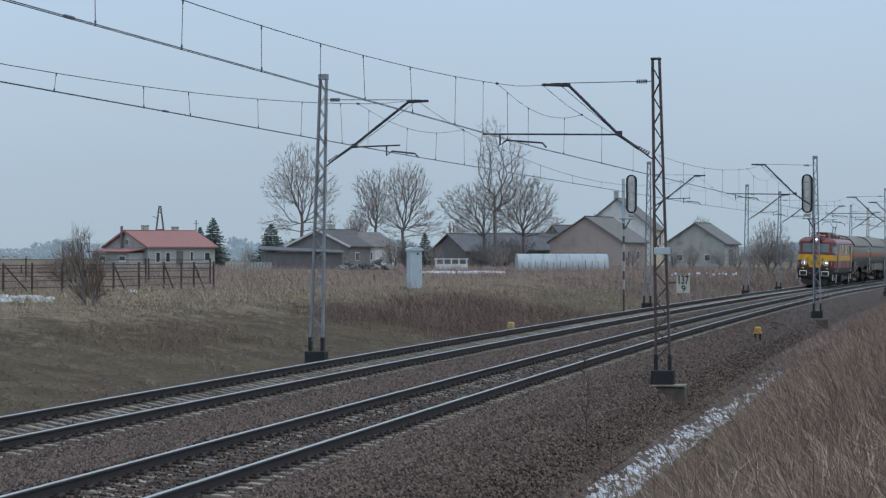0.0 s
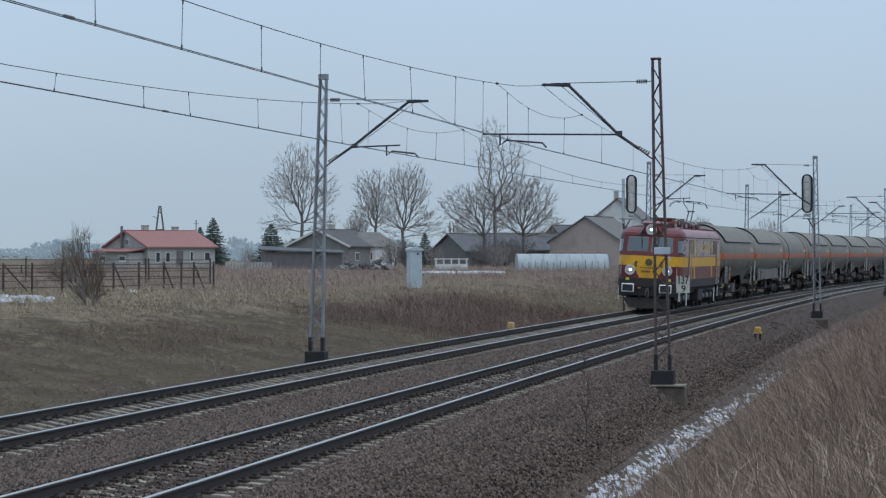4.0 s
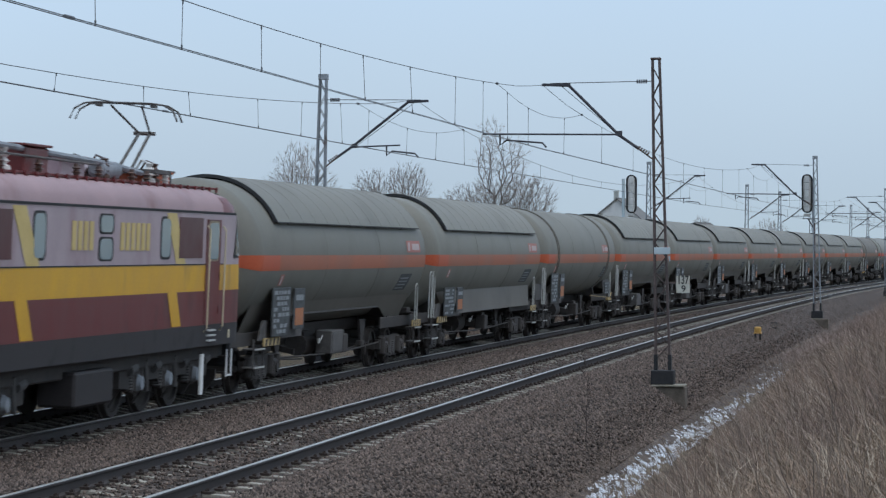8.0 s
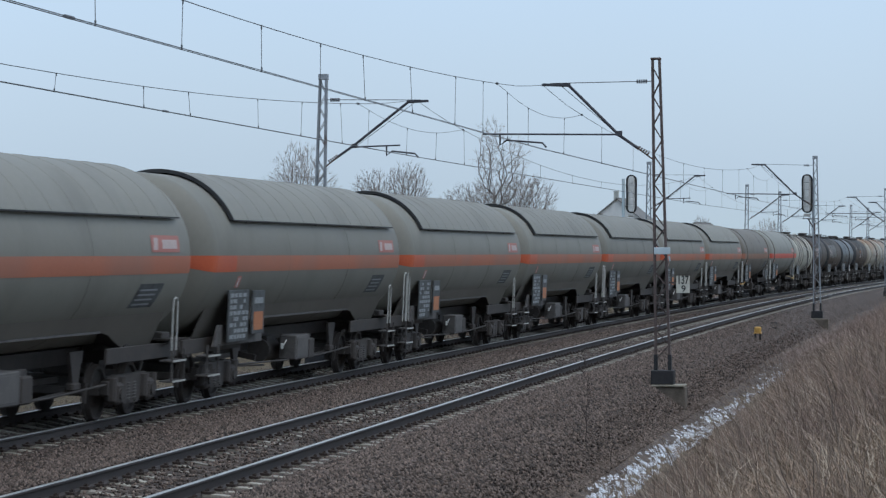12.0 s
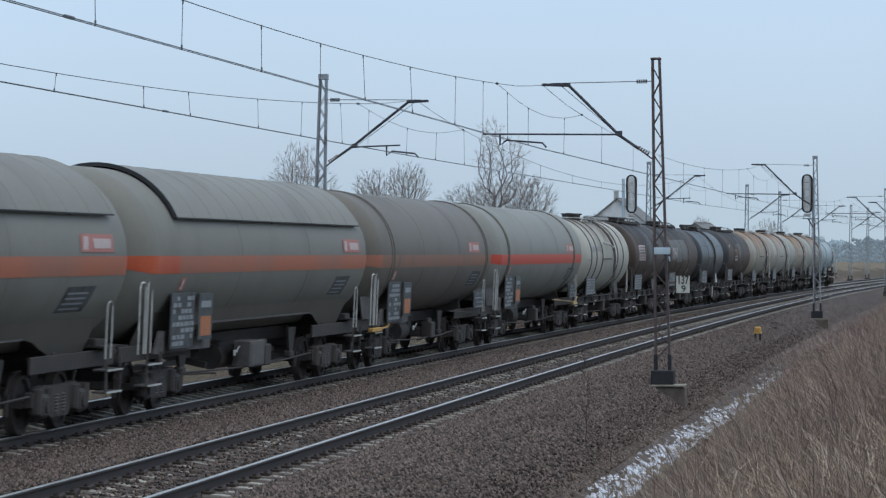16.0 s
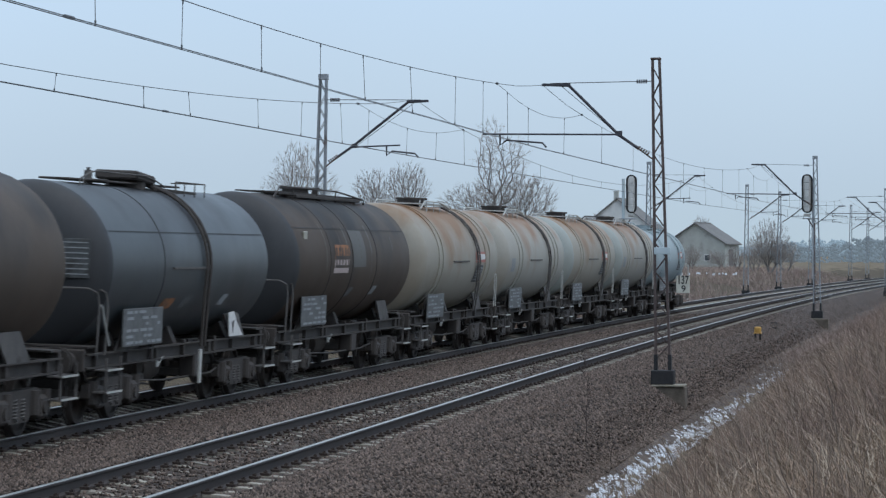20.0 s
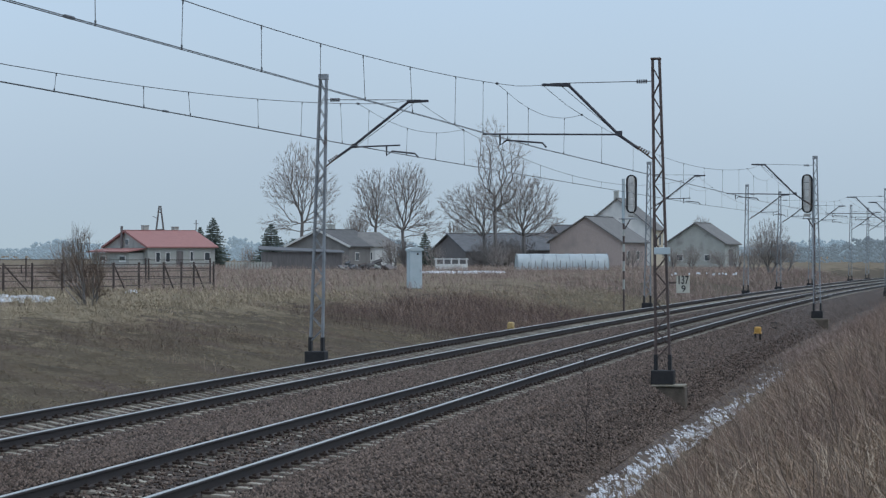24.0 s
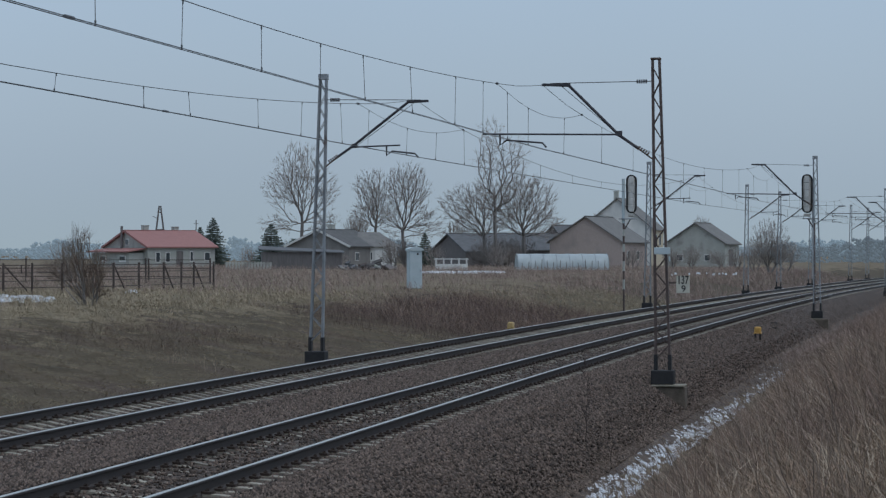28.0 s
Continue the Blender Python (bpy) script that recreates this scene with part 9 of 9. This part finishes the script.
    for x, pts, mt in ((0.42, ((6.4, 4.24), (7.8, 4.34), (11.0, 4.27), (13.4, 4.22), (15.4, 4.12)), "mast"), (-0.25, ((5.0, 4.2), (7.4, 4.30), (10.6, 4.22)), "frame_grey"), (0.15, ((12.4, 4.3), (13.4, 4.22), (16.4, 4.15)), "frame_grey")):
        part("conduit", G().tube([(x, Y(d), z) for d, z in pts], 0.05, 8), M[mt], roof, "grey roof conduit on insulators")
    for d in (7.7, 8.1, 13.2, 15.9, 16.2):
        part("cable_head", G().turn([(0.12, 3.9), (0.12, 4.02), (0.05, 4.06), (0.10, 4.10), (0.05, 4.15), (0.10, 4.19), (0.05, 4.24), (0.08, 4.30), (0.001, 4.32)], 0.42, Y(d)).tube([(0.42, Y(d), 4.30), (0.2, Y(d + 0.25), 4.36), (0.0, Y(d + 0.3), 4.05)], 0.02), M["porcelain" if d in (8.1, 15.9) else "insulator"], roof)
    for d in (6.7, 10.2, 14.0, 17.6):
        for sx in (-1, 1):
            part("roof_seam", G().tube([(sx * 1.19, Y(d), 3.84), (sx * 1.36, Y(d + 0.02), 3.70), (sx * 1.50, Y(d + 0.04), 3.52)], 0.012, 5), M["rubber"], roof)
    for d in (3.0, 4.6, 5.6, 7.5, 9.3, 11.2, 12.4, 14.3, 15.2, 16.4):
        for sx in (-1, 1):
            g = G()
            g.turn([(0.05, 3.86), (0.05, 3.93), (0.09, 3.95), (0.05, 3.97), (0.05, 4.0), (0.085, 4.02), (0.05, 4.04), (0.05, 4.07), (0.08, 4.09), (0.05, 4.11), (0.04, 4.16), (0.001, 4.16)], sx * 0.58, Y(d))
            part("insulator", g, M["porcelain" if int(d * 2 + sx) % 3 == 0 else "insulator"], roof)

    def pantograph(d, raised, cm):
        p = part("pantograph", G().box((0, Y(d), 4.16), (1.3, 0.10, 0.07)).box((0, Y(d + 0.9), 4.16), (1.3, 0.10, 0.07)).box((0.6, Y(d + 0.45), 4.16), (0.08, 0.95, 0.07)).box((-0.6, Y(d + 0.45), 4.16), (0.08, 0.95, 0.07)), M[cm], t, "raised pantograph" if raised else "folded orange-red pantograph")
        if raised:
            knee, head = (Y(d + 1.35), 4.86), (Y(d + 0.15), 5.30)
        else:
            knee, head = (Y(d + 1.7), 4.24), (Y(d + 0.1), 4.32)
        for sx in (-1, 1):
            part("lower_arm", G().tube([(sx * 0.12, Y(d + 0.2), 4.19), (sx * 0.10, knee[0], knee[1])], 0.032), M[cm], p)
            part("upper_arm", G().tube([(sx * 0.10, knee[0], knee[1]), (sx * 0.28, head[0], head[1])], 0.02), M[cm if not raised else "frame_grey"], p)
        part("knee_bar", G().tube([(-0.2, knee[0], knee[1]), (0.2, knee[0], knee[1])], 0.04), M[cm], p)
        for o in (-0.16, 0.16):
            y = head[0] + o
            z = head[1]
            part("collector_strip", G().tube([(-0.98, y, z - 0.26), (-0.90, y, z - 0.08), (-0.72, y, z + 0.02), (-0.5, y, z + 0.045), (0.5, y, z + 0.045), (0.72, y, z + 0.02), (0.90, y, z - 0.08), (0.98, y, z - 0.26)], 0.018), M["frame_grey"], p)
        part("head_frame", G().beam((-0.5, head[0] - 0.16, head[1]), (-0.5, head[0] + 0.16, head[1]), 0.05, 0.05).beam((0.5, head[0] - 0.16, head[1]), (0.5, head[0] + 0.16, head[1]), 0.05, 0.05), M["frame_grey"], p)
        return p
    pantograph(4.7, False, "roof_orange")
    pantograph(15.6, True, "frame_grey")
    return t


def belt_mesh(a, b):
    g = G()
    n = len(a)
    return g.add(list(a) + list(b), [(k, (k + 1) % n, n + (k + 1) % n, n + k) for k in range(n)])


TRAIN.insert(0, (locomotive(), HALF))


# ---- motion ----
def motions():
    times = [0.0, 2.0, 4.0, 6.0, 8.0, 10.0, 12.0, 14.0, 16.0, 18.0, 20.0, 22.0, 24.0, 26.0, 28.0]
    for ob, mid in TRAIN:
        rows = []
        for t in times:
            s = START - SPEED * t + mid
            if s < -59:
                x, y, z = (0.0 + FAR, s, 0.0)
                rows.append((t, pose(x, y, z, 0, math.degrees(CANT_FAR), 0)))
            else:
                rows.append((t, at_line(s, FAR, 0, CANT_FAR)))
        walk(ob, rows)


motions()
